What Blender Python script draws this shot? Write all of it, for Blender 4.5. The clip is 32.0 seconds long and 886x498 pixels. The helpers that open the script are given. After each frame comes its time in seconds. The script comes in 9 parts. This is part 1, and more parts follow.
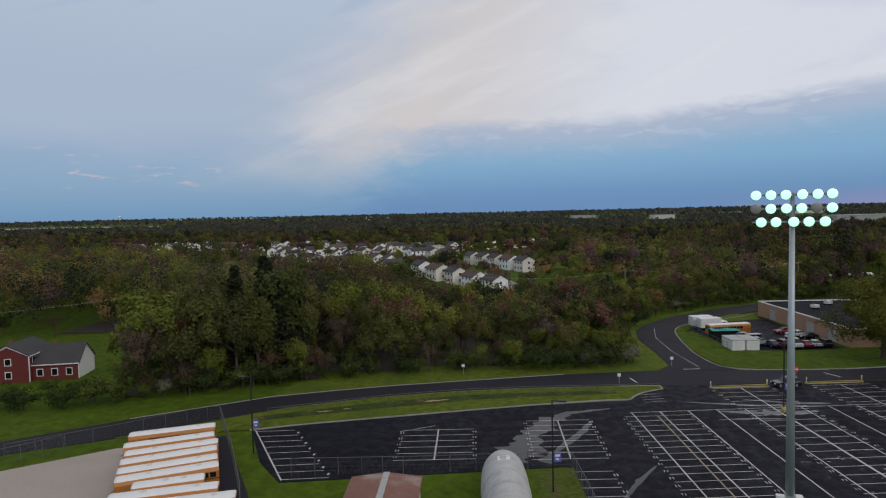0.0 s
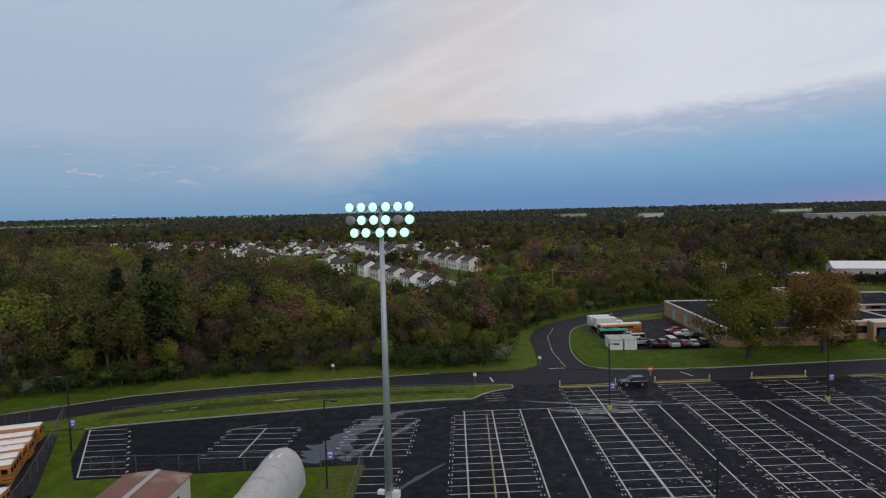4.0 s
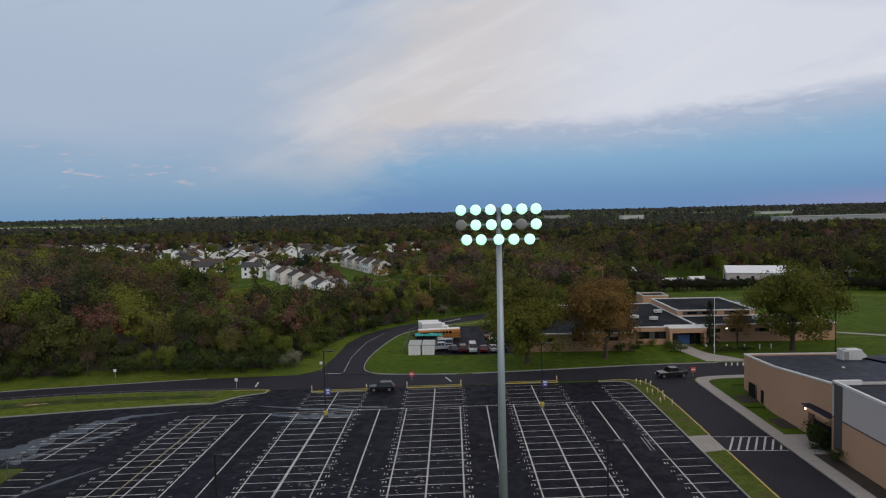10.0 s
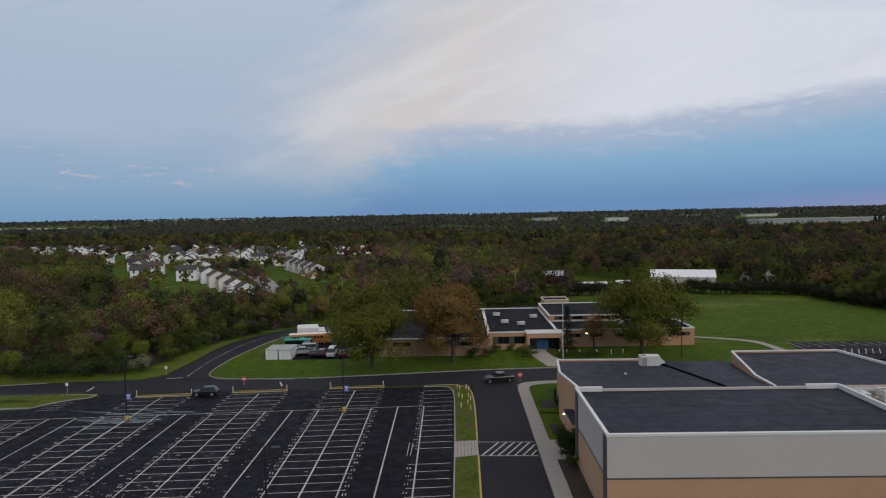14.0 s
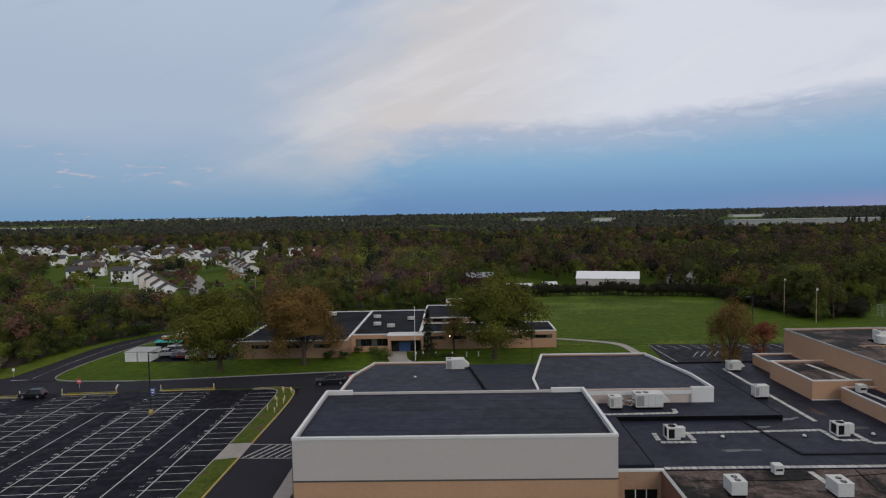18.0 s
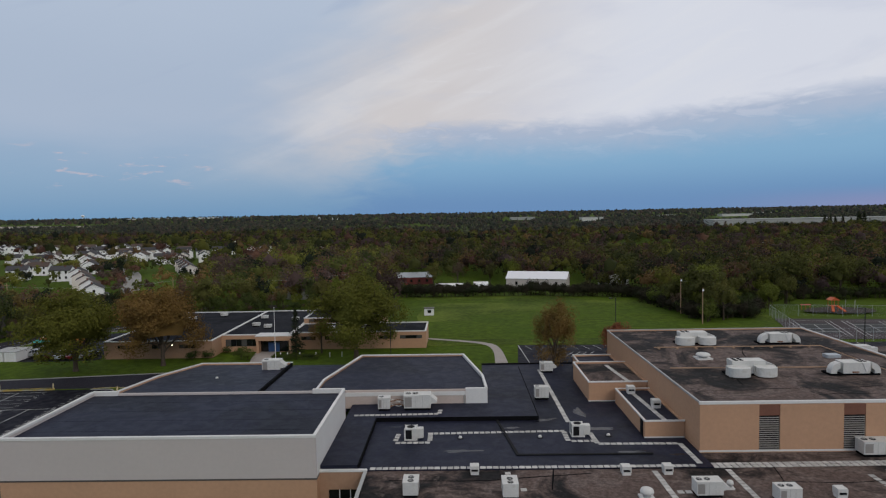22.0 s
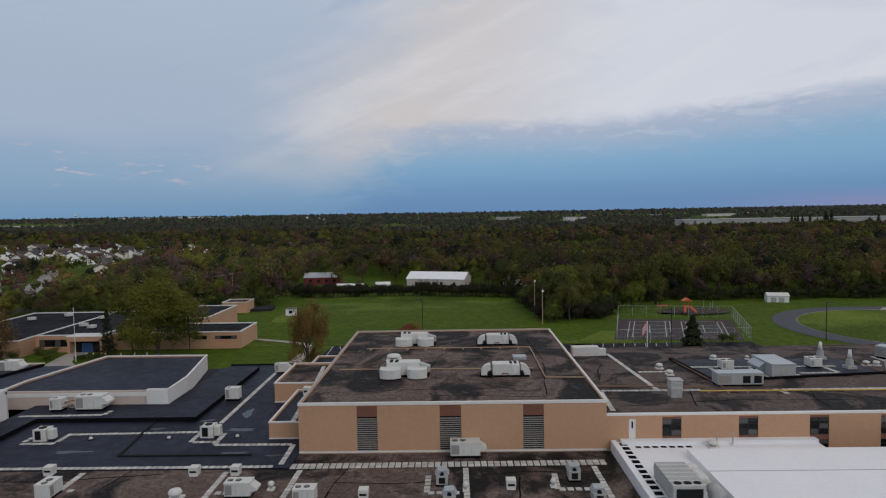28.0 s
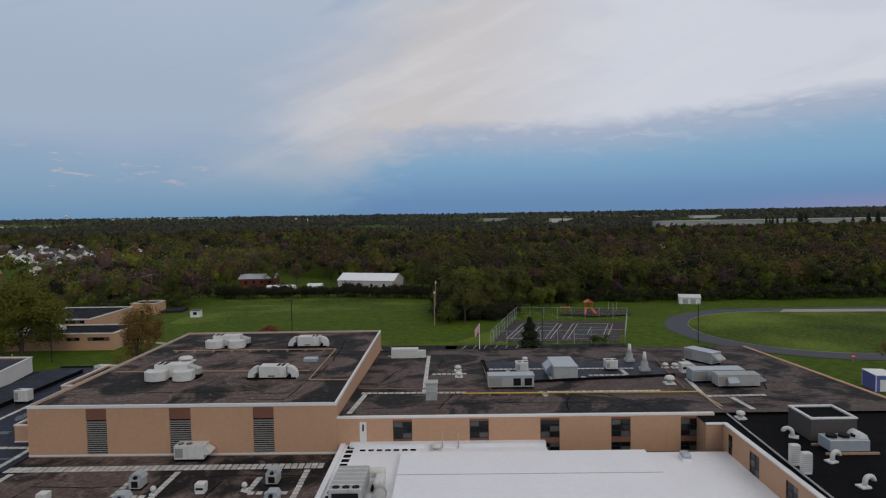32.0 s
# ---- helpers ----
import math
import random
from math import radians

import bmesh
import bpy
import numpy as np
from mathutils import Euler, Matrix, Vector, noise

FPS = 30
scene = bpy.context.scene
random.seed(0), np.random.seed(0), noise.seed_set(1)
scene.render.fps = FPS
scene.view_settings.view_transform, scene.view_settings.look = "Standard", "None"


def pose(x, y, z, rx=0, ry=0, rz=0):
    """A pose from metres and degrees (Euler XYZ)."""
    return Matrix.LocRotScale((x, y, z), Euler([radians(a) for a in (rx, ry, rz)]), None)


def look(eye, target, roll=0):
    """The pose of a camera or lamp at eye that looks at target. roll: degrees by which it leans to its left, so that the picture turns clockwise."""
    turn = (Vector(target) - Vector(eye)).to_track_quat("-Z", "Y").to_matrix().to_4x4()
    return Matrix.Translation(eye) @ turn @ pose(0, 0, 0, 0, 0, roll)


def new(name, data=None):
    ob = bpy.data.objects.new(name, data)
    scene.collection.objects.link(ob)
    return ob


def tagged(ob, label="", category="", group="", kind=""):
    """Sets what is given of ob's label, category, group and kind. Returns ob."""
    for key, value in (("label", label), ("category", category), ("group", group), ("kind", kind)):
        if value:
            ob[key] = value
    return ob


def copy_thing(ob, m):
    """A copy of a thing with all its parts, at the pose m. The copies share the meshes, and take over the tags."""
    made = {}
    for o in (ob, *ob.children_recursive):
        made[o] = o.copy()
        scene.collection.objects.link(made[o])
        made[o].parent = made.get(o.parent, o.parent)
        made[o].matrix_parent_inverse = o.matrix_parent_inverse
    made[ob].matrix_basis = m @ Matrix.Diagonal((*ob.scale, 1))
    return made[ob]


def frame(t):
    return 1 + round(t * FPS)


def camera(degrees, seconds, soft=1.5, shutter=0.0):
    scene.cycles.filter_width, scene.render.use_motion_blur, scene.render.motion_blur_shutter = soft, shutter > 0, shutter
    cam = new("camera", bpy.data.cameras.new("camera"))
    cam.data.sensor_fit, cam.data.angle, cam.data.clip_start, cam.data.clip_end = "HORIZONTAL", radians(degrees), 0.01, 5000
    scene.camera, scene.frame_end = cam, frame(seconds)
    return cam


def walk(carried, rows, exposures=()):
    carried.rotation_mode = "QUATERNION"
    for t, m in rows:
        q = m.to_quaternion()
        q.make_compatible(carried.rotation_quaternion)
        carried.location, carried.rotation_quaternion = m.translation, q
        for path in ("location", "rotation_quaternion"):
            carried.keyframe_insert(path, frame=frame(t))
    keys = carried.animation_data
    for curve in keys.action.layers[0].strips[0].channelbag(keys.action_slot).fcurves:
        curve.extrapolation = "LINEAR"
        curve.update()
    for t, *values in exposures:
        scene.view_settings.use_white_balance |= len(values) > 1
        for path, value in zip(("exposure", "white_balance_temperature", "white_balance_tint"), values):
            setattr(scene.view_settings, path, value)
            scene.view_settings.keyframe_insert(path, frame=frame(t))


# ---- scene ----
cam = camera(71.0, 32.0, soft=1.2)
PATH = [
    (0, (0.00, 0.00, 32.44), (-3.64, 99.77, 26.73), -1.36),
    (1, (6.27, -0.37, 32.49), (2.68, 99.40, 26.69), -1.38),
    (2, (12.77, -0.73, 32.55), (9.25, 99.03, 26.67), -1.40),
    (3, (19.51, -1.09, 32.61), (16.06, 98.67, 26.67), -1.41),
    (4, (26.48, -1.44, 32.69), (23.09, 98.32, 26.70), -1.41),
    (5, (33.65, -1.78, 32.77), (30.33, 97.99, 26.76), -1.40),
    (6, (41.04, -2.10, 32.86), (37.78, 97.67, 26.85), -1.39),
    (7, (48.62, -2.39, 32.95), (45.42, 97.38, 26.96), -1.38),
    (8, (56.38, -2.67, 33.05), (53.25, 97.11, 27.10), -1.36),
    (9, (64.31, -2.92, 33.15), (61.26, 96.86, 27.26), -1.33),
    (10, (72.41, -3.15, 33.25), (69.44, 96.64, 27.43), -1.31),
    (11, (80.64, -3.35, 33.35), (77.77, 96.44, 27.60), -1.28),
    (12, (88.97, -3.53, 33.44), (86.19, 96.27, 27.77), -1.25),
    (13, (97.36, -3.70, 33.53), (94.68, 96.10, 27.92), -1.22),
    (14, (105.77, -3.85, 33.61), (103.18, 95.96, 28.04), -1.20),
    (15, (114.18, -4.00, 33.68), (111.68, 95.82, 28.13), -1.18),
    (16, (122.57, -4.13, 33.74), (120.15, 95.69, 28.18), -1.16),
    (17, (130.92, -4.24, 33.78), (128.57, 95.57, 28.21), -1.14),
    (18, (139.21, -4.35, 33.81), (136.93, 95.46, 28.21), -1.13),
    (19, (147.44, -4.45, 33.83), (145.20, 95.37, 28.19), -1.12),
    (20, (155.59, -4.54, 33.82), (153.38, 95.28, 28.14), -1.10),
    (21, (163.66, -4.60, 33.81), (161.47, 95.21, 28.08), -1.09),
    (22, (171.65, -4.65, 33.78), (169.47, 95.16, 28.01), -1.08),
    (23, (179.57, -4.66, 33.73), (177.39, 95.15, 27.92), -1.08),
    (24, (187.41, -4.64, 33.67), (185.23, 95.16, 27.83), -1.07),
    (25, (195.20, -4.59, 33.59), (193.00, 95.21, 27.74), -1.07),
    (26, (202.93, -4.50, 33.51), (200.75, 95.30, 27.64), -1.06),
    (27, (210.65, -4.36, 33.41), (208.48, 95.44, 27.55), -1.05),
    (28, (218.35, -4.18, 33.30), (216.23, 95.62, 27.46), -1.04),
    (29, (226.04, -3.96, 33.17), (224.01, 95.85, 27.37), -1.03),
    (30, (233.74, -3.69, 33.04), (231.81, 96.13, 27.28), -1.01),
    (31, (241.43, -3.38, 32.89), (239.65, 96.44, 27.20), -0.99),
    (32, (249.12, -3.04, 32.74), (247.52, 96.79, 27.11), -0.97),
]
walk(cam, [(t, look(eye, target, roll)) for t, eye, target, roll in PATH], [(0, 0.0), (22, 0.0), (32, -0.12)])

# ---- world, sun, exposure ----


class Nodes:
    """Short hand for node trees."""

    def __init__(self, tree):
        self.tree, self.n, self.l = tree, tree.nodes, tree.links

    def add(self, kind, **props):
        node = self.n.new(kind)
        for key, value in props.items():
            if key == "op":
                node.operation = value
            elif key == "blend":
                node.blend_type = value
            elif key == "dtype":
                node.data_type = value
            elif key == "sky":
                node.sky_type = value
            elif key == "dims":
                node.noise_dimensions = value
        return node

    def put(self, socket, value):
        if isinstance(value, bpy.types.NodeSocket):
            self.l.new(value, socket)
        else:
            socket.default_value = value

    def math(self, op, a, b=0.0, c=0.0, clamp=False):
        node = self.add("ShaderNodeMath", op=op)
        node.use_clamp = clamp
        for i, v in enumerate((a, b, c)):
            self.put(node.inputs[i], v)
        return node.outputs[0]

    def ramp(self, value, low, high):
        """0 below low, 1 above high, smooth between."""
        node = self.add("ShaderNodeMapRange")
        node.interpolation_type = "SMOOTHSTEP"
        self.put(node.inputs[0], value)
        node.inputs[1].default_value, node.inputs[2].default_value = low, high
        return node.outputs[0]

    def mix(self, fac, a, b, blend="MIX"):
        node = self.add("ShaderNodeMix", dtype="RGBA", blend=blend)
        self.put(node.inputs[0], fac)
        for s, v in ((node.inputs[6], a), (node.inputs[7], b)):
            self.put(s, v if isinstance(v, bpy.types.NodeSocket) else (*v, 1.0) if len(v) == 3 else v)
        return node.outputs[2]

    def noise(self, vector, scale, detail=4.0, rough=0.55, distort=0.0):
        node = self.add("ShaderNodeTexNoise", dims="3D")
        if vector is not None:
            self.l.new(vector, node.inputs["Vector"])
        node.inputs["Scale"].default_value, node.inputs["Detail"].default_value = scale, detail
        node.inputs["Roughness"].default_value, node.inputs["Distortion"].default_value = rough, distort
        return node.outputs[0]

    def xyz(self, x, y, z):
        node = self.add("ShaderNodeCombineXYZ")
        for i, v in enumerate((x, y, z)):
            self.put(node.inputs[i], v)
        return node.outputs[0]


SUN_AZ, SUN_EL = 150.0, 32.0   # degrees clockwise from +y, degrees up

world = bpy.data.worlds.new("dusk_sky")
scene.world = world
world.use_nodes = True
w = Nodes(world.node_tree)
bg = world.node_tree.nodes["Background"]
sky = w.add("ShaderNodeTexSky", sky="NISHITA")
sky.sun_disc, sky.sun_elevation, sky.sun_rotation = False, radians(12.0), radians(SUN_AZ)
coord = w.add("ShaderNodeTexCoord").outputs["Generated"]
sep = w.add("ShaderNodeSeparateXYZ")
w.l.new(coord, sep.inputs[0])
dx, dy, dz = sep.outputs
az = w.math("MULTIPLY", w.math("ARCTAN2", dx, dy), 57.2958)
el = w.math("MULTIPLY", w.math("ARCSINE", dz), 57.2958)
cloudspace = w.xyz(w.math("MULTIPLY", az, 0.055), w.math("MULTIPLY", el, 0.17), 0.0)
soft_n = w.math("SUBTRACT", w.noise(cloudspace, 1.3, 5.0, 0.55, 0.4), 0.5)
fine_n = w.math("SUBTRACT", w.noise(cloudspace, 5.0, 6.0, 0.6, 0.6), 0.5)
# cloud drawn out along lines that climb to the right
drawn_u = w.math("ADD", w.math("MULTIPLY", az, 0.045), w.math("MULTIPLY", el, 0.02))
drawn_v = w.math("SUBTRACT", w.math("MULTIPLY", el, 0.30), w.math("MULTIPLY", az, 0.115))
streak_n = w.math("SUBTRACT", w.noise(w.xyz(drawn_u, drawn_v, 4.0), 1.1, 4.5, 0.50, 0.5), 0.5)
elw = w.math("ADD", el, w.math("MULTIPLY", soft_n, 3.0))
clear = w.mix(1.0, sky.outputs[0], (0.10, 0.10, 0.10), "MULTIPLY")
col = w.mix(w.ramp(el, -0.5, 4.0), (0.155, 0.310, 0.515), (0.235, 0.370, 0.550))
col = w.mix(0.06, col, clear)
col = w.mix(w.ramp(elw, 2.5, 9.0), col, (0.392, 0.472, 0.602))
col = w.mix(w.ramp(elw, 9.0, 22.0), col, (0.448, 0.525, 0.650))
# the broad pale sheet of cloud that fills the sky to the right
along = w.math("SUBTRACT", az, w.math("ADD", -22.0, w.math("MULTIPLY", el, 0.95)))
along = w.math("ADD", along, w.math("ADD", w.math("MULTIPLY", soft_n, 12.0), w.math("MULTIPLY", streak_n, 10.0)))
pale = w.mix(w.ramp(w.math("SUBTRACT", az, w.math("MULTIPLY", el, 0.3)), -6.0, 14.0), (0.615, 0.585, 0.590), (0.665, 0.690, 0.770))
pale = w.mix(w.math("MULTIPLY", w.ramp(streak_n, -0.05, 0.22), 0.42), pale, (0.740, 0.745, 0.775))
pale = w.mix(w.math("MULTIPLY", w.ramp(soft_n, -0.02, -0.20), 0.30), pale, (0.50, 0.535, 0.66))
sheet = w.math("MULTIPLY", w.ramp(along, -7.0, 9.0), w.ramp(elw, 1.5, 7.5))
col = w.mix(w.math("MULTIPLY", sheet, 0.95), col, pale)
# the blue bank with its torn upper edge
edge = w.math("ADD", 8.2, w.math("MULTIPLY", w.math("MAXIMUM", w.math("SUBTRACT", az, 13.0), 0.0), 0.055))
edge = w.math("ADD", edge, w.math("ADD", w.math("MULTIPLY", soft_n, 1.6), w.math("MULTIPLY", fine_n, 2.4)))
above = w.math("SUBTRACT", el, edge)
bank = w.math("SUBTRACT", 1.0, w.ramp(above, -1.0, 0.4))
bank = w.math("MULTIPLY", bank, w.ramp(w.math("ADD", w.math("SUBTRACT", az, w.math("MULTIPLY", el, 0.55)), w.math("MULTIPLY", fine_n, 14.0)), -15.0, -4.0))
bankcol = w.mix(w.ramp(el, 0.3, 5.0), (0.140, 0.262, 0.475), (0.205, 0.390, 0.585))
bankcol = w.mix(w.ramp(above, -4.2, -0.4), bankcol, (0.385, 0.455, 0.590))
shelf = w.math("MULTIPLY", w.ramp(fine_n, 0.02, 0.16), w.ramp(above, -4.5, -1.0))
bankcol = w.mix(w.math("MULTIPLY", shelf, 0.45), bankcol, (0.58, 0.60, 0.70))
col = w.mix(w.math("MULTIPLY", bank, 0.92), col, bankcol)
# thin bright and dusky shreds
shred = w.ramp(w.noise(w.xyz(w.math("MULTIPLY", az, 0.10), w.math("MULTIPLY", el, 0.55), 3.0), 2.2, 5.0, 0.6, 0.7), 0.60, 0.82)
shred = w.math("MULTIPLY", shred, w.math("MULTIPLY", w.ramp(el, 3.0, 9.0), w.ramp(along, -2.0, 8.0)))
col = w.mix(w.math("MULTIPLY", shred, 0.35), col, (0.76, 0.77, 0.82))
dusk = w.math("MULTIPLY", w.ramp(streak_n, -0.03, -0.16), w.math("SUBTRACT", 1.0, w.ramp(along, -6.0, 6.0)))
col = w.mix(w.math("MULTIPLY", dusk, w.math("MULTIPLY", w.ramp(el, 7.0, 12.0), 0.4)), col, (0.345, 0.420, 0.570))
pink = w.ramp(w.noise(w.xyz(w.math("MULTIPLY", az, 0.22), w.math("MULTIPLY", el, 1.1), 7.0), 1.6, 4.0, 0.6, 0.3), 0.58, 0.70)
pink = w.math("MULTIPLY", pink, w.math("MULTIPLY", w.ramp(el, 2.2, 3.4), w.math("SUBTRACT", 1.0, w.ramp(el, 5.0, 6.4))))
pink = w.math("MULTIPLY", pink, w.math("SUBTRACT", 1.0, w.ramp(az, -26.0, -14.0)))
col = w.mix(w.math("MULTIPLY", pink, 0.6), col, (0.60, 0.50, 0.54))
rose = w.math("MULTIPLY", w.ramp(az, 18.0, 40.0), w.math("SUBTRACT", 1.0, w.ramp(el, 0.1, 1.8)))
col = w.mix(w.math("MULTIPLY", rose, 0.5), col, (0.36, 0.27, 0.44))
high = w.ramp(el, 25.0, 60.0)
col = w.mix(high, col, (0.60, 0.585, 0.585))
w.l.new(col, bg.inputs[0])
bg.inputs[1].default_value = 1.0

sun = new("sun", bpy.data.lights.new("sun", "SUN"))
sun.data.energy, sun.data.angle, sun.data.color = 0.7, radians(25.0), (1.0, 0.93, 0.85)
a, e = radians(SUN_AZ), radians(SUN_EL)
sun.matrix_world = look((0, 0, 60), (-math.sin(a) * math.cos(e), -math.cos(a) * math.cos(e), 60 - math.sin(e)))

# ---- materials ----
def material(name, color, rough=0.8, metal=0.0, vary=0.25, scales=(0.3, 6.0), other=None, other_at=(0.5, 0.7), bump=0.0, bump_scale=20.0,
             spread=0.0, spec=0.5, emit=None, emit_power=0.0, island=0.0):
    """A painted, stony or leafy surface: a base colour with stains at one scale and grain at another."""
    m = bpy.data.materials.new(name)
    m.use_nodes = True
    k = Nodes(m.node_tree)
    bsdf = m.node_tree.nodes["Principled BSDF"]
    bsdf.inputs["Roughness"].default_value, bsdf.inputs["Metallic"].default_value = rough, metal
    bsdf.inputs["Specular IOR Level"].default_value = spec
    where = k.add("ShaderNodeTexCoord").outputs["Object"]
    big, small = k.noise(where, scales[0], 4.0), k.noise(where, scales[1], 5.0, 0.65)
    out = (*color, 1.0)
    if other:
        out = k.mix(k.ramp(big, *other_at), color, other)
    value = k.math("ADD", k.math("MULTIPLY", k.math("SUBTRACT", big, 0.5), vary * 1.6), k.math("MULTIPLY", k.math("SUBTRACT", small, 0.5), vary * 2.0))
    if spread:
        info = k.add("ShaderNodeObjectInfo")
        value = k.math("ADD", value, k.math("MULTIPLY", k.math("SUBTRACT", info.outputs["Random"], 0.5), spread))
    if island:
        geo = k.add("ShaderNodeNewGeometry")
        value = k.math("ADD", value, k.math("MULTIPLY", k.math("SUBTRACT", geo.outputs["Random Per Island"], 0.5), island))
    value = k.math("ADD", value, 1.0)
    grey = k.xyz(value, value, value)
    out = k.mix(1.0, out, grey, "MULTIPLY")
    k.put(bsdf.inputs["Base Color"], out)
    if bump:
        b = k.add("ShaderNodeBump")
        b.inputs["Strength"].default_value, b.inputs["Distance"].default_value = bump, 0.05
        k.l.new(k.noise(where, bump_scale, 4.0, 0.6), b.inputs["Height"])
        k.l.new(b.outputs[0], bsdf.inputs["Normal"])
    if emit:
        bsdf.inputs["Emission Color"].default_value = (*emit, 1.0)
        bsdf.inputs["Emission Strength"].default_value = emit_power
    return m


def roof_material(name, base, stain, pale, rough=(0.55, 0.9), spec=0.3, cover=(0.46, 0.57), patch=0.11, worn=1.0):
    """Flat roofing: broad ragged stains, drying edges, drifted grit, fine grain."""
    m = bpy.data.materials.new(name)
    m.use_nodes = True
    k = Nodes(m.node_tree)
    bsdf = m.node_tree.nodes["Principled BSDF"]
    bsdf.inputs["Specular IOR Level"].default_value = spec
    where = k.add("ShaderNodeTexCoord").outputs["Object"]
    broad = k.noise(where, patch, 7.0, 0.62, 0.9)
    mid_ = k.noise(where, 0.55, 6.0, 0.65, 0.5)
    grain = k.noise(where, 2.4, 7.0, 0.75)
    stains = k.ramp(broad, *cover)
    ring = k.math("MULTIPLY", k.ramp(broad, cover[0] - 0.05, cover[0]), k.math("SUBTRACT", 1.0, k.ramp(broad, cover[0], cover[0] + 0.05)))
    out = k.mix(stains, base, stain)
    out = k.mix(k.math("MULTIPLY", k.ramp(mid_, 0.52, 0.72), 0.55 * worn), out, pale)
    out = k.mix(k.math("MULTIPLY", ring, 0.35 * worn), out, pale)
    stretch = k.add("ShaderNodeMapping")
    k.l.new(where, stretch.inputs[0])
    stretch.inputs["Scale"].default_value = (0.12, 1.1, 1.0)
    streak = k.ramp(k.noise(stretch.outputs[0], 0.8, 5.0, 0.6, 0.4), 0.56, 0.72)
    out = k.mix(k.math("MULTIPLY", streak, 0.5 * worn), out, stain)
    gritty = k.ramp(grain, 0.34, 0.66)
    value = k.math("ADD", 1.0 - 0.62 * worn, k.math("ADD", k.math("MULTIPLY", gritty, 0.84 * worn), k.math("MULTIPLY", mid_, 0.40 * worn)))
    out = k.mix(1.0, out, k.xyz(value, value, value), "MULTIPLY")
    k.put(bsdf.inputs["Base Color"], out)
    r_ = k.math("ADD", rough[0], k.math("MULTIPLY", k.ramp(mid_, 0.35, 0.65), rough[1] - rough[0]))
    k.put(bsdf.inputs["Roughness"], r_)
    bump = k.add("ShaderNodeBump")
    bump.inputs["Strength"].default_value, bump.inputs["Distance"].default_value = 0.35 * worn, 0.04
    k.l.new(grain, bump.inputs["Height"])
    k.l.new(bump.outputs[0], bsdf.inputs["Normal"])
    return m


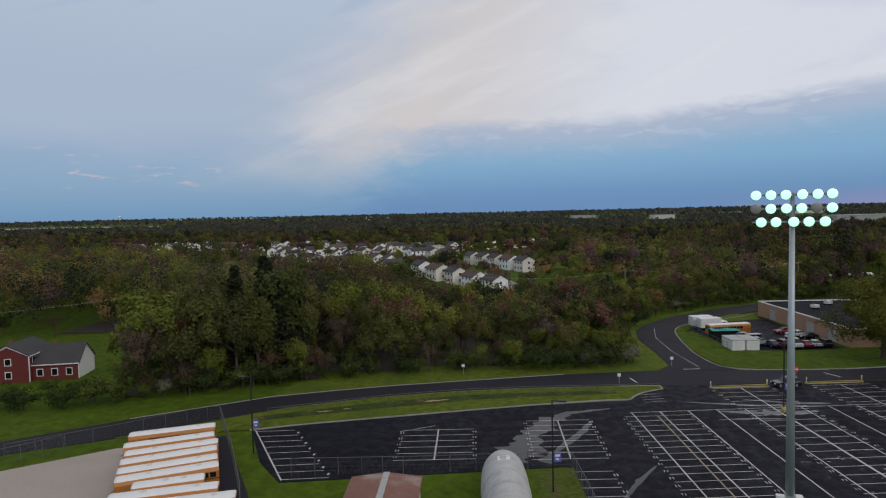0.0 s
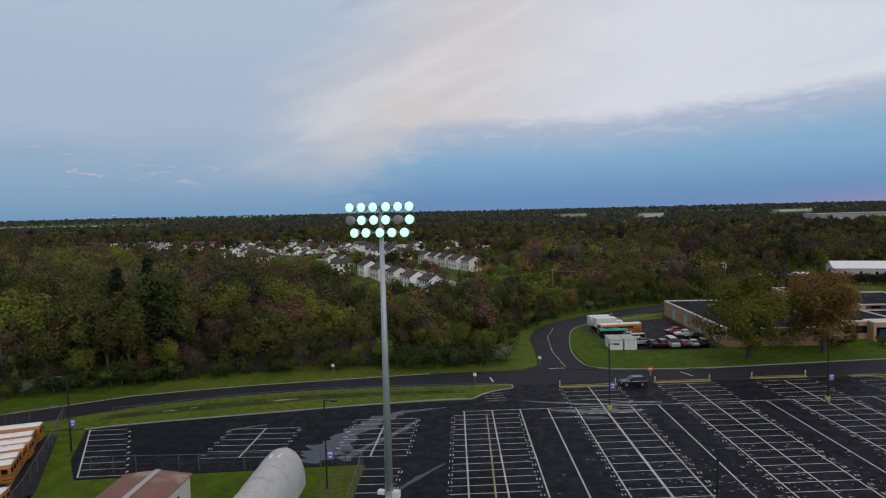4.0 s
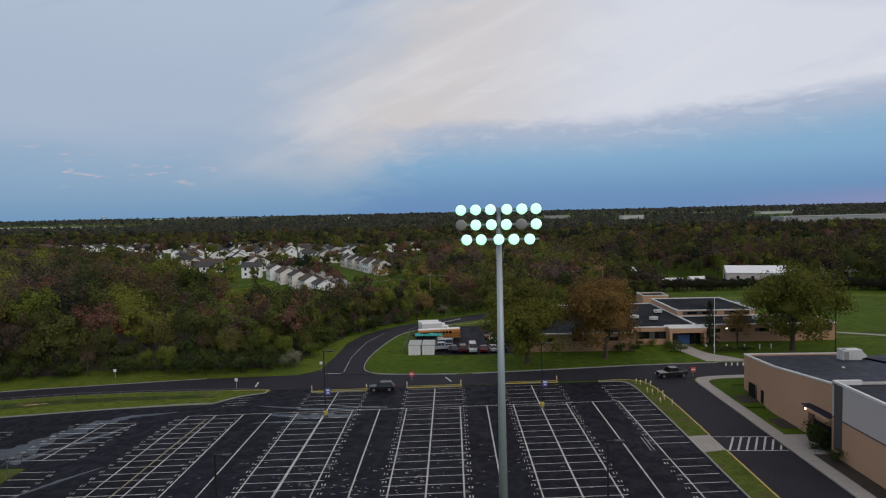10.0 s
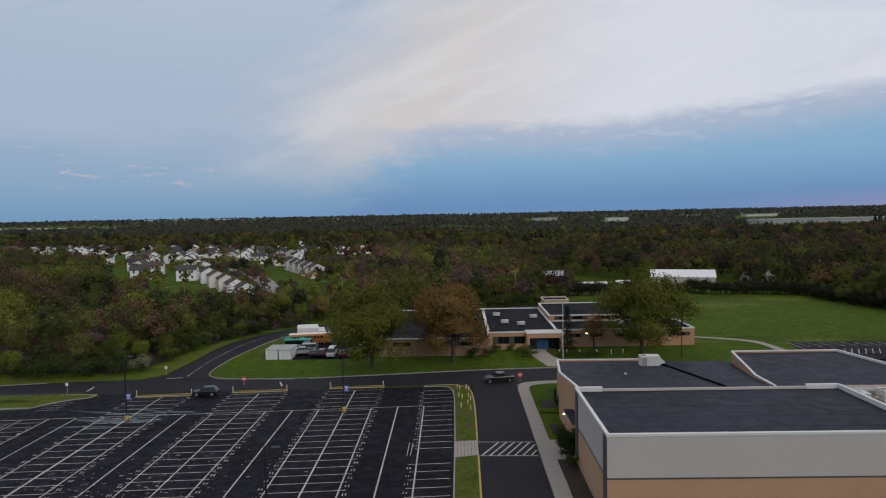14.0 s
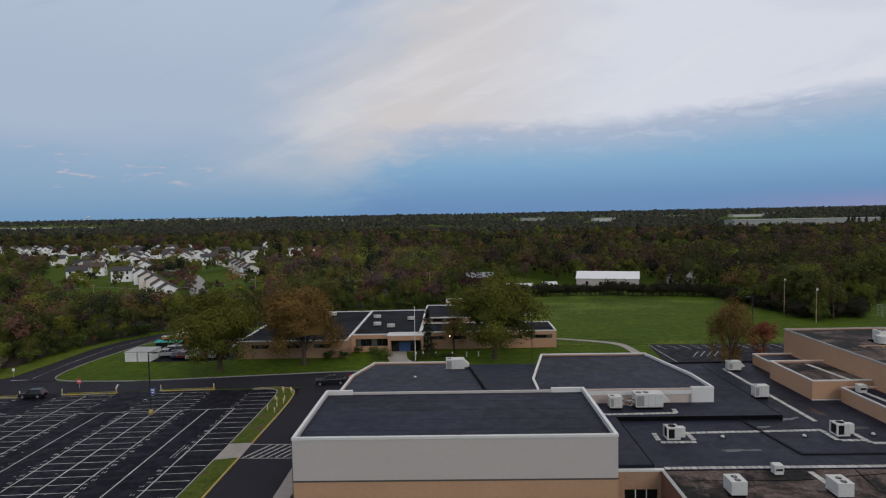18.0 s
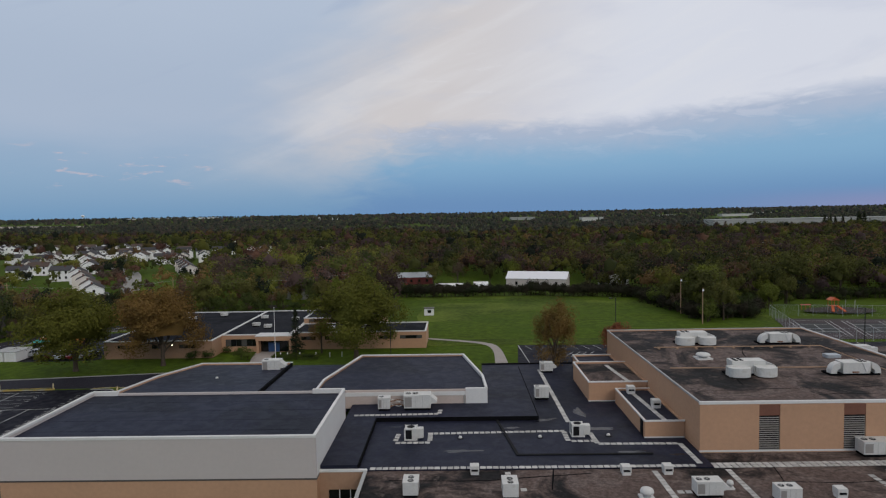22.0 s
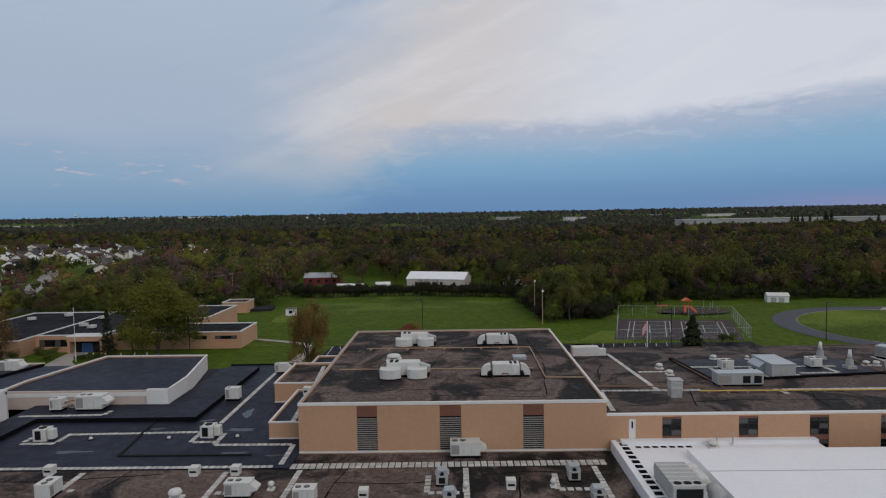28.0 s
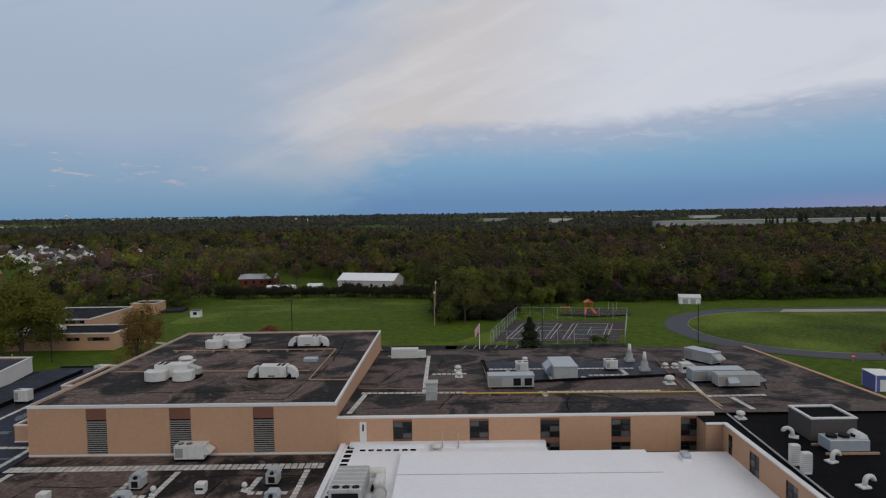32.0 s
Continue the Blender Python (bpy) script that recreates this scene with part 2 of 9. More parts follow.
M = dict(
    asphalt=roof_material("asphalt", (0.0088, 0.0081, 0.0142), (0.0060, 0.0055, 0.0096), (0.0118, 0.0110, 0.0175), (0.55, 0.78), 0.09, (0.42, 0.62), 0.05, 0.28),
    road=material("road_asphalt", (0.0235, 0.0220, 0.0290), 0.72, vary=0.4, scales=(0.06, 2.0), other=(0.0185, 0.0170, 0.0230), other_at=(0.45, 0.6), bump=0.3, bump_scale=30, spec=0.1),
    wet=material("wet_asphalt", (0.014, 0.015, 0.020), 0.24, vary=0.5, scales=(0.3, 2.0), spec=0.36),
    paint=material("white_road_paint", (0.42, 0.415, 0.40), 0.75, vary=0.7, scales=(0.4, 5.0), spec=0.3),
    oldyellow=material("worn_yellow_line_paint", (0.27, 0.235, 0.15), 0.75, vary=0.6, scales=(0.4, 5.0), spec=0.3),
    yellow=material("yellow_kerb_paint", (0.42, 0.30, 0.07), 0.75, vary=0.5, scales=(0.5, 4.0), other=(0.30, 0.27, 0.2), other_at=(0.5, 0.6)),
    kerb=material("kerb_concrete", (0.27, 0.26, 0.24), 0.85, vary=0.4),
    walkway=material("sidewalk_concrete", (0.32, 0.285, 0.26), 0.85, vary=0.25),
    grass=material("lawn_grass", (0.066, 0.104, 0.006), 0.95, vary=0.9, scales=(0.06, 0.5), other=(0.042, 0.070, 0.005), other_at=(0.4, 0.65), bump=0.6, bump_scale=6, spec=0.1),
    lawn=material("bright_mown_lawn", (0.090, 0.116, 0.013), 0.95, vary=0.8, scales=(0.10, 0.8), other=(0.056, 0.080, 0.011), other_at=(0.45, 0.65), bump=0.6, bump_scale=6, spec=0.1),
    field=material("mown_field_grass", (0.061, 0.092, 0.009), 0.95, vary=1.3, scales=(0.035, 0.9), other=(0.080, 0.108, 0.014), other_at=(0.44, 0.60), bump=0.6, bump_scale=6, spec=0.1),
    weeds=material("weedy_grass", (0.070, 0.092, 0.014), 0.95, vary=0.9, scales=(0.35, 1.8), other=(0.070, 0.054, 0.028), other_at=(0.52, 0.66), bump=0.8, bump_scale=5, spec=0.1),
    gravel=material("pale_gravel", (0.36, 0.305, 0.265), 0.9, vary=0.2, scales=(0.1, 3.0)),
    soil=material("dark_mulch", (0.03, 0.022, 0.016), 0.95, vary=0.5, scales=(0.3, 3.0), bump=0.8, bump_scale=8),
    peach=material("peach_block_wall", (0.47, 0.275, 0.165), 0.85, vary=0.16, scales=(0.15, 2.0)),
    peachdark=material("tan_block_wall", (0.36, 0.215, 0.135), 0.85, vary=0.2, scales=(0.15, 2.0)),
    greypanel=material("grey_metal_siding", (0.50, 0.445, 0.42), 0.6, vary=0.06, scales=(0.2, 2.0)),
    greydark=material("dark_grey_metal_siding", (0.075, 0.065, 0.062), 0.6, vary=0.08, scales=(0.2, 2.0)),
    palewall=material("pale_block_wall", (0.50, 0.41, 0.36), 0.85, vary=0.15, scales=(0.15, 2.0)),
    brick=material("red_brown_brick", (0.175, 0.075, 0.048), 0.9, vary=0.3, scales=(0.6, 8.0)),
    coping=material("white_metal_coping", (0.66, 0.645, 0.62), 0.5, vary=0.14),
    blackroof=roof_material("black_membrane_roof", (0.0152, 0.0172, 0.0330), (0.0088, 0.0098, 0.0180), (0.0250, 0.0276, 0.0470), (0.50, 0.62), 0.13, (0.44, 0.66), 0.06, 0.45),
    newroof=roof_material("fresh_black_membrane_roof", (0.0062, 0.0062, 0.0070), (0.0045, 0.0045, 0.0052), (0.0085, 0.0085, 0.0098), (0.8, 0.9), 0.04, (0.5, 0.65), 0.08, 0.5),
    brownroof=roof_material("old_gravel_roof", (0.100, 0.070, 0.060), (0.0095, 0.0085, 0.0085), (0.175, 0.140, 0.125), (0.75, 0.95), 0.2, (0.45, 0.58), 0.10),
    greyroof=roof_material("old_grey_ballast_roof", (0.082, 0.058, 0.051), (0.011, 0.010, 0.010), (0.140, 0.112, 0.102), (0.75, 0.95), 0.2, (0.46, 0.58), 0.12),
    whiteroof=material("white_membrane_roof", (0.75, 0.75, 0.77), 0.5, vary=0.09, scales=(0.15, 2.0)),
    paver=material("roof_walk_paver", (0.47, 0.455, 0.43), 0.85, vary=0.35, spread=0.4),
    pane=material("dark_window_glass", (0.008, 0.009, 0.010), 0.1, vary=0.3, spec=0.4),
    blindpane=material("glass_with_drawn_blind", (0.085, 0.082, 0.078), 0.15, vary=0.3, scales=(0.8, 4.0), spec=0.5),
    louver=material("grey_metal_louver", (0.30, 0.28, 0.26), 0.5, metal=0.2, vary=0.15),
    hvac=material("off_white_painted_steel", (0.58, 0.57, 0.54), 0.55, vary=0.22, scales=(0.8, 6.0), other=(0.45, 0.43, 0.39), other_at=(0.55, 0.75)),
    hvacgrey=material("weathered_grey_steel", (0.36, 0.36, 0.345), 0.55, vary=0.25, scales=(0.8, 6.0), other=(0.26, 0.25, 0.23), other_at=(0.52, 0.75)),
    zinc=material("galvanised_blue_grey_metal", (0.40, 0.43, 0.455), 0.45, metal=0.35, vary=0.2, scales=(0.8, 6.0)),
    dark=material("black_opening", (0.008, 0.008, 0.009), 0.8, vary=0.1, spec=0.2),
    yellowpipe=material("yellow_gas_pipe", (0.52, 0.34, 0.07), 0.6, vary=0.2),
    rust=material("rusty_pipe", (0.22, 0.12, 0.07), 0.8, vary=0.4),
    timber=material("bare_timber", (0.34, 0.22, 0.14), 0.85, vary=0.3),
    pole=material("grey_galvanised_pole", (0.40, 0.43, 0.45), 0.45, metal=0.35, vary=0.12, scales=(0.2, 3.0)),
    black=material("black_painted_metal", (0.012, 0.012, 0.013), 0.5, vary=0.1),
    lampglow=material("lit_floodlight_lens", (0.8, 0.9, 0.85), 0.3, vary=0.0, emit=(0.40, 1.0, 0.62), emit_power=1.05),
    lampwarm=material("lit_wall_lamp", (0.9, 0.85, 0.75), 0.3, vary=0.0, emit=(1.0, 0.86, 0.62), emit_power=4.5),
    blue=material("blue_sign_paint", (0.10, 0.11, 0.36), 0.6, vary=0.2),
    red=material("red_sign_paint", (0.52, 0.05, 0.05), 0.6, vary=0.1),
    white=material("white_paint", (0.72, 0.71, 0.70), 0.6, vary=0.1),
    bark=material("grey_brown_bark", (0.075, 0.058, 0.045), 0.95, vary=0.5, scales=(0.6, 5.0), spec=0.1),
)
M["frame"] = material("dark_window_frame", (0.008, 0.008, 0.009), 0.5, vary=0.1)

# ---- mesh helpers ----
class B:
    """Gathers faces and turns them into one mesh object."""

    def __init__(self, at=None):
        """at: the thing in whose frame the parts stand; the numbers given are then the world's."""
        self.v, self.f, self.at = [], [], at

    def face(self, *pts):
        n = len(self.v)
        self.v += [tuple(p) for p in pts]
        self.f.append(tuple(range(n, n + len(pts))))
        return self

    def box(self, x0, y0, z0, x1, y1, z1, rz=0.0, cx=0.0, cy=0.0):
        n = len(self.v)
        c, s = math.cos(radians(rz)), math.sin(radians(rz))
        for z in (z0, z1):
            for x, y in ((x0, y0), (x1, y0), (x1, y1), (x0, y1)):
                self.v.append((cx + x * c - y * s, cy + x * s + y * c, z))
        self.f += [(n, n + 3, n + 2, n + 1), (n + 4, n + 5, n + 6, n + 7)]
        self.f += [(n + i, n + (i + 1) % 4, n + 4 + (i + 1) % 4, n + 4 + i) for i in range(4)]
        return self

    def prism(self, poly, z0, z1):
        """A polygon (counter-clockwise), extruded; z1 may be a function of x and y."""
        n, m = len(self.v), len(poly)
        self.v += [(x, y, z0) for x, y in poly]
        self.v += [(x, y, z1(x, y) if callable(z1) else z1) for x, y in poly]
        self.f += [tuple(n + i for i in reversed(range(m))), tuple(n + m + i for i in range(m))]
        self.f += [(n + i, n + (i + 1) % m, n + m + (i + 1) % m, n + m + i) for i in range(m)]
        return self

    def tube(self, p0, p1, r0, r1=None, n=8, caps=True):
        r1 = r0 if r1 is None else r1
        p0, p1 = Vector(p0), Vector(p1)
        d = (p1 - p0).normalized()
        u = d.orthogonal().normalized()
        w_ = d.cross(u)
        k = len(self.v)
        for p, r in ((p0, r0), (p1, r1)):
            for i in range(n):
                t = 2 * math.pi * i / n
                self.v.append(tuple(p + r * (math.cos(t) * u + math.sin(t) * w_)))
        self.f += [(k + i, k + (i + 1) % n, k + n + (i + 1) % n, k + n + i) for i in range(n)]
        if caps:
            self.f += [tuple(k + i for i in reversed(range(n))), tuple(k + n + i for i in range(n))]
        return self

    def loft(self, rings, closed=True, caps=True):
        """Rings of equal length, joined one to the next."""
        k, m = len(self.v), len(rings[0])
        for r in rings:
            self.v += [tuple(p) for p in r]
        for a_ in range(len(rings) - 1):
            for i in range(m if closed else m - 1):
                j = (i + 1) % m
                self.f.append((k + a_ * m + i, k + a_ * m + j, k + (a_ + 1) * m + j, k + (a_ + 1) * m + i))
        if caps and closed:
            self.f += [tuple(k + i for i in reversed(range(m))), tuple(k + (len(rings) - 1) * m + i for i in range(m))]
        return self

    def strip(self, left, right, z):
        for i in range(len(left) - 1):
            self.face((*left[i], z), (*right[i], z), (*right[i + 1], z), (*left[i + 1], z))
        return self

    def mesh(self, name, mat, smooth=False):
        me = bpy.data.meshes.new(name)
        o = self.at.matrix_basis.translation if self.at else (0, 0, 0)
        me.from_pydata([(x - o[0], y - o[1], z - o[2]) for x, y, z in self.v], [], self.f)
        me.materials.append(M[mat] if isinstance(mat, str) else mat)
        if smooth:
            me.polygons.foreach_set("use_smooth", [True] * len(me.polygons))
        me.update()
        return me

    def part(self, name, mat, parent=None, label="", smooth=False, bevel=0.0):
        ob = new(name, self.mesh(name, mat, smooth))
        if parent:
            ob.parent = parent
        if label:
            tagged(ob, label)
        if bevel:
            md = ob.modifiers.new("bevel", "BEVEL")
            md.width, md.segments, md.limit_method = bevel, 2, "ANGLE"
        return ob


def thing(name, m, label, category, group=""):
    ob = new(name)
    ob.empty_display_size = 0.3
    ob.matrix_basis = m
    return tagged(ob, label, category, group)


def structure(b, name, mat, label="", category=""):
    return tagged(b.part(name, mat), label, category, kind="structure")


def smooth01(v, lo, hi):
    t = min(1.0, max(0.0, (v - lo) / (hi - lo)))
    return t * t * (3 - 2 * t)


def terrain(x, y):
    """The lie of the land: flat round the school, swelling slowly towards the horizon."""
    d = math.hypot(x - 110, y)
    h = -1.9 * smooth01(y, 175, 250) + 3.9 * smooth01(y, 252, 315) * (1 - smooth01(x, 75, 130))
    h += 24.0 * smooth01(d, 500, 4700) + 5.0 * smooth01(d, 500, 1500) * noise.noise((x / 900, y / 900, 0.3))
    return h


# ---- ground ----
def spaced(lo, hi, first, growth):
    out, step = [0.0], first
    while out[-1] < hi:
        out.append(out[-1] + step)
        step *= growth
    neg, step = [0.0], first
    while neg[-1] > lo:
        neg.append(neg[-1] - step)
        step *= growth
    return sorted(set(neg + out))


gx = [110 + v for v in spaced(-4800, 4800, 25, 1.09)]
gy = [150 + v for v in spaced(-900, 4800, 25, 1.09)]
b = B()
b.v = [(x, y, terrain(x, y) - 0.06) for y in gy for x in gx]
nx = len(gx)
b.f = [(j * nx + i, j * nx + i + 1, (j + 1) * nx + i + 1, (j + 1) * nx + i) for j in range(len(gy) - 1) for i in range(nx - 1)]
structure(b, "ground", "grass", "mown and rough spring grass reaching the wooded horizon", "ground")


def shear(x):
    """How far the rows of stalls lie north of their place at x = 62."""
    return 0.072 * (x - 62) if x > 20 else 0.072 * -42 + 0.03 * (x - 20)


# parking lot, road, drives: thin slabs
lot_poly = [(12.2, 30), (112, 30), (112, 116.5), (36, 113.4), (34.4, 111), (30.5, 109), (27.3, 104.8), (10, 102.6), (-26, 94.4), (-33.2, 92), (-28, 80), (-23.5, 73.6), (12.2, 77.6)]
parking_lot = structure(B().prism(lot_poly, -0.3, 0.0), "parking_lot", "asphalt", "dark sealed asphalt school parking lot", "parking lot")

south = [(-130, 58), (-100, 69), (-66, 83.2), (-53, 89.4), (-31, 102.9), (-16, 108.3), (-3, 111.2), (10, 112.7), (28, 113.4), (36, 113.4), (62, 114.5), (90, 116.5), (112, 117.0), (128, 118)]
north = [(-134, 63), (-104, 74.5), (-70, 88.3), (-55.6, 98.2), (-35.7, 109.6), (-25, 113), (-13.9, 115.9), (10, 120.6), (19, 122.3), (38, 124.2), (72, 122.8), (92, 125.5), (112, 128.2), (128, 129.2)]
b = B()
for i in range(len(south) - 1):
    b.prism([south[i], south[i + 1], north[i + 1], north[i]], -0.3, 0.012)
road = structure(b, "road", "road", "dark asphalt access road past the parking lot", "road")
west = [(38, 124.0), (41.5, 128), (42.3, 140), (42.6, 155), (45, 166), (50, 175), (60, 186), (75, 198.5), (95, 210), (120, 219), (150, 226)]
east = [(53.8, 124.0), (50.9, 127.5), (50.2, 140), (52.0, 153), (54.4, 165), (58, 171.5), (66.5, 178.2), (78, 187.5), (97, 200), (122, 211), (151, 218)]
b = B()
for i in range(len(west) - 1):
    b.prism([west[i], east[i], east[i + 1], west[i + 1]], -0.3, lambda x, y: terrain(x, y) + 0.02)
structure(b, "lane", "road", "asphalt lane curving uphill into the woods", "road")


# ---- the school buildings ----
def ring_walls(at, x0, y0, x1, y1, z0, z1, mat, t=0.3, sides="nesw", name="wall"):
    """Outer walls as separate slabs, butted at the corners."""
    out = {}
    for side in sides:
        b = B(at)
        if side == "s":
            b.box(x0, y0, z0, x1, y0 + t, z1)
        elif side == "n":
            b.box(x0, y1 - t, z0, x1, y1, z1)
        elif side == "w":
            b.box(x0, y0 + t, z0, x0 + t, y1 - t, z1)
        else:
            b.box(x1 - t, y0 + t, z0, x1, y1 - t, z1)
        out[side] = b.part(name, mat, at)
    return out


def copings(at, x0, y0, x1, y1, z, sides="nesw", w=0.42, h=0.28, mat="coping", o=0.06):
    for side in sides:
        b = B(at)
        if side == "s":
            b.box(x0 - o, y0 - o, z - h, x1 + o, y0 + w, z)
        elif side == "n":
            b.box(x0 - o, y1 - w, z - h, x1 + o, y1 + o, z)
        elif side == "w":
            b.box(x0 - o, y0 + w, z - h, x0 + w, y1 - w, z)
        else:
            b.box(x1 - w, y0 + w, z - h, x1 + o, y1 - w, z)
        b.part("coping", mat, at, "white metal coping along the roof edge")


def pierced(at, x0, x1, y, t, z0, z1, holes, mat, name="wall", parent=None):
    """A wall along x with openings (xa, xb, za, zb) that go through it."""
    cur = x0
    for xa, xb, za, zb in sorted(holes):
        B(at).box(cur, y, z0, xa, y + t, z1).part(name, mat, parent or at)
        if za > z0:
            B(at).box(xa, y, z0, xb, y + t, za).part("spandrel", mat, parent or at)
        if zb < z1:
            B(at).box(xa, y, zb, xb, y + t, z1).part("lintel", mat, parent or at)
        cur = xb
    return B(at).box(cur, y, z0, x1, y + t, z1).part(name, mat, parent or at)


def window(at, xa, xb, za, zb, y, cols=2, rows=3, t=0.3, depth=0.12, along="x", face=1):
    """A steel-framed window in its opening: frame bars and panes. face: +1 if the room lies towards larger y (or x)."""
    win = B(at)

    def bar(u0, w0, u1, w1, d0, d1):
        if along == "x":
            win.box(u0, y + min(d0 * face, d1 * face), w0, u1, y + max(d0 * face, d1 * face), w1)
        else:
            win.box(y + min(d0 * face, d1 * face), u0, w0, y + max(d0 * face, d1 * face), u1, w1)

    f = 0.07
    for i in range(cols + 1):
        u = xa + (xb - xa - f) * i / cols
        bar(u, za, u + f, zb, depth - 0.06, depth)
    for j in range(rows + 1):
        w_ = za + (zb - za - f) * j / rows
        bar(xa, w_, xb, w_ + f, depth - 0.055, depth - 0.005)
    window_ob = win.part("window", "frame", at, "dark steel-framed window")
    for i in range(cols):
        for j in range(rows):
            p = B(at)
            u0, u1 = xa + (xb - xa) * i / cols + f * 0.6, xa + (xb - xa) * (i + 1) / cols - f * 0.2
            w0, w1 = za + (zb - za) * j / rows + f * 0.6, za + (zb - za) * (j + 1) / rows - f * 0.2
            d0, d1 = y + face * (depth - 0.03), y + face * (depth - 0.02)
            if along == "x":
                p.box(u0, min(d0, d1), w0, u1, max(d0, d1), w1)
            else:
                p.box(min(d0, d1), u0, w0, max(d0, d1), u1, w1)
            seed_ = (i * 7 + j * 13 + int(xa * 3.1) * 5) % 10
            p.part("pane", "blindpane" if seed_ < 3 else "pane", window_ob)
    return window_ob


def at_base(name, x, y, z, label, category, group=""):
    return thing(name, pose(x, y, z), label, category, group)


# assembly hall: tall box, grey siding over a peach block base
hall = at_base("assembly_hall", 121, 61, 0, "tall windowless hall with grey siding over peach block", "building")
ring_walls(hall, 121, 61, 156, 79.1, 0, 5.15, "peach", name="base_wall")
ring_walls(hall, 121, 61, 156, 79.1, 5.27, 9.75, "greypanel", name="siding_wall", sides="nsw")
# same siding on the east, whitened: the stronger light there is put into its colour
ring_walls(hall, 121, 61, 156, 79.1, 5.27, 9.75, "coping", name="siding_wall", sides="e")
for y0, y1 in ((60.97, 62.6), (76.9, 78.6)):
    B(hall).box(120.93, y0, 1.0, 121.0, y1, 9.7).part("corner_panel", "greydark", hall, "darker grey corner panel")
for i in range(5):
    x = 127.0 + i * 5.8
    B(hall).box(x - 0.012, 60.994, 5.3, x + 0.02, 61.0, 9.7).part("panel_seam", "greypanel", hall)
B(hall).box(120.95, 60.95, 5.13, 156.05, 79.1, 5.29).part("flashing", "greydark", hall, "dark metal strip between block and siding")
B(hall).box(121.3, 61.3, 9.1, 155.7, 79.1, 9.45).part("roof", "blackroof", hall, "smooth black membrane roof")
copings(hall, 121, 61, 156, 79.1, 10.05, "sew", w=0.32)
for xa, xb in ((121, 124.6), (151.6, 156)):
    B(hall).box(xa, 78.7, 9.4, xb, 79.15, 10.04).part("parapet_return", "coping", hall, "white parapet return")
for i in range(4):
    y = 64.6 + i * 3.6
    B(hall).box(121.4, y, 9.45, 155.6, y + 0.12, 9.462).part("roof_seam", "blackroof", hall)

# classroom block behind the hall, tapering roof
mid = at_base("classroom_block", 122.2, 79.1, 0, "peach block classroom range with a black roof", "building")


def mid_z(x, y):
    return 9.3 - (y - 79.1) * 0.092


def inset(pts, d):
    """The outline moved inwards by d (corners mitred); points run anticlockwise."""
    out = []
    n = len(pts)
    for i in range(n):
        p0, p1, p2 = Vector(pts[i - 1]), Vector(pts[i]), Vector(pts[(i + 1) % n])
        e0, e1 = (p1 - p0).normalized(), (p2 - p1).normalized()
        n0, n1 = Vector((-e0.y, e0.x)), Vector((-e1.y, e1.x))
        m = (n0 + n1).normalized()
        out.append(tuple(p1 + m * (d / max(0.3, m.dot(n0)))))
    return out


def poly_block(at, pts, z0, top, wall, roof, bare=(), walls=None, roof_label="smooth black membrane roof", drop=0.4):
    """Walls, roof and white coping on a many-sided plan; bare sides get no coping."""
    inner = inset(pts, 0.3)
    wide, out_ = inset(pts, 0.28), inset(pts, -0.06)
    n = len(pts)
    for i in range(n):
        j = (i + 1) % n
        B(at).prism([pts[i], pts[j], inner[j], inner[i]], z0, lambda x, y: top(x, y) - 0.16).part("wall", (walls or {}).get(i, wall), at)
        if i not in bare:
            c_ = B(at)
            ring_ = [out_[i], out_[j], wide[j], wide[i]]
            c_.loft([[(x, y, top(x, y) - 0.26) for x, y in ring_], [(x, y, top(x, y)) for x, y in ring_]])
            c_.part("coping", "coping", at, "white metal coping along the roof edge")
    b_ = B(at)
    b_.loft([[(x, y, z0 + 0.05) for x, y in inner], [(x, y, top(x, y) - drop) for x, y in inner]])
    b_.part("roof", roof, at, roof_label)


poly_block(mid, [(122.2, 79.1), (143.4, 79.1), (140.6, 109.6), (123.4, 110.0), (121.6, 96.0)], 0, mid_z, "peach", "blackroof", bare=(0, 1), walls={1: "newroof"}, roof_label="black membrane roof")
b = B(mid)
b.prism([(143.5, 79.2), (150.4, 79.2), (150.4, 90.8), (153.8, 107.0), (153.8, 109.4), (140.8, 109.4)], 0, lambda x, y: mid_z(x, y) - 0.62)
b.part("low_roof", "blackroof", mid, "lower black roof strip")
for y0, y1, z1 in ((103.2, 105.4, 2.6), (99.6, 101.0, 2.4), (97.4, 98.4, 2.3)):
    B(mid).box(122.1, y0, 0.2, 122.195, y1, z1).part("door", "dark", mid, "dark recessed entrance door")
B(mid).box(120.5, 79.2, 4.3, 122.2, 86.0, 4.75).part("canopy", "peach", mid, "flat porch over the side entrance")
B(mid).box(120.6, 79.3, 4.75, 122.2, 85.9, 4.82).part("canopy_roof", "blackroof", mid)
B(mid).box(121.7, 84.9, 0, 122.18, 86.0, 4.3).part("pier", "brick", mid, "red-brown brick porch pier")
B(mid).box(121.9, 80.4, 0, 122.18, 85.0, 2.9).part("doors", "dark", mid, "dark porch doors")

# raised library box
lib = at_base("library_block", 151.3, 84.7, 0, "raised flat-roofed block with white coping", "building")
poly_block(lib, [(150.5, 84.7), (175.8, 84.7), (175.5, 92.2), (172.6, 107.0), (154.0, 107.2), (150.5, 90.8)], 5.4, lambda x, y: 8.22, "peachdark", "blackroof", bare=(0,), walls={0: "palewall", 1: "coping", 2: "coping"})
B(lib).box(150.5, 84.64, 7.2, 172.6, 85.1, 7.78).part("gutter", "coping", lib, "pale metal gutter")
B(lib).box(172.6, 84.6, 5.9, 175.78, 85.1, 8.22).part("parapet", "coping", lib, "white parapet corner")
B(lib).tube((172.4, 84.6, 7.3), (172.4, 84.6, 5.6), 0.06).part("downpipe", "hvacgrey", lib)

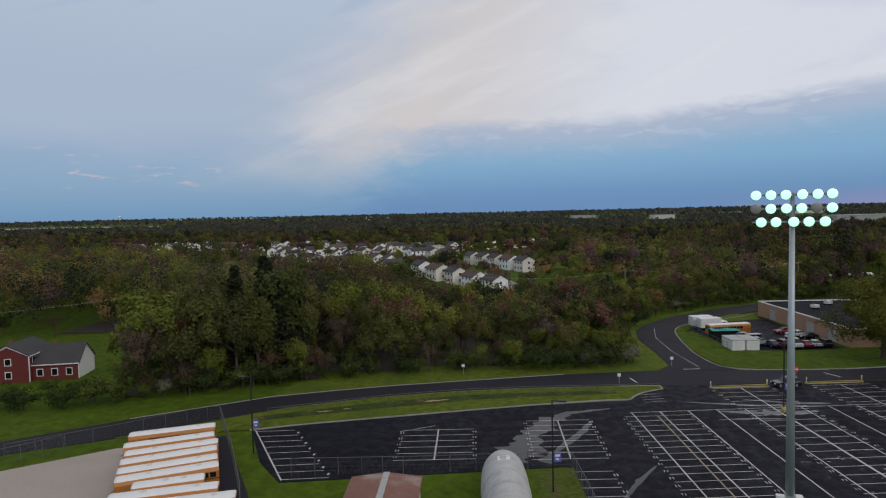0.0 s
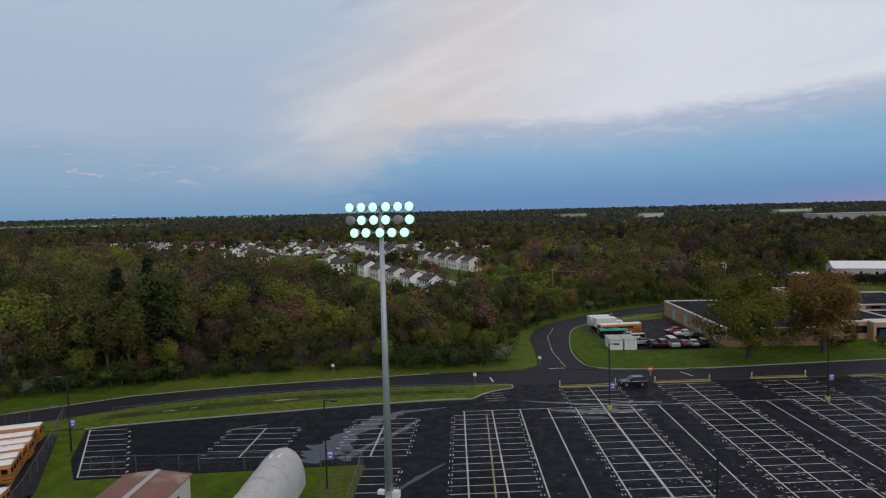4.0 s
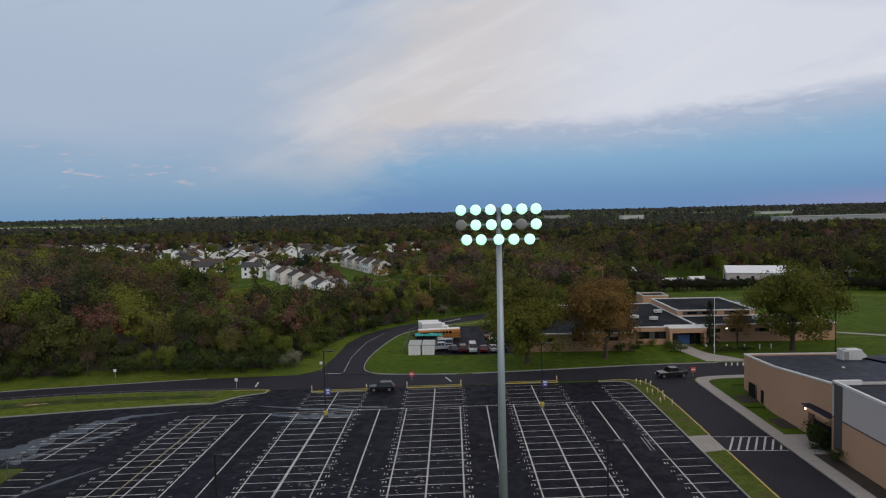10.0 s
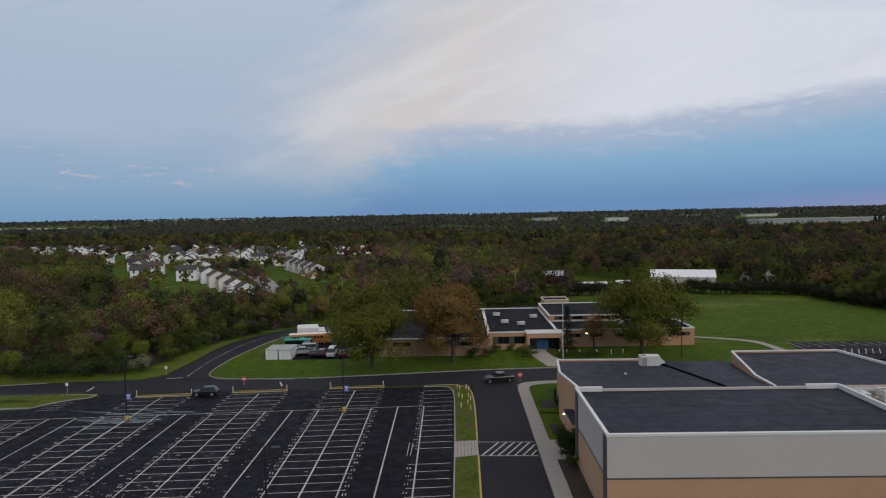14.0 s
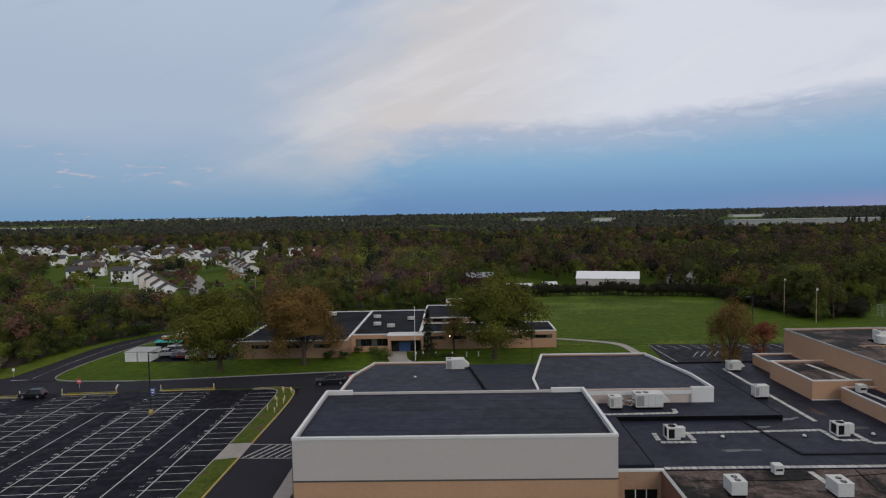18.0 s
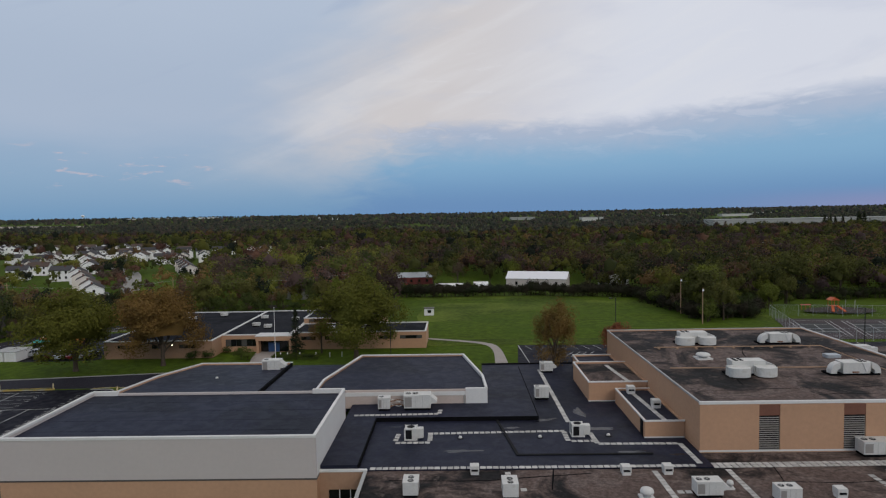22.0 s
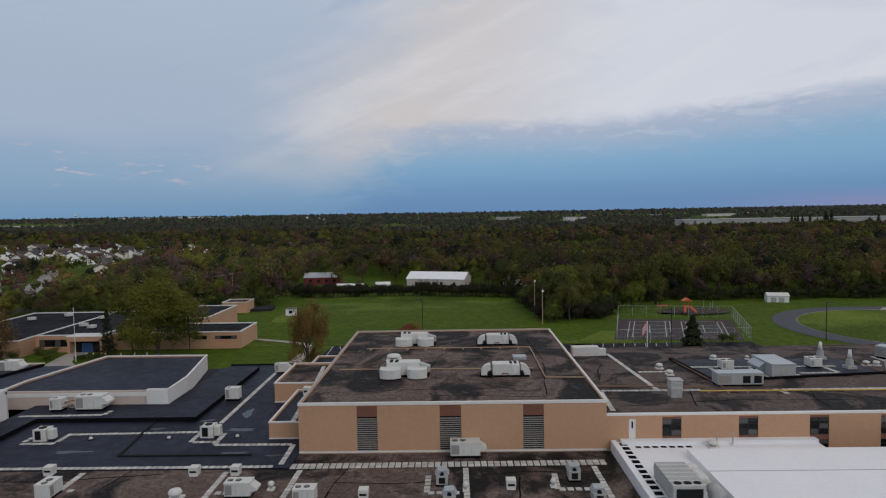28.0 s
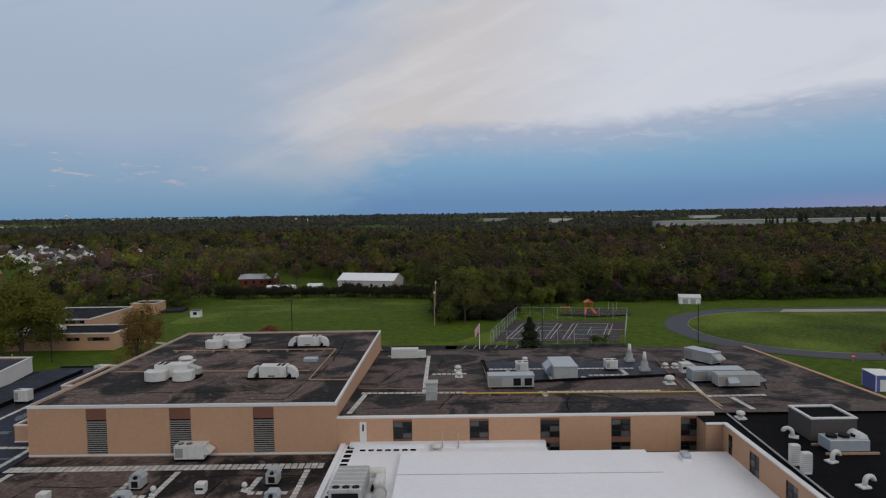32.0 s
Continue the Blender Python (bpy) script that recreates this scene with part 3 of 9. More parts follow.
# low link roofs
link = at_base("link_building", 156, 40, 0, "low flat-roofed link with black membrane roof", "building")
B(link).box(156.0, 62.6, 5.0, 199.5, 84.7, 5.45).part("roof", "blackroof", link, "black membrane roof with dull wet patches")
B(link).box(176.0, 84.7, 5.0, 199.5, 110.2, 5.45).part("roof", "blackroof", link)
B(link).box(156.05, 78.6, 5.45, 182.3, 84.66, 6.0).part("raised_roof", "blackroof", link, "raised black roof panel")
B(link).box(175.8, 84.66, 5.45, 182.3, 106.0, 6.0).part("raised_roof", "blackroof", link)
B(link).box(156.05, 62.66, 5.45, 160.2, 78.6, 6.0).part("raised_roof", "blackroof", link, "raised black roof strip along the hall")
for x0, y0, x1, y1 in ((160.2, 62.66, 160.32, 78.5), (160.32, 78.48, 182.42, 78.6), (182.3, 78.6, 182.42, 106.0)):
    B(link).box(x0, y0, 5.45, x1, y1, 6.02).part("fascia", "newroof", link, "dull black edge of the raised roof")
B(link).prism([(178.2, 66.2), (194.0, 66.2), (194.0, 66.5), (178.5, 66.5), (176.9, 78.5), (176.6, 78.5)], 5.45, 5.58).part("roof_joint", "dark", link, "raised black roof seam")
B(link).box(176.0, 109.9, 0, 199.5, 110.2, 5.4).part("wall", "peach", link)
B(link).box(175.9, 109.7, 5.45, 199.5, 110.3, 5.6).part("roof_edge", "newroof", link)
pierced(link, 156.0, 161.2, 62.3, 0.3, 0, 5.6, [(157.0, 160.6, 0.2, 3.4)], "peachdark")
B(link).box(157.0, 62.45, 0.2, 160.6, 62.5, 3.4).part("entrance_glass", "pane", link)
for x in (158.2, 159.4):
    B(link).box(x - 0.05, 62.38, 0.2, x + 0.05, 62.45, 3.4).part("mullion", "coping", link)
B(link).box(156.0, 62.2, 5.4, 161.3, 62.62, 5.62).part("coping", "coping", link)
B(link).box(156.3, 62.65, 0, 199.4, 84.6, 4.99).part("core", "peachdark", link)
brown = at_base("old_classroom_range", 161, 40, 0, "low classroom range with a stained gravel roof", "building")
B(brown).box(161.2, 30, 4.8, 236.0, 62.58, 5.3).part("roof", "brownroof", brown, "stained old gravel roof")
B(brown).box(161.5, 30.2, 0, 235.6, 62.3, 4.79).part("core", "peachdark", brown)
B(brown).box(199.5, 62.6, 4.8, 236.0, 66.84, 5.3).part("roof", "brownroof", brown)
B(brown).box(161.0, 30, 0, 161.2, 62.58, 5.45).part("wall", "brick", brown, "weathered dark brick end wall")
B(brown).box(160.95, 30, 5.45, 161.35, 62.58, 5.52).part("coping", "hvacgrey", brown)

# plant rooms against the gymnasium
for x0, y0, x1, y1, z1, roofmat, label in ((190.9, 86.6, 199.5, 98.9, 8.45, "brownroof", "peach block plant room with stained roof"),
                                          (194.6, 71.5, 199.5, 85.8, 7.65, "blackroof", "low peach block plant room with black roof"),
                                          (192.6, 99.2, 199.5, 108.6, 7.4, "blackroof", "small rear plant room with black roof")):
    room = at_base("plant_room", x0, y0, 5.45, label, "building")
    ring_walls(room, x0, y0, x1, y1, 5.4, z1 - 0.1, "peach")
    B(room).box(x0 + 0.3, y0 + 0.3, 5.5, x1, y1 - 0.3, z1 - 0.32).part("roof", roofmat, room)
    copings(room, x0, y0, x1, y1, z1, "nsw", w=0.18, h=0.18)
    B(room).box(x0 - 0.05, y0 - 0.06, 5.42, x1, y0, 5.6).part("base_flashing", "coping", room)
    if y0 < 75:
        B(room).box(194.5, 72.1, 5.5, 194.59, 73.1, 7.5).part("door", "dark", room, "dark steel door")

# gymnasium
gym = at_base("gymnasium", 199.56, 66.85, 0, "peach block gymnasium with a stained flat roof", "building")
GX0, GX1, GY0, GY1, GZ = 199.56, 235.44, 66.85, 111.2, 11.35
bays = [(206.4, 208.8), (216.1, 218.6), (225.8, 228.2)]
pierced(gym, GX0, GX1, GY0, 0.3, 0, GZ - 0.1, [(a_, b_, 5.5, 10.95) for a_, b_ in bays], "peach")
ring_walls(gym, GX0, GY0, GX1, GY1, 0, GZ - 0.1, "peach", sides="new")
B(gym).box(GX0 + 0.3, GY0 + 0.3, 10.6, GX1 - 0.3, GY1 - 0.3, 11.1).part("roof", "brownroof", gym, "stained brown gravel roof")
copings(gym, GX0, GY0, GX1, GY1, GZ + 0.03, "nw", w=0.14, h=0.22, mat="hvacgrey")
copings(gym, GX0, GY0, GX1, GY1, GZ + 0.03, "se", w=0.2, h=0.34)
B(gym).box(GX0 - 0.04, GY0 - 0.05, 5.42, GX1 + 0.04, GY0 - 0.003, 5.62).part("base_flashing", "coping", gym, "pale flashing strip at the foot")
for xa, xb in bays:
    panel = B(gym).box(xa, GY0 + 0.02, 9.65, xb, GY0 + 0.25, 10.95).part("brick_panel", "brick", gym, "red-brown brick panel")
    lou = B(gym).box(xa, GY0 + 0.2, 5.5, xb, GY0 + 0.28, 9.63).part("louver", "dark", gym, "tall grey ventilation louver")
    for i in range(16):
        z = 5.62 + i * 0.25
        s_ = B(gym)
        s_.loft([[(x, GY0 + 0.02, z), (x, GY0 + 0.04, z - 0.03), (x, GY0 + 0.14, z + 0.03), (x, GY0 + 0.13, z + 0.07)] for x in (xa + 0.02, xb - 0.02)])
        s_.part("slat", "louver", lou)

# classroom wing with the window wall
wing = at_base("classroom_wing", 235.44, 67, 0, "long peach block classroom wing with steel windows", "building")


def wing_z(x, y):
    return 9.55 - (y - 67) * 0.043


wins = [(241.9, 244.1), (250.7, 252.9), (258.8, 261.0), (266.9, 269.1), (274.8, 276.9)]
holes = [(a_, b_, 5.3, 9.25) for a_, b_ in wins]
pierced(wing, GX1, 278.6, 67, 0.3, 0, 9.4, holes + [(238.05, 238.85, 6.6, 9.0)], "peach")
for xa, xb in wins:
    B(wing).box(xa, 67.02, 8.98, xb, 67.25, 9.25).part("brick_panel", "brick", wing, "red-brown brick lintel panel")
    window(wing, xa, xb, 6.95, 8.98, 67, 2, 3)
    B(wing).box(xa, 67.02, 6.35, xb, 67.25, 6.95).part("brick_panel", "brick", wing, "red-brown brick panel under the window")
    window(wing, xa, xb, 5.3, 6.35, 67, 2, 2)
door = B(wing).box(238.05, 67.05, 6.6, 238.85, 67.12, 9.0).part("door", "coping", wing, "white steel roof door")
B(wing).box(238.35, 67.03, 7.9, 238.55, 67.05, 8.7).part("door_glass", "pane", door)
b = B(wing)
b.prism([(GX1, 67.0), (278.6, 67.0), (278.6, 67.45), (GX1, 67.45)], 9.4, 9.62)
b.part("coping", "coping", wing)
b = B(wing)
for x0, x1 in ((GX1 + 0.05, 258.0), (258.0, 280.0), (280.0, 301.6)):
    b.face((x0, 67.3, wing_z(x0, 67.3)), (x1, 67.3, wing_z(x1, 67.3)), (x1, 109.9, wing_z(x1, 109.9)), (x0, 109.9, wing_z(x0, 109.9)))
b.part("roof", "greyroof", wing, "old stained ballast roof")
b = B(wing)
b.prism([(GX1, 109.6), (302.0, 109.6), (302.0, 110.0), (GX1, 110.0)], 0, wing_z(0, 110) + 0.12)
b.part("parapet", "greyroof", wing, "grey roof edge")
b = B(wing)
b.prism([(301.5, 67.3), (302.0, 67.3), (302.0, 109.6), (301.5, 109.6)], 0, lambda x, y: wing_z(x, y) + 0.15)
b.part("wall", "peach", wing)
# shallow sunken well in the roof
b = B(wing)
pts = [(254.0, 82.1), (269.0, 84.6), (281.0, 86.2), (281.0, 86.6), (254.4, 82.6), (254.0, 98.7), (253.4, 98.7)]
b.prism(pts, 7.4, lambda x, y: wing_z(x, y) + 0.35)
b.part("roof_kerb", "newroof", wing, "black raised kerb across the roof")
b = B(wing)
b.prism([(254.4, 82.7), (280.9, 86.7), (280.0, 98.0), (254.0, 98.6)], 7.3, lambda x, y: wing_z(x, y) + 0.03)
b.part("roof_field", "blackroof", wing, "dark patched roof area")

# north-east stub seen past the wing
stub = at_base("corner_stub", 296, 84, 0, "low peach block corner of the wing", "building")
B(stub).box(302.0, 84.0, 0, 305.0, 92.0, 7.2).part("wall", "peach", stub)
B(stub).box(301.9, 83.9, 7.2, 305.1, 92.1, 7.4).part("coping", "greyroof", stub)

# east range with fresh black roof
rng_e = at_base("east_range", 278.5, 30, 0, "two-storey classroom range with a fresh black roof", "building")
B(rng_e).box(278.9, 30, 8.7, 303.0, 69.6, 9.25).part("roof", "newroof", rng_e, "fresh black membrane roof")
b = B(rng_e)
cur = 34.0
ewins = [(36.5, 38.5), (43.0, 45.0), (49.6, 51.6), (56.4, 58.4), (62.2, 63.2)]
for ya, yb in ewins:
    b.box(278.5, cur, 0, 278.8, ya, 9.2)
    b.box(278.5, ya, 8.6, 278.8, yb, 9.2)
    b.box(278.5, ya, 0, 278.8, yb, 6.4)
    cur = yb
b.box(278.5, cur, 0, 278.8, 67.0, 9.2)
b.part("wall", "peach", rng_e)
for ya, yb in ewins:
    window(rng_e, ya, yb, 6.4, 8.6, 278.5, 2, 3, along="y", face=1)
B(rng_e).box(278.44, 30, 9.2, 278.95, 64.2, 9.34).part("coping", "coping", rng_e)
B(rng_e).box(276.6, 64.2, 9.2, 278.95, 64.6, 9.34).part("coping", "coping", rng_e)
B(rng_e).box(276.6, 64.4, 0, 278.5, 67.0, 9.2).part("corner_bay", "peachdark", rng_e)
B(rng_e).box(276.6, 64.6, 9.2, 279.0, 67.3, 9.28).part("corner_roof", "newroof", rng_e)
B(rng_e).tube((280.4, 74.0, 9.4), (278.96, 36, 9.4), 0.09).part("roof_pipe", "hvacgrey", rng_e, "pale pipe along the roof")
B(rng_e).box(302.6, 30, 0, 303.0, 69.6, 9.3).part("wall", "peach", rng_e)

# white-roofed kitchen
kit = at_base("kitchen_block", 236, 40, 0, "low block with bright white membrane roofs", "building")
B(kit).box(236.2, 30, 5.2, 259.3, 66.98, 6.35).part("low_roof", "whiteroof", kit, "bright white membrane roof")
B(kit).box(237.0, 66.0, 6.35, 259.3, 66.98, 6.72).part("parapet", "whiteroof", kit)
B(kit).box(235.9, 30, 0, 236.45, 66.8, 6.62).part("parapet", "whiteroof", kit)
b = B(kit)
b.prism([(243.2, 62.85), (243.2, 30), (269.4, 30), (269.4, 62.85)][::-1], 0, lambda x, y: 7.05)
b.part("main_roof", "whiteroof", kit, "large white membrane roof")
B(kit).box(243.2, 56.9, 7.05, 269.4, 57.0, 7.075).part("roof_seam", "hvacgrey", kit, "grey welded roof seam")
B(kit).box(269.4, 30, 0, 278.5, 63.6, 6.45).part("side_roof", "whiteroof", kit)
B(kit).box(259.4, 63.9, 0, 278.5, 66.98, 5.2).part("gap_roof", "newroof", kit)
for i in range(26):
    y = 34.5 + i * 1.25
    B(kit).box(236.75, y, 6.35, 237.55, y + 0.75, 6.385).part("walk_pad", "newroof", kit, "black rubber walkway pad")
for i in range(7):
    x = 238.3 + i * 0.95
    B(kit).box(x, 65.0, 6.35, x + 0.62, 65.45, 6.385).part("walk_pad", "newroof", kit)


# ---- roof plant ----
def fan_disc(b_, x, y, z, r):
    b_.tube((x, y, z), (x, y, z + 0.05), r, r, 14)


def rooftop_unit(m, L, W, H, label, mat="hvac", fans=2, hood=True, group="rooftop units"):
    """A packaged air handler on its kerb: body with seams, fans on top, slanted intake hood."""
    u = thing("rooftop_unit", m, label, "air conditioner", group)
    B().box(-L / 2 + 0.1, -W / 2 + 0.1, 0, L / 2 - 0.1, W / 2 - 0.1, 0.3).part("kerb", "newroof", u, "black roof kerb")
    B().box(-L / 2, -W / 2, 0.3, L / 2, W / 2, H).part("body", mat, u, bevel=0.04)
    B().box(-L / 2 - 0.03, -W / 2 - 0.03, H, L / 2 + 0.03, W / 2 + 0.03, H + 0.06).part("lid", mat, u)
    for i in range(fans):
        x = -L / 2 + W * 0.3 + i * min(W * 0.55, 1.0)
        f = B()
        fan_disc(f, x, 0.0, H + 0.055, min(W, L) * 0.2)
        fo = f.part("fan", "dark", u, "dark round fan opening")
        g = B()
        for k in range(4):
            t = math.pi * k / 4
            r = min(W, L) * 0.2
            g.box(-r, -0.02, H + 0.107, r, 0.02, H + 0.12, math.degrees(t), x, 0)
        g.part("fan_guard", "hvacgrey", fo)
    B().box(-L / 2 + 0.12, -W / 2 - 0.02, 0.5, -L / 2 + L * 0.3, -W / 2 + 0.01, H - 0.2).part("grille", "louver", u, "dark coil grille")
    for i in (0.45, 0.7):
        B().box(-L / 2 + L * i, -W / 2 - 0.012, 0.35, -L / 2 + L * i + 0.03, -W / 2 + 0.01, H - 0.05).part("seam", "hvacgrey", u)
    if hood:
        h = B()
        h.loft([[(L / 2, y, H - 0.15), (L / 2 + W * 0.45, y, H * 0.62), (L / 2 + W * 0.45, y, H * 0.5), (L / 2, y, H * 0.42)] for y in (-W * 0.42, W * 0.42)])
        h.part("intake_hood", mat, u, "slanted intake hood")
    return u


def condenser(m, s, H, label, group="condensers"):
    """A small upright condenser: corner posts, dark coil, fan under a wire guard."""
    u = thing("condenser", m, label, "air conditioner", group)
    B().box(-s / 2 - 0.1, -s / 2 - 0.1, 0, s / 2 + 0.1, s / 2 + 0.1, 0.14).part("pad", "paver", u)
    B().box(-s / 2 + 0.05, -s / 2 + 0.05, 0.14, s / 2 - 0.05, s / 2 - 0.05, H - 0.1).part("coil", "dark", u, "dark coil")
    for i in (-1, 1):
        for j in (-1, 1):
            B().box(i * s / 2 - 0.09, j * s / 2 - 0.09, 0.14, i * s / 2 + 0.09, j * s / 2 + 0.09, H).part("post", "hvac", u)
    B().box(-s / 2, -s / 2, H * 0.86, s / 2, s / 2, H).part("top", "hvac", u, bevel=0.04)
    B().box(s * 0.1, -s / 2 - 0.01, 0.16, s / 2, s / 2 + 0.01, H * 0.86).part("panel", "hvac", u)
    f = B()
    fan_disc(f, 0, 0, H, s * 0.33)
    f.part("fan", "dark", u)
    B().box(s / 2 + 0.05, -s * 0.3, 0.14, s / 2 + 0.85, s * 0.3, H * 0.92).part("side_cabinet", "hvac", u, bevel=0.06)
    return u


def roof_vent(m, r, h, label, group="roof vents"):
    u = thing("roof_vent", m, label, "vent", group)
    B().box(-r, -r, 0, r, r, 0.18).part("kerb", "coping", u)
    B().tube((0, 0, 0.18), (0, 0, h * 0.6), r * 0.55, r * 0.55, 12).part("stack", "hvacgrey", u)
    c = B()
    c.loft([[(r_ * math.cos(t), r_ * math.sin(t), z) for t in [2 * math.pi * i / 14 for i in range(14)]] for r_, z in ((r * 0.95, h * 0.55), (r * 1.0, h * 0.65), (r * 0.8, h * 0.9), (r * 0.3, h))])
    c.part("cap", "hvac", u, smooth=True)
    return u


def roof_drain(m, group="roof drains"):
    u = thing("roof_drain", m, "small pale domed roof drain on black roof", "drain", group)
    B().tube((0, 0, 0), (0, 0, 0.08), 0.42, 0.36, 12).part("ring", "dark", u)
    B().tube((0, 0, 0.08), (0, 0, 0.3), 0.28, 0.16, 10).part("dome", "hvac", u, smooth=True)
    return u


def small_hood(m, s, label):
    u = thing("exhaust_box", m, label, "vent", "exhaust boxes")
    B().box(-s / 2, -s / 2, 0, s / 2, s / 2, s * 0.35).part("kerb", "coping", u)
    B().box(-s * 0.55, -s * 0.55, s * 0.35, s * 0.55, s * 0.55, s * 1.1).part("box", "hvac", u, bevel=0.04)
    B().box(-s * 0.4, -s * 0.56, s * 0.45, s * 0.4, -s * 0.54, s * 0.7).part("grille", "dark", u)
    return u


def drum_unit(m):
    """Gymnasium air handler: a box with two half-round ducts turned down at its front."""
    u = thing("duct_unit", m, "large white air handler with rounded ducts", "air conditioner", "gymnasium roof units")
    B().box(-3.2, -0.2, 0, 3.2, 1.9, 0.25).part("kerb", "newroof", u)
    B().box(-2.6, 0.0, 0.25, 1.9, 1.8, 2.0).part("body", "hvac", u, bevel=0.05)
    for i in range(2):
        B().box(-2.2 + i * 0.75, 0.1, 2.0, -1.75 + i * 0.75, 1.5, 2.04).part("slot", "dark", u, "black exhaust slot")
    for cx, r in ((-2.0, 1.45), (1.6, 1.35)):
        ring = [(cx + r * math.cos(t), -0.9 + 0.9 * math.sin(t) if math.sin(t) < 0 else -0.9 + 1.2 * math.sin(t)) for t in [2 * math.pi * i / 24 for i in range(24)]]
        d = B()
        d.loft([[(x, y, z) for x, y in ring] for z in (0.15, 1.35)])
        d.part("duct", "hvac", u, "rounded white duct", smooth=False)
        B().box(cx - r * 0.98, -0.4, 0.15, cx + r * 0.98, 0.1, 1.4).part("duct_neck", "hvac", u)
    h = B()
    h.loft([[(1.9, y, 1.8), (3.3, y, 1.3), (3.3, y, 0.6), (1.9, y, 0.5)] for y in (0.2, 1.5)])
    h.part("intake_hood", "hvacgrey", u)
    return u


def arch_unit(m):
    """Gymnasium air handler with arched ducts at both ends and triangular hood flaps."""
    u = thing("duct_unit", m, "white air handler with arched end ducts", "air conditioner", "gymnasium roof units")
    B().box(-3.3, -0.9, 0, 3.3, 1.2, 0.25).part("kerb", "newroof", u)
    B().box(-1.6, -0.9, 0.25, 2.0, 1.0, 1.75).part("body", "hvac", u, bevel=0.05)
    for sgn, x0 in ((-1, -1.9), (1, 2.2)):
        rings = []
        for k in range(7):
            t = math.pi / 2 * k / 6
            rings.append([(x0 + sgn * (r * math.sin(t)), y, 0.45 + r * math.cos(t) * 1.0) for r, y in ((1.25, -0.8), (1.25, 0.3), (0.45, 0.3), (0.45, -0.8))])
        rings.append([(x, y, 0.1) for x, y, z in rings[-1]])
        d = B()
        d.loft(rings)
        d.part("arched_duct", "hvac", u, "arched white duct turned down to the roof")
    for i in range(2):
        B().box(0.7 + i * 0.6, -0.6, 1.75, 1.05 + i * 0.6, 0.7, 1.79).part("slot", "dark", u)
    t_ = B()
    t_.loft([[(0.9, y, 1.7), (2.0, y, 1.7), (1.45, y, 0.4)] for y in (-1.0, -0.9)])
    t_.part("flap", "coping", u, "triangular hood flap")
    B().box(-0.4, -0.93, 0.35, 0.5, -0.9, 0.55).part("label_plate", "rust", u)
    return u


def gooseneck(m):
    u = thing("gooseneck_vent", m, "white curved gooseneck vent on black roof", "vent", "gooseneck vents")
    b_ = B()
    rings = []
    for k in range(9):
        t = math.pi * k / 8
        c = Vector((-0.42 * math.cos(t), 0, 0.5 + 0.4 * math.sin(t)))
        n_ = Vector((-math.cos(t), 0, math.sin(t)))
        rings.append([tuple(c + 0.21 * (math.cos(a_) * n_ + math.sin(a_) * Vector((0, 1, 0)))) for a_ in [2 * math.pi * i / 10 for i in range(10)]])
    rings.insert(0, [(x, y, 0.1) for x, y, z in rings[0]])
    b_.loft(rings)
    b_.part("pipe", "hvac", u, smooth=True)
    B().box(-1.0, -0.4, 0, -0.1, 0.4, 0.14).part("kerb", "coping", u)
    return u


R = 5.45
u = rooftop_unit(pose(165.7, 82.6, 6.0), 3.8, 2.0, 2.1, "large off-white rooftop unit on raised black roof")
rooftop_unit(pose(161.0, 82.2, 6.0), 1.7, 1.5, 1.8, "square off-white rooftop unit beside bundled pipes", fans=1, hood=False)
pipes = thing("pipe_bundle", pose(163.0, 82.3, 6.0), "tangle of rusty and pale pipes between units", "pipes")
for i, (mat_, dz) in enumerate((("rust", 0.5), ("hvacgrey", 0.8), ("rust", 1.1), ("hvac", 1.4), ("rust", 0.3))):
    B().tube((-1.2, -0.5 + i * 0.25, dz), (0.1, -0.3 + i * 0.1, dz + 0.35 * (-1) ** i), 0.07).tube((0.1, -0.3 + i * 0.1, dz + 0.35 * (-1) ** i), (0.9, 0.1, dz), 0.07).part("pipe", mat_, pipes)
for x, y, lab in ((165.8, 72.2, "white condenser on a paved roof pad"), (186.8, 72.8, "white condenser beside the roof walkway")):
    condenser(pose(x - 0.3, y, R), 1.45, 1.5, lab)
rooftop_unit(pose(184.1, 88.2, R + 0.0), 2.1, 1.3, 1.9, "small off-white rooftop unit on black roof", fans=1, hood=False)
rooftop_unit(pose(187.1, 104.0, R), 2.2, 1.4, 1.7, "small off-white rooftop unit at the roof's far end", fans=1)
rooftop_unit(pose(138.5, 104.0, 5.9), 3.2, 1.9, 2.4, "off-white rooftop unit at the classroom roof edge", fans=1)
rooftop_unit(pose(176.6, 56.5, 5.3, 0, 0, 90) @ Matrix.Diagonal((0.82, 0.82, 0.82, 1)), 2.6, 1.9, 1.9, "off-white rooftop unit with twin fans on gravel roof", hood=False)
rooftop_unit(pose(196.2, 56.2, 5.3) @ Matrix.Diagonal((0.82, 0.82, 0.82, 1)), 3.2, 1.8, 1.9, "off-white rooftop unit with twin fans and hood")
rooftop_unit(pose(166.6, 57.0, 5.3, 0, 0, 90) @ Matrix.Diagonal((0.82, 0.82, 0.82, 1)), 2.4, 1.9, 1.9, "off-white twin-fan rooftop unit near the brick parapet", hood=False)
rooftop_unit(pose(203.2, 54.6, 5.3) @ Matrix.Diagonal((0.82, 0.82, 0.82, 1)), 2.6, 1.8, 1.9, "off-white twin-fan rooftop unit by the walkway", hood=False)
rooftop_unit(pose(219.0, 65.9, 5.3), 3.4, 1.7, 1.75, "off-white rooftop unit against the gymnasium wall", fans=2)
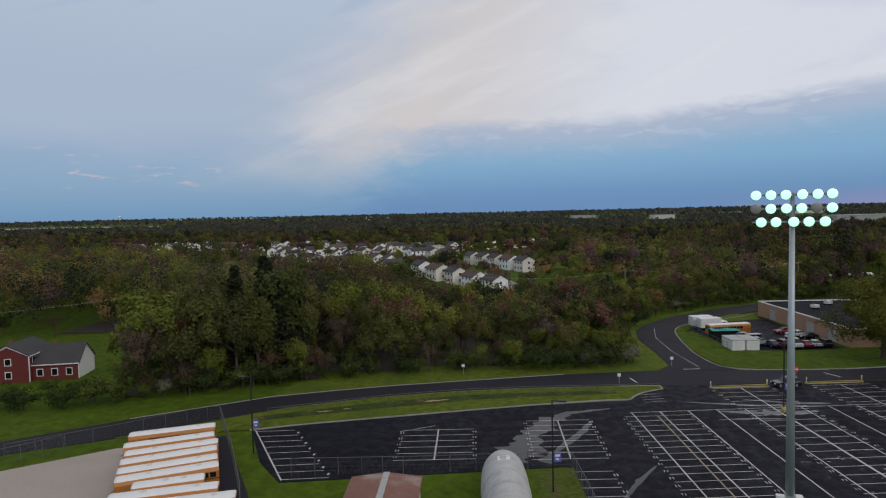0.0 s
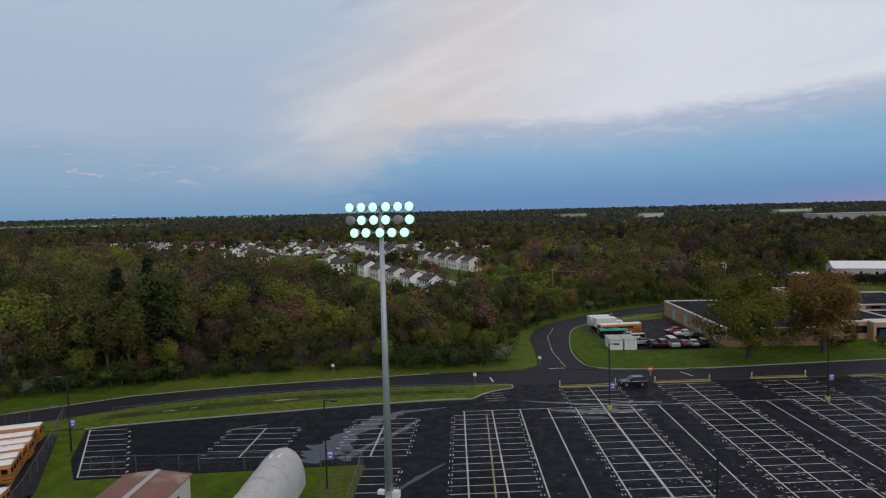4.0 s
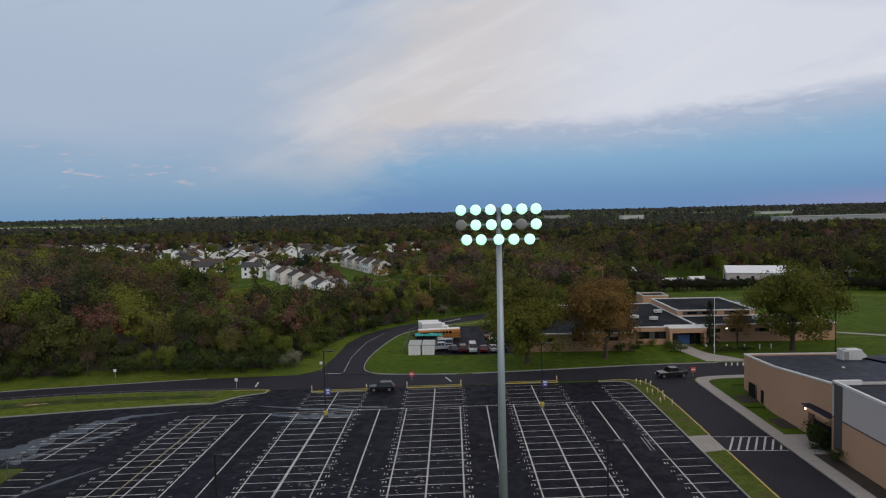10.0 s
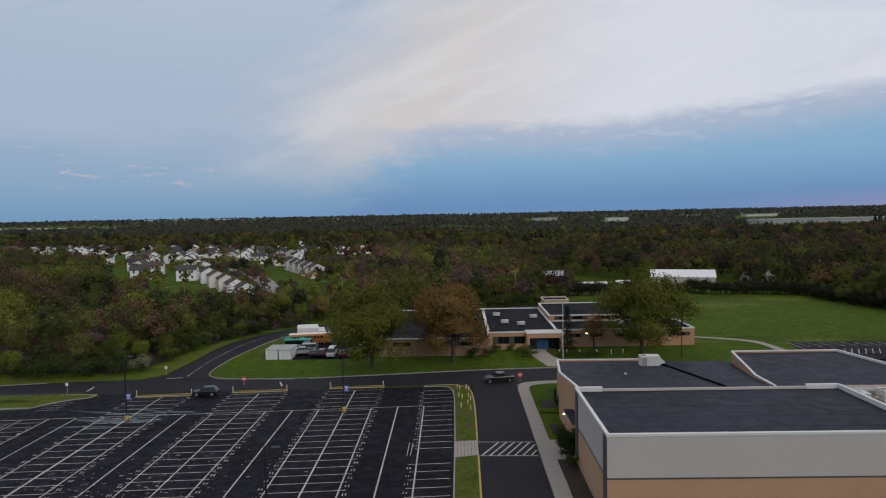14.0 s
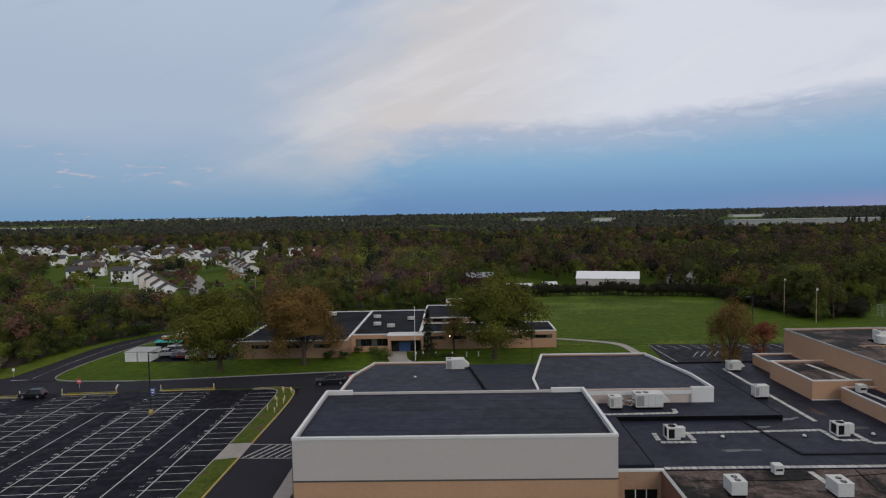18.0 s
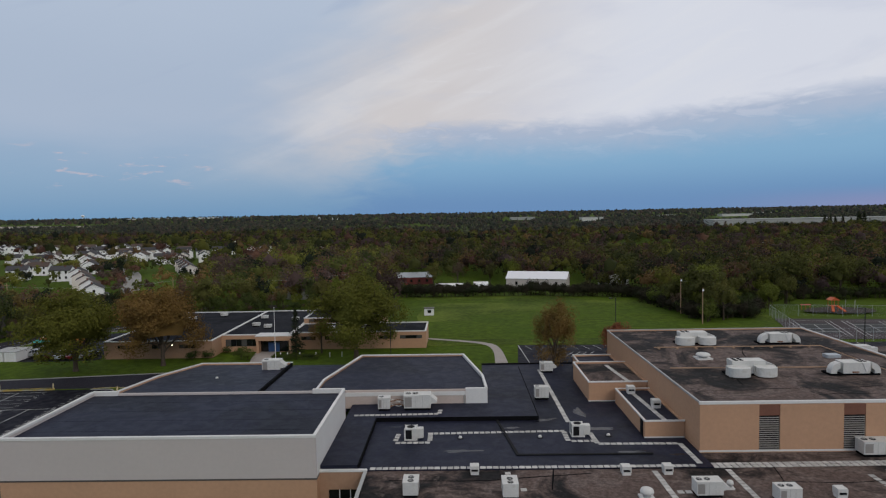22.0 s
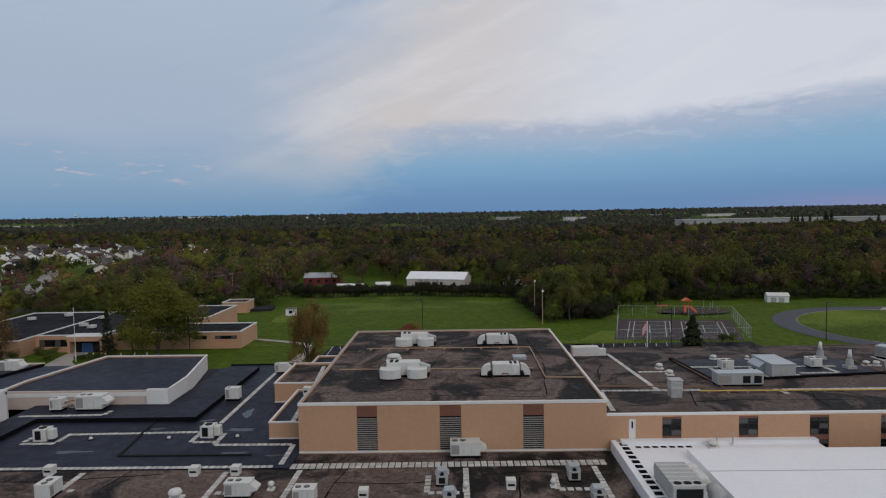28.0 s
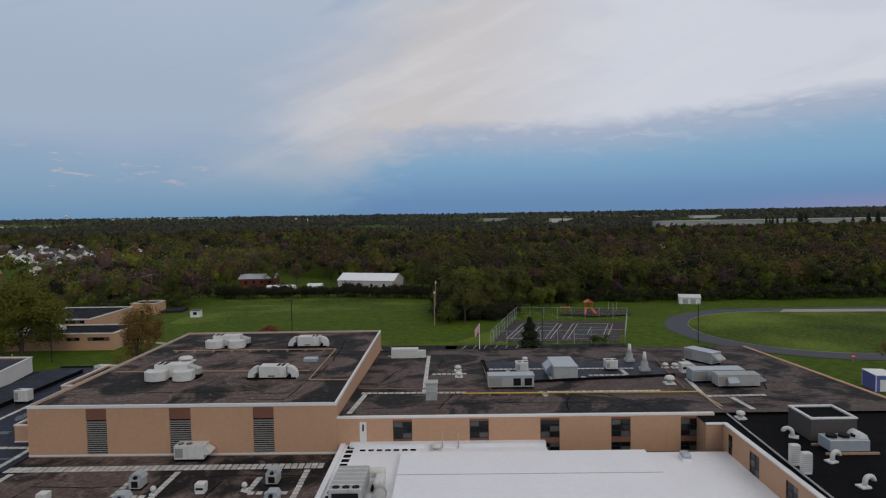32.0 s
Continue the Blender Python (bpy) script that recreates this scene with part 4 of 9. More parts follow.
for x, y in ((216.5, 58.6), (230.2, 59.4), (217.3, 54.0), (231.6, 54.2)):
    u = thing("exhaust_fan", pose(x, y, 5.3) @ Matrix.Diagonal((0.82, 0.82, 0.8, 1)), "grey galvanised fan unit on a paved pad", "fan", "fan units")
    B().box(-0.8, -0.9, 0, 0.8, 0.9, 0.2).part("kerb", "newroof", u)
    B().box(-0.75, -0.85, 0.2, 0.75, 0.85, 1.35).part("body", "hvacgrey", u, bevel=0.03)
    B().box(-0.4, -0.87, 0.35, 0.4, -0.84, 1.15).part("grille", "dark", u)
    c = B()
    c.loft([[(-0.9, y_, 1.35), (0.9, y_, 1.35), (0.55, y_, 1.9), (-0.55, y_, 1.9)] for y_ in (-0.5, 0.9)])
    c.part("hood", "zinc", u, "pale blue-grey metal hood")
    B().tube((0, -0.5, 1.5), (0, -0.75, 1.5), 0.25, 0.25, 10).part("motor", "dark", u)
for x, y, z in ((196.4, 84.2, 7.33), (197.9, 77.6, 7.33)):
    small_hood(pose(x, y, z), 1.0, "small pale exhaust box on a plant room roof")
for x, y in ((189.5, 61.3), (194.0, 61.4), (173.2, 61.8), (223.5, 57.4), (208.8, 55.5)):
    small_hood(pose(x, y, 5.3), 0.9, "small pale exhaust box on gravel roof")
for x, y in ((171.7, 72.0), (181.7, 72.0), (190.3, 72.3), (132.0, 95.0), (134.0, 82.0)):
    roof_drain(pose(x, y, R if x > 150 else mid_z(x, y) - 0.45))
for x, y, z, r, h, lab in ((190.0, 55.5, 5.3, 0.7, 1.1, "white mushroom roof vent"), (218.9, 56.9, 5.3, 0.3, 0.9, "small pale pipe vent"), (227.8, 57.6, 5.3, 0.3, 0.9, "small pale pipe vent"),
                           (208.6, 88.9, 11.1, 1.1, 0.9, "white domed gymnasium roof vent"), (199.0, 57.5, 5.3, 0.35, 0.9, "small pale pipe vent")):
    roof_vent(pose(x, y, z), r, h, lab)
drum_unit(pose(211.2, 79.0, 11.1))
drum_unit(pose(211.4, 99.0, 11.1))
arch_unit(pose(224.6, 79.2, 11.1))
arch_unit(pose(224.8, 99.0, 11.1))
u = thing("roof_hatch", pose(227.6, 88.6, 11.1), "dark low roof hatch", "hatch")
B().box(-1.0, -0.7, 0, 1.0, 0.7, 0.5).part("lid", "zinc", u, bevel=0.03)
gp = thing("gas_pipe", pose(202, 95, 11.1), "thin pale pipe run across the gymnasium roof", "pipe", "gymnasium roof pipes")
o = Vector((202, 95, 11.1))
for p, q in (((203.5, 96.0), (230.0, 95.7)), ((230.0, 95.7), (229.9, 77.2)), ((229.9, 77.2), (235.2, 76.9)), ((201.5, 82.6), (228.9, 82.0))):
    B().tube((p[0] - o.x, p[1] - o.y, 0.22), (q[0] - o.x, q[1] - o.y, 0.22), 0.09).part("pipe", "timber", gp)
for i in range(9):
    B().box(2 + i * 3.0, 0.4, 0, 2.3 + i * 3.0, 1.0, 0.2).part("block", "timber", gp)

# plant on the wing roof
W_ = lambda x, y: wing_z(x, y) - 0.02
u = rooftop_unit(pose(256.7, 80.8, W_(257, 81)), 6.2, 2.0, 1.75, "long grey rooftop unit with a zinc top", "hvacgrey", fans=0, hood=False)
B().box(-3.15, -1.05, 1.82, 3.15, 1.05, 1.9).part("top_sheet", "zinc", u, "blue-grey metal top")
for x in (0.3, 1.8):
    B().box(x, -1.03, 0.5, x + 1.0, -1.0, 1.5).part("grille", "dark", u)
u = rooftop_unit(pose(264.9, 87.4, W_(265, 87), 0, 0, 90), 6.0, 3.4, 2.0, "big grey rooftop unit with a zinc top", "hvacgrey", fans=0, hood=False)
B().box(-3.1, -1.75, 2.07, 3.1, 1.75, 2.15).part("top_sheet", "zinc", u, "blue-grey metal top")
h = B()
h.loft([[(x, 1.5, 2.1), (x, 2.6, 1.2), (x, 2.5, 0.7), (x, 1.5, 0.5)] for x in (-1.0, 2.6)])
h.part("intake_hood", "zinc", u)
for x, y in ((259.3, 90.6), (273.0, 91.4)):
    rooftop_unit(pose(x, y, W_(x, y)), 1.8, 1.8, 1.5, "boxy off-white rooftop unit in the sunken roof", fans=2, hood=False)
u = rooftop_unit(pose(288.8, 96.0, W_(289, 95), 0, 0, -60), 5.2, 2.2, 1.9, "long zinc-topped rooftop unit at the wing's end", "hvacgrey", fans=0)
B().box(-2.65, -1.15, 1.97, 2.65, 1.15, 2.05).part("top_sheet", "zinc", u)
u = rooftop_unit(pose(286.8, 79.8, W_(287, 80)), 5.6, 2.0, 1.75, "long grey rooftop unit with ribbed top", "hvacgrey", fans=0)
for i in range(9):
    B().box(-2.75 + i * 0.62, -1.0, 1.81, -2.71 + i * 0.62, 1.0, 1.87).part("rib", "zinc", u)
h = B()
h.loft([[(x, -1.0, 1.5), (x, -1.8, 0.9), (x, -1.7, 0.5), (x, -1.0, 0.45)] for x in (-1.6, -0.2)])
h.part("intake_hood", "zinc", u)
u = rooftop_unit(pose(285.4, 83.0, W_(285, 83)), 7.2, 2.2, 1.8, "pale blue-grey metal air handler", "zinc", fans=0)
B().tube((3.4, 0, 0.3), (5.0, 0, 0.3), 0.14).tube((5.0, 0, 0.3), (5.0, 0, 0.8), 0.14).part("vent_pipe", "hvac", u)
u = thing("chimney_vent", pose(246.1, 74.9, W_(246, 75)), "square grey louvered chimney vent", "vent")
B().box(-0.7, -0.7, 0, 0.7, 0.7, 2.2).part("shaft", "hvacgrey", u, bevel=0.03)
for i in range(6):
    B().box(-0.74, -0.74, 1.2 + i * 0.16, 0.74, 0.74, 1.26 + i * 0.16).part("slat", "hvac", u)
B().box(-0.85, -0.85, 2.2, 0.85, 0.85, 2.3).part("cap", "hvacgrey", u)
for x, y in ((277.6, 97.5), (277.8, 90.2)):
    u = thing("exhaust_stack", pose(x, y, W_(x, y)), "tall tapering grey exhaust stack", "vent", "exhaust stacks")
    B().box(-0.7, -0.7, 0, 0.7, 0.7, 0.5).part("base", "hvacgrey", u)
    B().tube((0, 0, 0.5), (0, 0, 1.4), 0.6, 0.5, 12).part("fan_housing", "hvacgrey", u)
    B().tube((0, 0, 1.4), (0, 0, 2.9), 0.38, 0.2, 12).part("cone", "hvac", u, smooth=True)
for x, y, r, h_ in ((249.6, 91.8, 0.55, 0.9), (249.7, 87.4, 0.55, 0.8), (278.6, 81.6, 0.7, 1.2), (281.6, 92.2, 0.5, 0.8), (283.0, 92.0, 0.5, 0.8), (260.7, 98.5, 0.5, 0.8), (266.0, 98.0, 0.3, 0.7)):
    roof_vent(pose(x, y, W_(x, y)), r, h_, "pale square-based roof vent")
small_hood(pose(283.4, 89.0, W_(283, 89)), 1.3, "white box fan on the wing roof")
u = thing("gas_pipe", pose(250, 76.6, W_(250, 77)), "yellow gas pipe on timber blocks", "pipe")
B().tube((0, 0, 0.3), (30.3, -0.5, 0.3), 0.1).tube((30.3, -0.5, 0.3), (30.7, -6.8, 0.3), 0.1).part("pipe", "yellowpipe", u)
for i in range(12):
    B().box(1 + i * 2.5, -0.25, 0, 1.2 + i * 2.5, 0.25, 0.22).part("block", "timber", u)
for p, q in (((236, 80.2), (252, 79.0)), ((253.5, 98.0), (253.9, 78.6)), ((282.0, 98.0), (279.3, 78.0))):
    u = thing("roof_pipe", pose(p[0], p[1], W_(*p)), "thin rusty pipe along the wing roof", "pipe", "wing roof pipes")
    B().tube((0, 0, 0.25), (q[0] - p[0], q[1] - p[1], 0.25 + W_(*q) - W_(*p)), 0.08).part("pipe", "rust", u)
u = thing("equipment_screen", pose(240.5, 103.5, W_(240, 103)), "long white cabinet at the wing's far edge", "cabinet")
B().box(-2.3, -0.8, 0, 2.3, 0.8, 1.6).part("body", "hvac", u, bevel=0.04)
B().box(2.3, -0.5, 0, 3.6, 0.5, 1.2).part("side_box", "hvac", u)

# plant on the east range
pent = at_base("roof_penthouse", 287.2, 59.0, 9.25, "dark stair penthouse with white edge trim", "building")
ring_walls(pent, 284.9, 59.0, 289.5, 63.2, 9.2, 11.5, "greydark", t=0.2)
B(pent).box(285.1, 59.2, 11.0, 289.3, 63.0, 11.35).part("roof", "newroof", pent)
copings(pent, 284.9, 59.0, 289.5, 63.2, 11.62, "nesw", w=0.22, h=0.16)
u = thing("rooftop_chiller", pose(286.7, 56.6, 9.25), "pale blue-grey chiller on timber skids", "air conditioner")
for y in (-1.3, 1.1):
    B().box(-2.4, y, 0, 2.6, y + 0.2, 0.2).part("skid", "timber", u, "bare timber skid")
B().box(-1.9, -1.0, 0.2, 1.9, 1.0, 1.3).part("body", "zinc", u, bevel=0.05)
for x in (-1.2, 0.0, 1.2):
    f = B()
    f.tube((x, 0, 1.3), (x, 0, 1.55), 0.5, 0.5, 14)
    f.part("fan", "dark", u)
B().tube((1.4, -0.6, 1.2), (1.4, 0.9, 1.2), 0.6, 0.6, 14).part("drum", "hvac", u, smooth=True)
for x, y in ((280.1, 53.2), (280.1, 51.3)):
    u = thing("vent_cabinet", pose(x, y, 9.25), "upright white louvered vent cabinet", "vent", "vent cabinets")
    B().box(-0.4, -0.3, 0, 0.4, 0.3, 1.9).part("body", "hvac", u, bevel=0.03)
    for i in range(9):
        B().box(-0.42, -0.34, 0.3 + i * 0.17, 0.42, -0.3, 0.36 + i * 0.17).part("slat", "hvacgrey", u)
for x, y, rz in ((283.3, 60.3, 150), (284.3, 53.9, 20), (283.8, 48.5, 10)):
    gooseneck(pose(x, y, 9.25, 0, 0, rz))
roof_vent(pose(281.1, 66.0, 9.25), 0.5, 0.9, "small white roof vent")

# plant on the white roof
u = thing("kitchen_air_handler", pose(239.1, 53.9, 6.35), "big dusty white air handler with ducts", "air conditioner")
B().box(-1.5, -2.9, 0.35, 1.5, 2.6, 1.9).part("body", "hvacgrey", u, bevel=0.06)
for i in range(6):
    B().box(-1.55, -2.8 + i * 0.9, 1.9, 1.55, -2.74 + i * 0.9, 1.97).part("rib", "hvac", u)
for x in (-0.9, 0.0, 0.9):
    f = B()
    f.tube((x, -2.3, 1.9), (x, -2.3, 1.95), 0.35, 0.35, 12)
    f.part("fan", "dark", u)
B().box(-1.2, -2.95, 0.5, 1.2, -2.88, 1.6).part("coil", "dark", u, "dark open coil face")
for x in (-1.35, 1.15):
    for y in (-2.7, 2.2):
        B().box(x, y, 0, x + 0.2, y + 0.2, 0.36).part("leg", "hvacgrey", u)
d = B()
d.box(-1.3, 2.6, 0.5, 3.0, 3.6, 1.4).box(2.1, 0.4, 0.4, 3.1, 2.6, 1.2)
d.part("duct", "hvac", u, "rounded white supply duct", bevel=0.25)
B().box(1.8, 0.6, 0.2, 3.0, 1.6, 0.42).part("duct_gap", "dark", u)
u = thing("duct_end", pose(242.0, 52.2, 6.35), "rounded grey duct end", "duct")
B().tube((0, -0.9, 0.7), (0, 0.9, 0.7), 0.65, 0.65, 12).part("drum", "hvacgrey", u, smooth=True)
B().box(-0.5, -0.8, 0, 0.5, 0.8, 0.3).part("foot", "hvacgrey", u)
u = roof_vent(pose(246.9, 65.0, 6.35), 0.6, 0.8, "low grey roof fan on white membrane")
for x in (247.6, 249.4):
    u = thing("vent_pipe", pose(x, 65.6, 6.35), "thin grey vent pipe", "pipe", "vent pipes")
    B().tube((0, 0, 0), (0, 0, 1.7), 0.07).part("pipe", "hvacgrey", u)
    B().tube((0, 0, 0), (0, 0, 0.15), 0.2).part("boot", "coping", u)
u = thing("roof_fan", pose(273.3, 61.6, 6.45), "low bluish metal roof fan on white membrane", "fan")
B().box(-0.5, -0.7, 0, 0.5, 0.7, 0.3).part("kerb", "whiteroof", u)
B().box(-0.45, -0.6, 0.3, 0.45, 0.6, 0.75).part("hood", "zinc", u, bevel=0.12)

# ---- roof walkways of concrete pavers ----
paver_mesh = {}


def walkway(p, q, z, rows=1, size=0.60, gap=0.12):
    """A line of pavers from p to q, each an object of its own on one mesh."""
    key = round(size, 2)
    if key not in paver_mesh:
        h = size / 2
        c = B()
        c.loft([[(-h, -h, 0), (h, -h, 0), (h, h, 0), (-h, h, 0)], [(-h, -h, 0.05), (h, -h, 0.05), (h, h, 0.05), (-h, h, 0.05)], [(-h + 0.02, -h + 0.02, 0.06), (h - 0.02, -h + 0.02, 0.06), (h - 0.02, h - 0.02, 0.06), (-h + 0.02, h - 0.02, 0.06)]])
        paver_mesh[key] = c.mesh("paver", "paver")
    p, q = Vector((*p, 0)), Vector((*q, 0))
    d = (q - p)
    n = max(1, int(d.length / (size + gap)))
    side = d.normalized().cross(Vector((0, 0, 1)))
    z0 = z(p.x, p.y) if callable(z) else z
    w_ob = thing("roof_walkway", pose(p.x, p.y, z0), "line of pale concrete pavers on the flat roof", "walkway", "roof walkways")
    ang = math.atan2(d.y, d.x)
    r_ = random.Random(int(p.x * 10 + p.y))
    for i in range(n):
        for j in range(rows):
            c = p + d * ((i + 0.5) / n) + side * (j * (size + gap))
            zz = z(c.x, c.y) if callable(z) else z
            ob = new("paver", paver_mesh[key])
            ob.parent = w_ob
            ob.matrix_basis = pose(c.x - p.x + r_.uniform(-0.02, 0.02), c.y - p.y + r_.uniform(-0.02, 0.02), zz - z0 + 0.004, 0, 0, math.degrees(ang) + r_.uniform(-1.5, 1.5))
    return w_ob


for p, q, rows in (((161.5, 62.9), (197.6, 62.9), 1), ((186.0, 105.5), (186.2, 77.5), 1), ((167.5, 73.7), (185.2, 74.2), 1), ((185.0, 74.0), (185.0, 70.6), 1), ((185.3, 70.6), (188.4, 70.6), 1),
                   ((188.2, 73.6), (188.4, 69.7), 1), ((188.4, 69.6), (198.0, 69.5), 1), ((198.2, 69.5), (198.3, 63.4), 1), ((163.6, 70.6), (168.0, 70.6), 1), ((163.6, 71.2), (163.8, 73.8), 1), ((167.9, 71.2), (167.9, 73.4), 1)):
    walkway(p, q, R, rows)
walkway((157.0, 79.6), (168.8, 79.9), 6.0)
walkway((168.8, 79.9), (169.0, 81.8), 6.0)
for p, q, rows in (((199.4, 63.6), (234.6, 64.0), 2), ((176.8, 62.0), (177.2, 49.0), 1), ((192.8, 62.0), (192.8, 49.0), 1), ((200.8, 62.2), (200.6, 49.0), 1), ((219.0, 62.4), (219.0, 49.0), 1), ((233.0, 62.6), (233.2, 49.0), 1),
                   ((193.4, 56.8), (195.0, 56.8), 1), ((215.0, 60.6), (215.0, 56.4), 1), ((215.0, 56.4), (218.4, 56.4), 1), ((228.4, 60.8), (228.2, 57.0), 1), ((228.2, 57.0), (232.4, 57.0), 1), ((177.4, 57.6), (178.8, 57.6), 1)):
    walkway(p, q, 5.3, rows)
walkway((196.0, 97.5), (197.0, 87.2), 8.13)
walkway((196.6, 84.8), (197.4, 72.2), 7.33)
wz = lambda x, y: wing_z(x, y) + 0.01
for p, q in (((244.6, 104.3), (245.0, 77.6)), ((237.3, 104.6), (244.4, 104.4)), ((236.6, 78.2), (250.6, 77.9)), ((245.6, 89.4), (250.9, 89.5)), ((260.4, 78.1), (260.8, 75.4)), ((261.2, 77.7), (276.1, 77.7)), ((282.0, 84.5), (280.6, 74.8)), ((280.8, 74.6), (288.4, 74.9)), ((283.6, 73.8), (283.7, 68.4)), ((286.8, 98.8), (286.2, 89.8)), ((237.3, 77.5), (236.6, 68.5))):
    walkway(p, q, wz)
for p, q in (((254.4, 92.2), (276.6, 91.7)), ((263.2, 91.2), (263.0, 84.2)), ((257.2, 91.2), (257.2, 87.0)), ((260.2, 91.2), (260.2, 87.0)), ((267.7, 86.6), (267.8, 84.8)), ((268.6, 87.1), (274.2, 87.2)), ((274.4, 90.8), (274.4, 87.2))):
    walkway(p, q, lambda x, y: wing_z(x, y) + 0.06)

def blob(cx, cy, rx, ry, seed, z, rot=0.0, n=40, rough=0.45):
    out = []
    c, s = math.cos(radians(rot)), math.sin(radians(rot))
    for i in range(n):
        t = 2 * math.pi * i / n
        k = 1 + rough * 2 * noise.noise((math.cos(t) * 1.7 + seed * 7.1, math.sin(t) * 1.7, seed * 3.3))
        x, y = rx * k * math.cos(t), ry * k * math.sin(t)
        out.append((cx + x * c - y * s, cy + x * s + y * c, z))
    return out


# ---- tar seams and standing water on the roofs ----
def tar_line(at, x, y, length, ang, top, seed):
    """A wandering black seam of roofing tar."""
    b_, rr = B(at), random.Random(seed)
    pts = [(x, y)]
    for _ in range(6):
        ang += rr.uniform(-9, 9)
        pts.append((pts[-1][0] + length / 6 * math.cos(radians(ang)), pts[-1][1] + length / 6 * math.sin(radians(ang))))
    for p, q in zip(pts, pts[1:]):
        n_ = Vector((q[1] - p[1], p[0] - q[0], 0)).normalized() * rr.uniform(0.05, 0.11)
        b_.face(*[(u, v_, top(u, v_)) for u, v_ in ((p[0] - n_.x, p[1] - n_.y), (p[0] + n_.x, p[1] + n_.y), (q[0] + n_.x, q[1] + n_.y), (q[0] - n_.x, q[1] - n_.y))])
    return b_.part("tar_seam", "newroof", at, "wandering black tar seam")


for k, (x, y, length, ang) in enumerate(((238, 70.5, 14, 2), (252, 73.2, 16, -3), (268, 70.2, 9, 4), (247, 70, 8, 80), (262.5, 69, 7, 95), (271.5, 69, 9, 100), (238.5, 84, 12, 70), (241.5, 88, 9, 20), (284, 72, 13, 5), (290, 78, 12, 70), (246.5, 94, 7, 85), (283, 101, 14, 3))):
    tar_line(wing, x, y, length, ang, lambda u, v_: wing_z(u, v_) + 0.02, k)
for k, (x, y, length, ang) in enumerate(((203, 72, 22, 3), (208, 74.5, 9, 85), (215, 70, 14, 4), (229, 70, 16, 92), (204, 86, 12, 5), (214.5, 84, 13, 88), (219, 91, 12, -4), (205, 104, 20, 2), (231, 88, 15, 95))):
    tar_line(gym, x, y, length, ang, lambda u, v_: 11.115, 40 + k)
for k, (x, y, length, ang) in enumerate(((164, 60.2, 22, 1), (181, 57.5, 11, 80), (205, 59, 13, 3), (205, 51, 12, 88), (222, 61, 10, -2), (224, 52, 8, 92), (170, 52.5, 14, 4))):
    tar_line(brown, x, y, length, ang, lambda u, v_: 5.312, 80 + k)
for k, (x, y, rx, ry, rot) in enumerate(((183.4, 78.6, 1.6, 0.4, 20), (189.8, 75.0, 1.7, 0.6, -5), (191.6, 66.9, 1.9, 0.35, 4), (172, 67.8, 2.6, 0.4, 3), (178.5, 75.6, 0.9, 0.3, 0), (188.4, 81.5, 0.7, 1.6, 12), (196.8, 66.2, 1.0, 0.3, 0), (163.2, 76.4, 0.8, 0.25, 8))):
    B(link).face(*blob(x, y, rx, ry, 20 + k, 5.456, rot)).part("puddle", "wet", link, "shallow rain water on the black roof")

# ---- markings on the parking lot ----
def paint_line(b_, p, q, w_, z=0.008):
    p, q = Vector((*p, 0)), Vector((*q, 0))
    n_ = (q - p).normalized().cross(Vector((0, 0, 1))) * (w_ / 2)
    b_.face((p.x - n_.x, p.y - n_.y, z), (p.x + n_.x, p.y + n_.y, z), (q.x + n_.x, q.y + n_.y, z), (q.x - n_.x, q.y - n_.y, z))


def marking(b_, label):
    return tagged(b_.part("parking_markings", "paint", parking_lot), label)


PITCH, STOP = 2.442, 42.0
LEAN = -0.0165   # how far the bays lean west, metre by metre northwards
r0 = random.Random(11)


def bay(cx, half, top, bottom, sides=(-1, 1), centre=True, numbers=True, pitch=PITCH, lean=LEAN, spine="paint"):
    """A double row of stalls: lines across, a spine, and a worn stall number at each mouth. cx holds at y = 100."""
    b_ = B()
    n = int((top - bottom) / pitch + 0.01)

    def mid_x(y):
        return cx + lean * (y - 100)

    for k in range(n + 1):
        y = top - k * pitch
        c_ = mid_x(y)
        x0 = c_ - half if -1 in sides else c_
        x1 = c_ + half if 1 in sides else c_
        x0 += r0.uniform(-0.15, 0.15)
        x1 += r0.uniform(-0.15, 0.15)
        paint_line(b_, (x0, y + shear(x0)), (x1, y + shear(x1)), 0.13)
    marking(b_, "worn white stall lines")
    if centre:
        low_ = top - n * pitch
        line_ = B()
        paint_line(line_, (mid_x(top), top + shear(cx)), (mid_x(low_), low_ + shear(cx)), 0.22, 0.011)
        tagged(line_.part("parking_markings", spine, parking_lot), "worn line down the middle of the stalls")
    if numbers:
        b_ = B()
        for k in range(n):
            for s in sides:
                y = top - (k + 0.5) * pitch
                x = mid_x(y) + s * (half + 0.05)
                w_, h_ = r0.uniform(0.16, 0.3), r0.uniform(0.22, 0.34)
                for dx_ in (-0.24, 0.14):
                    b_.face(*[(x + dx_ + i * w_ * 0.6, y + shear(x) + j * h_, 0.008) for i, j in ((0, -1), (1, -1), (1, 1), (0, 1))])
        marking(b_, "worn white stall numbers as small bars")


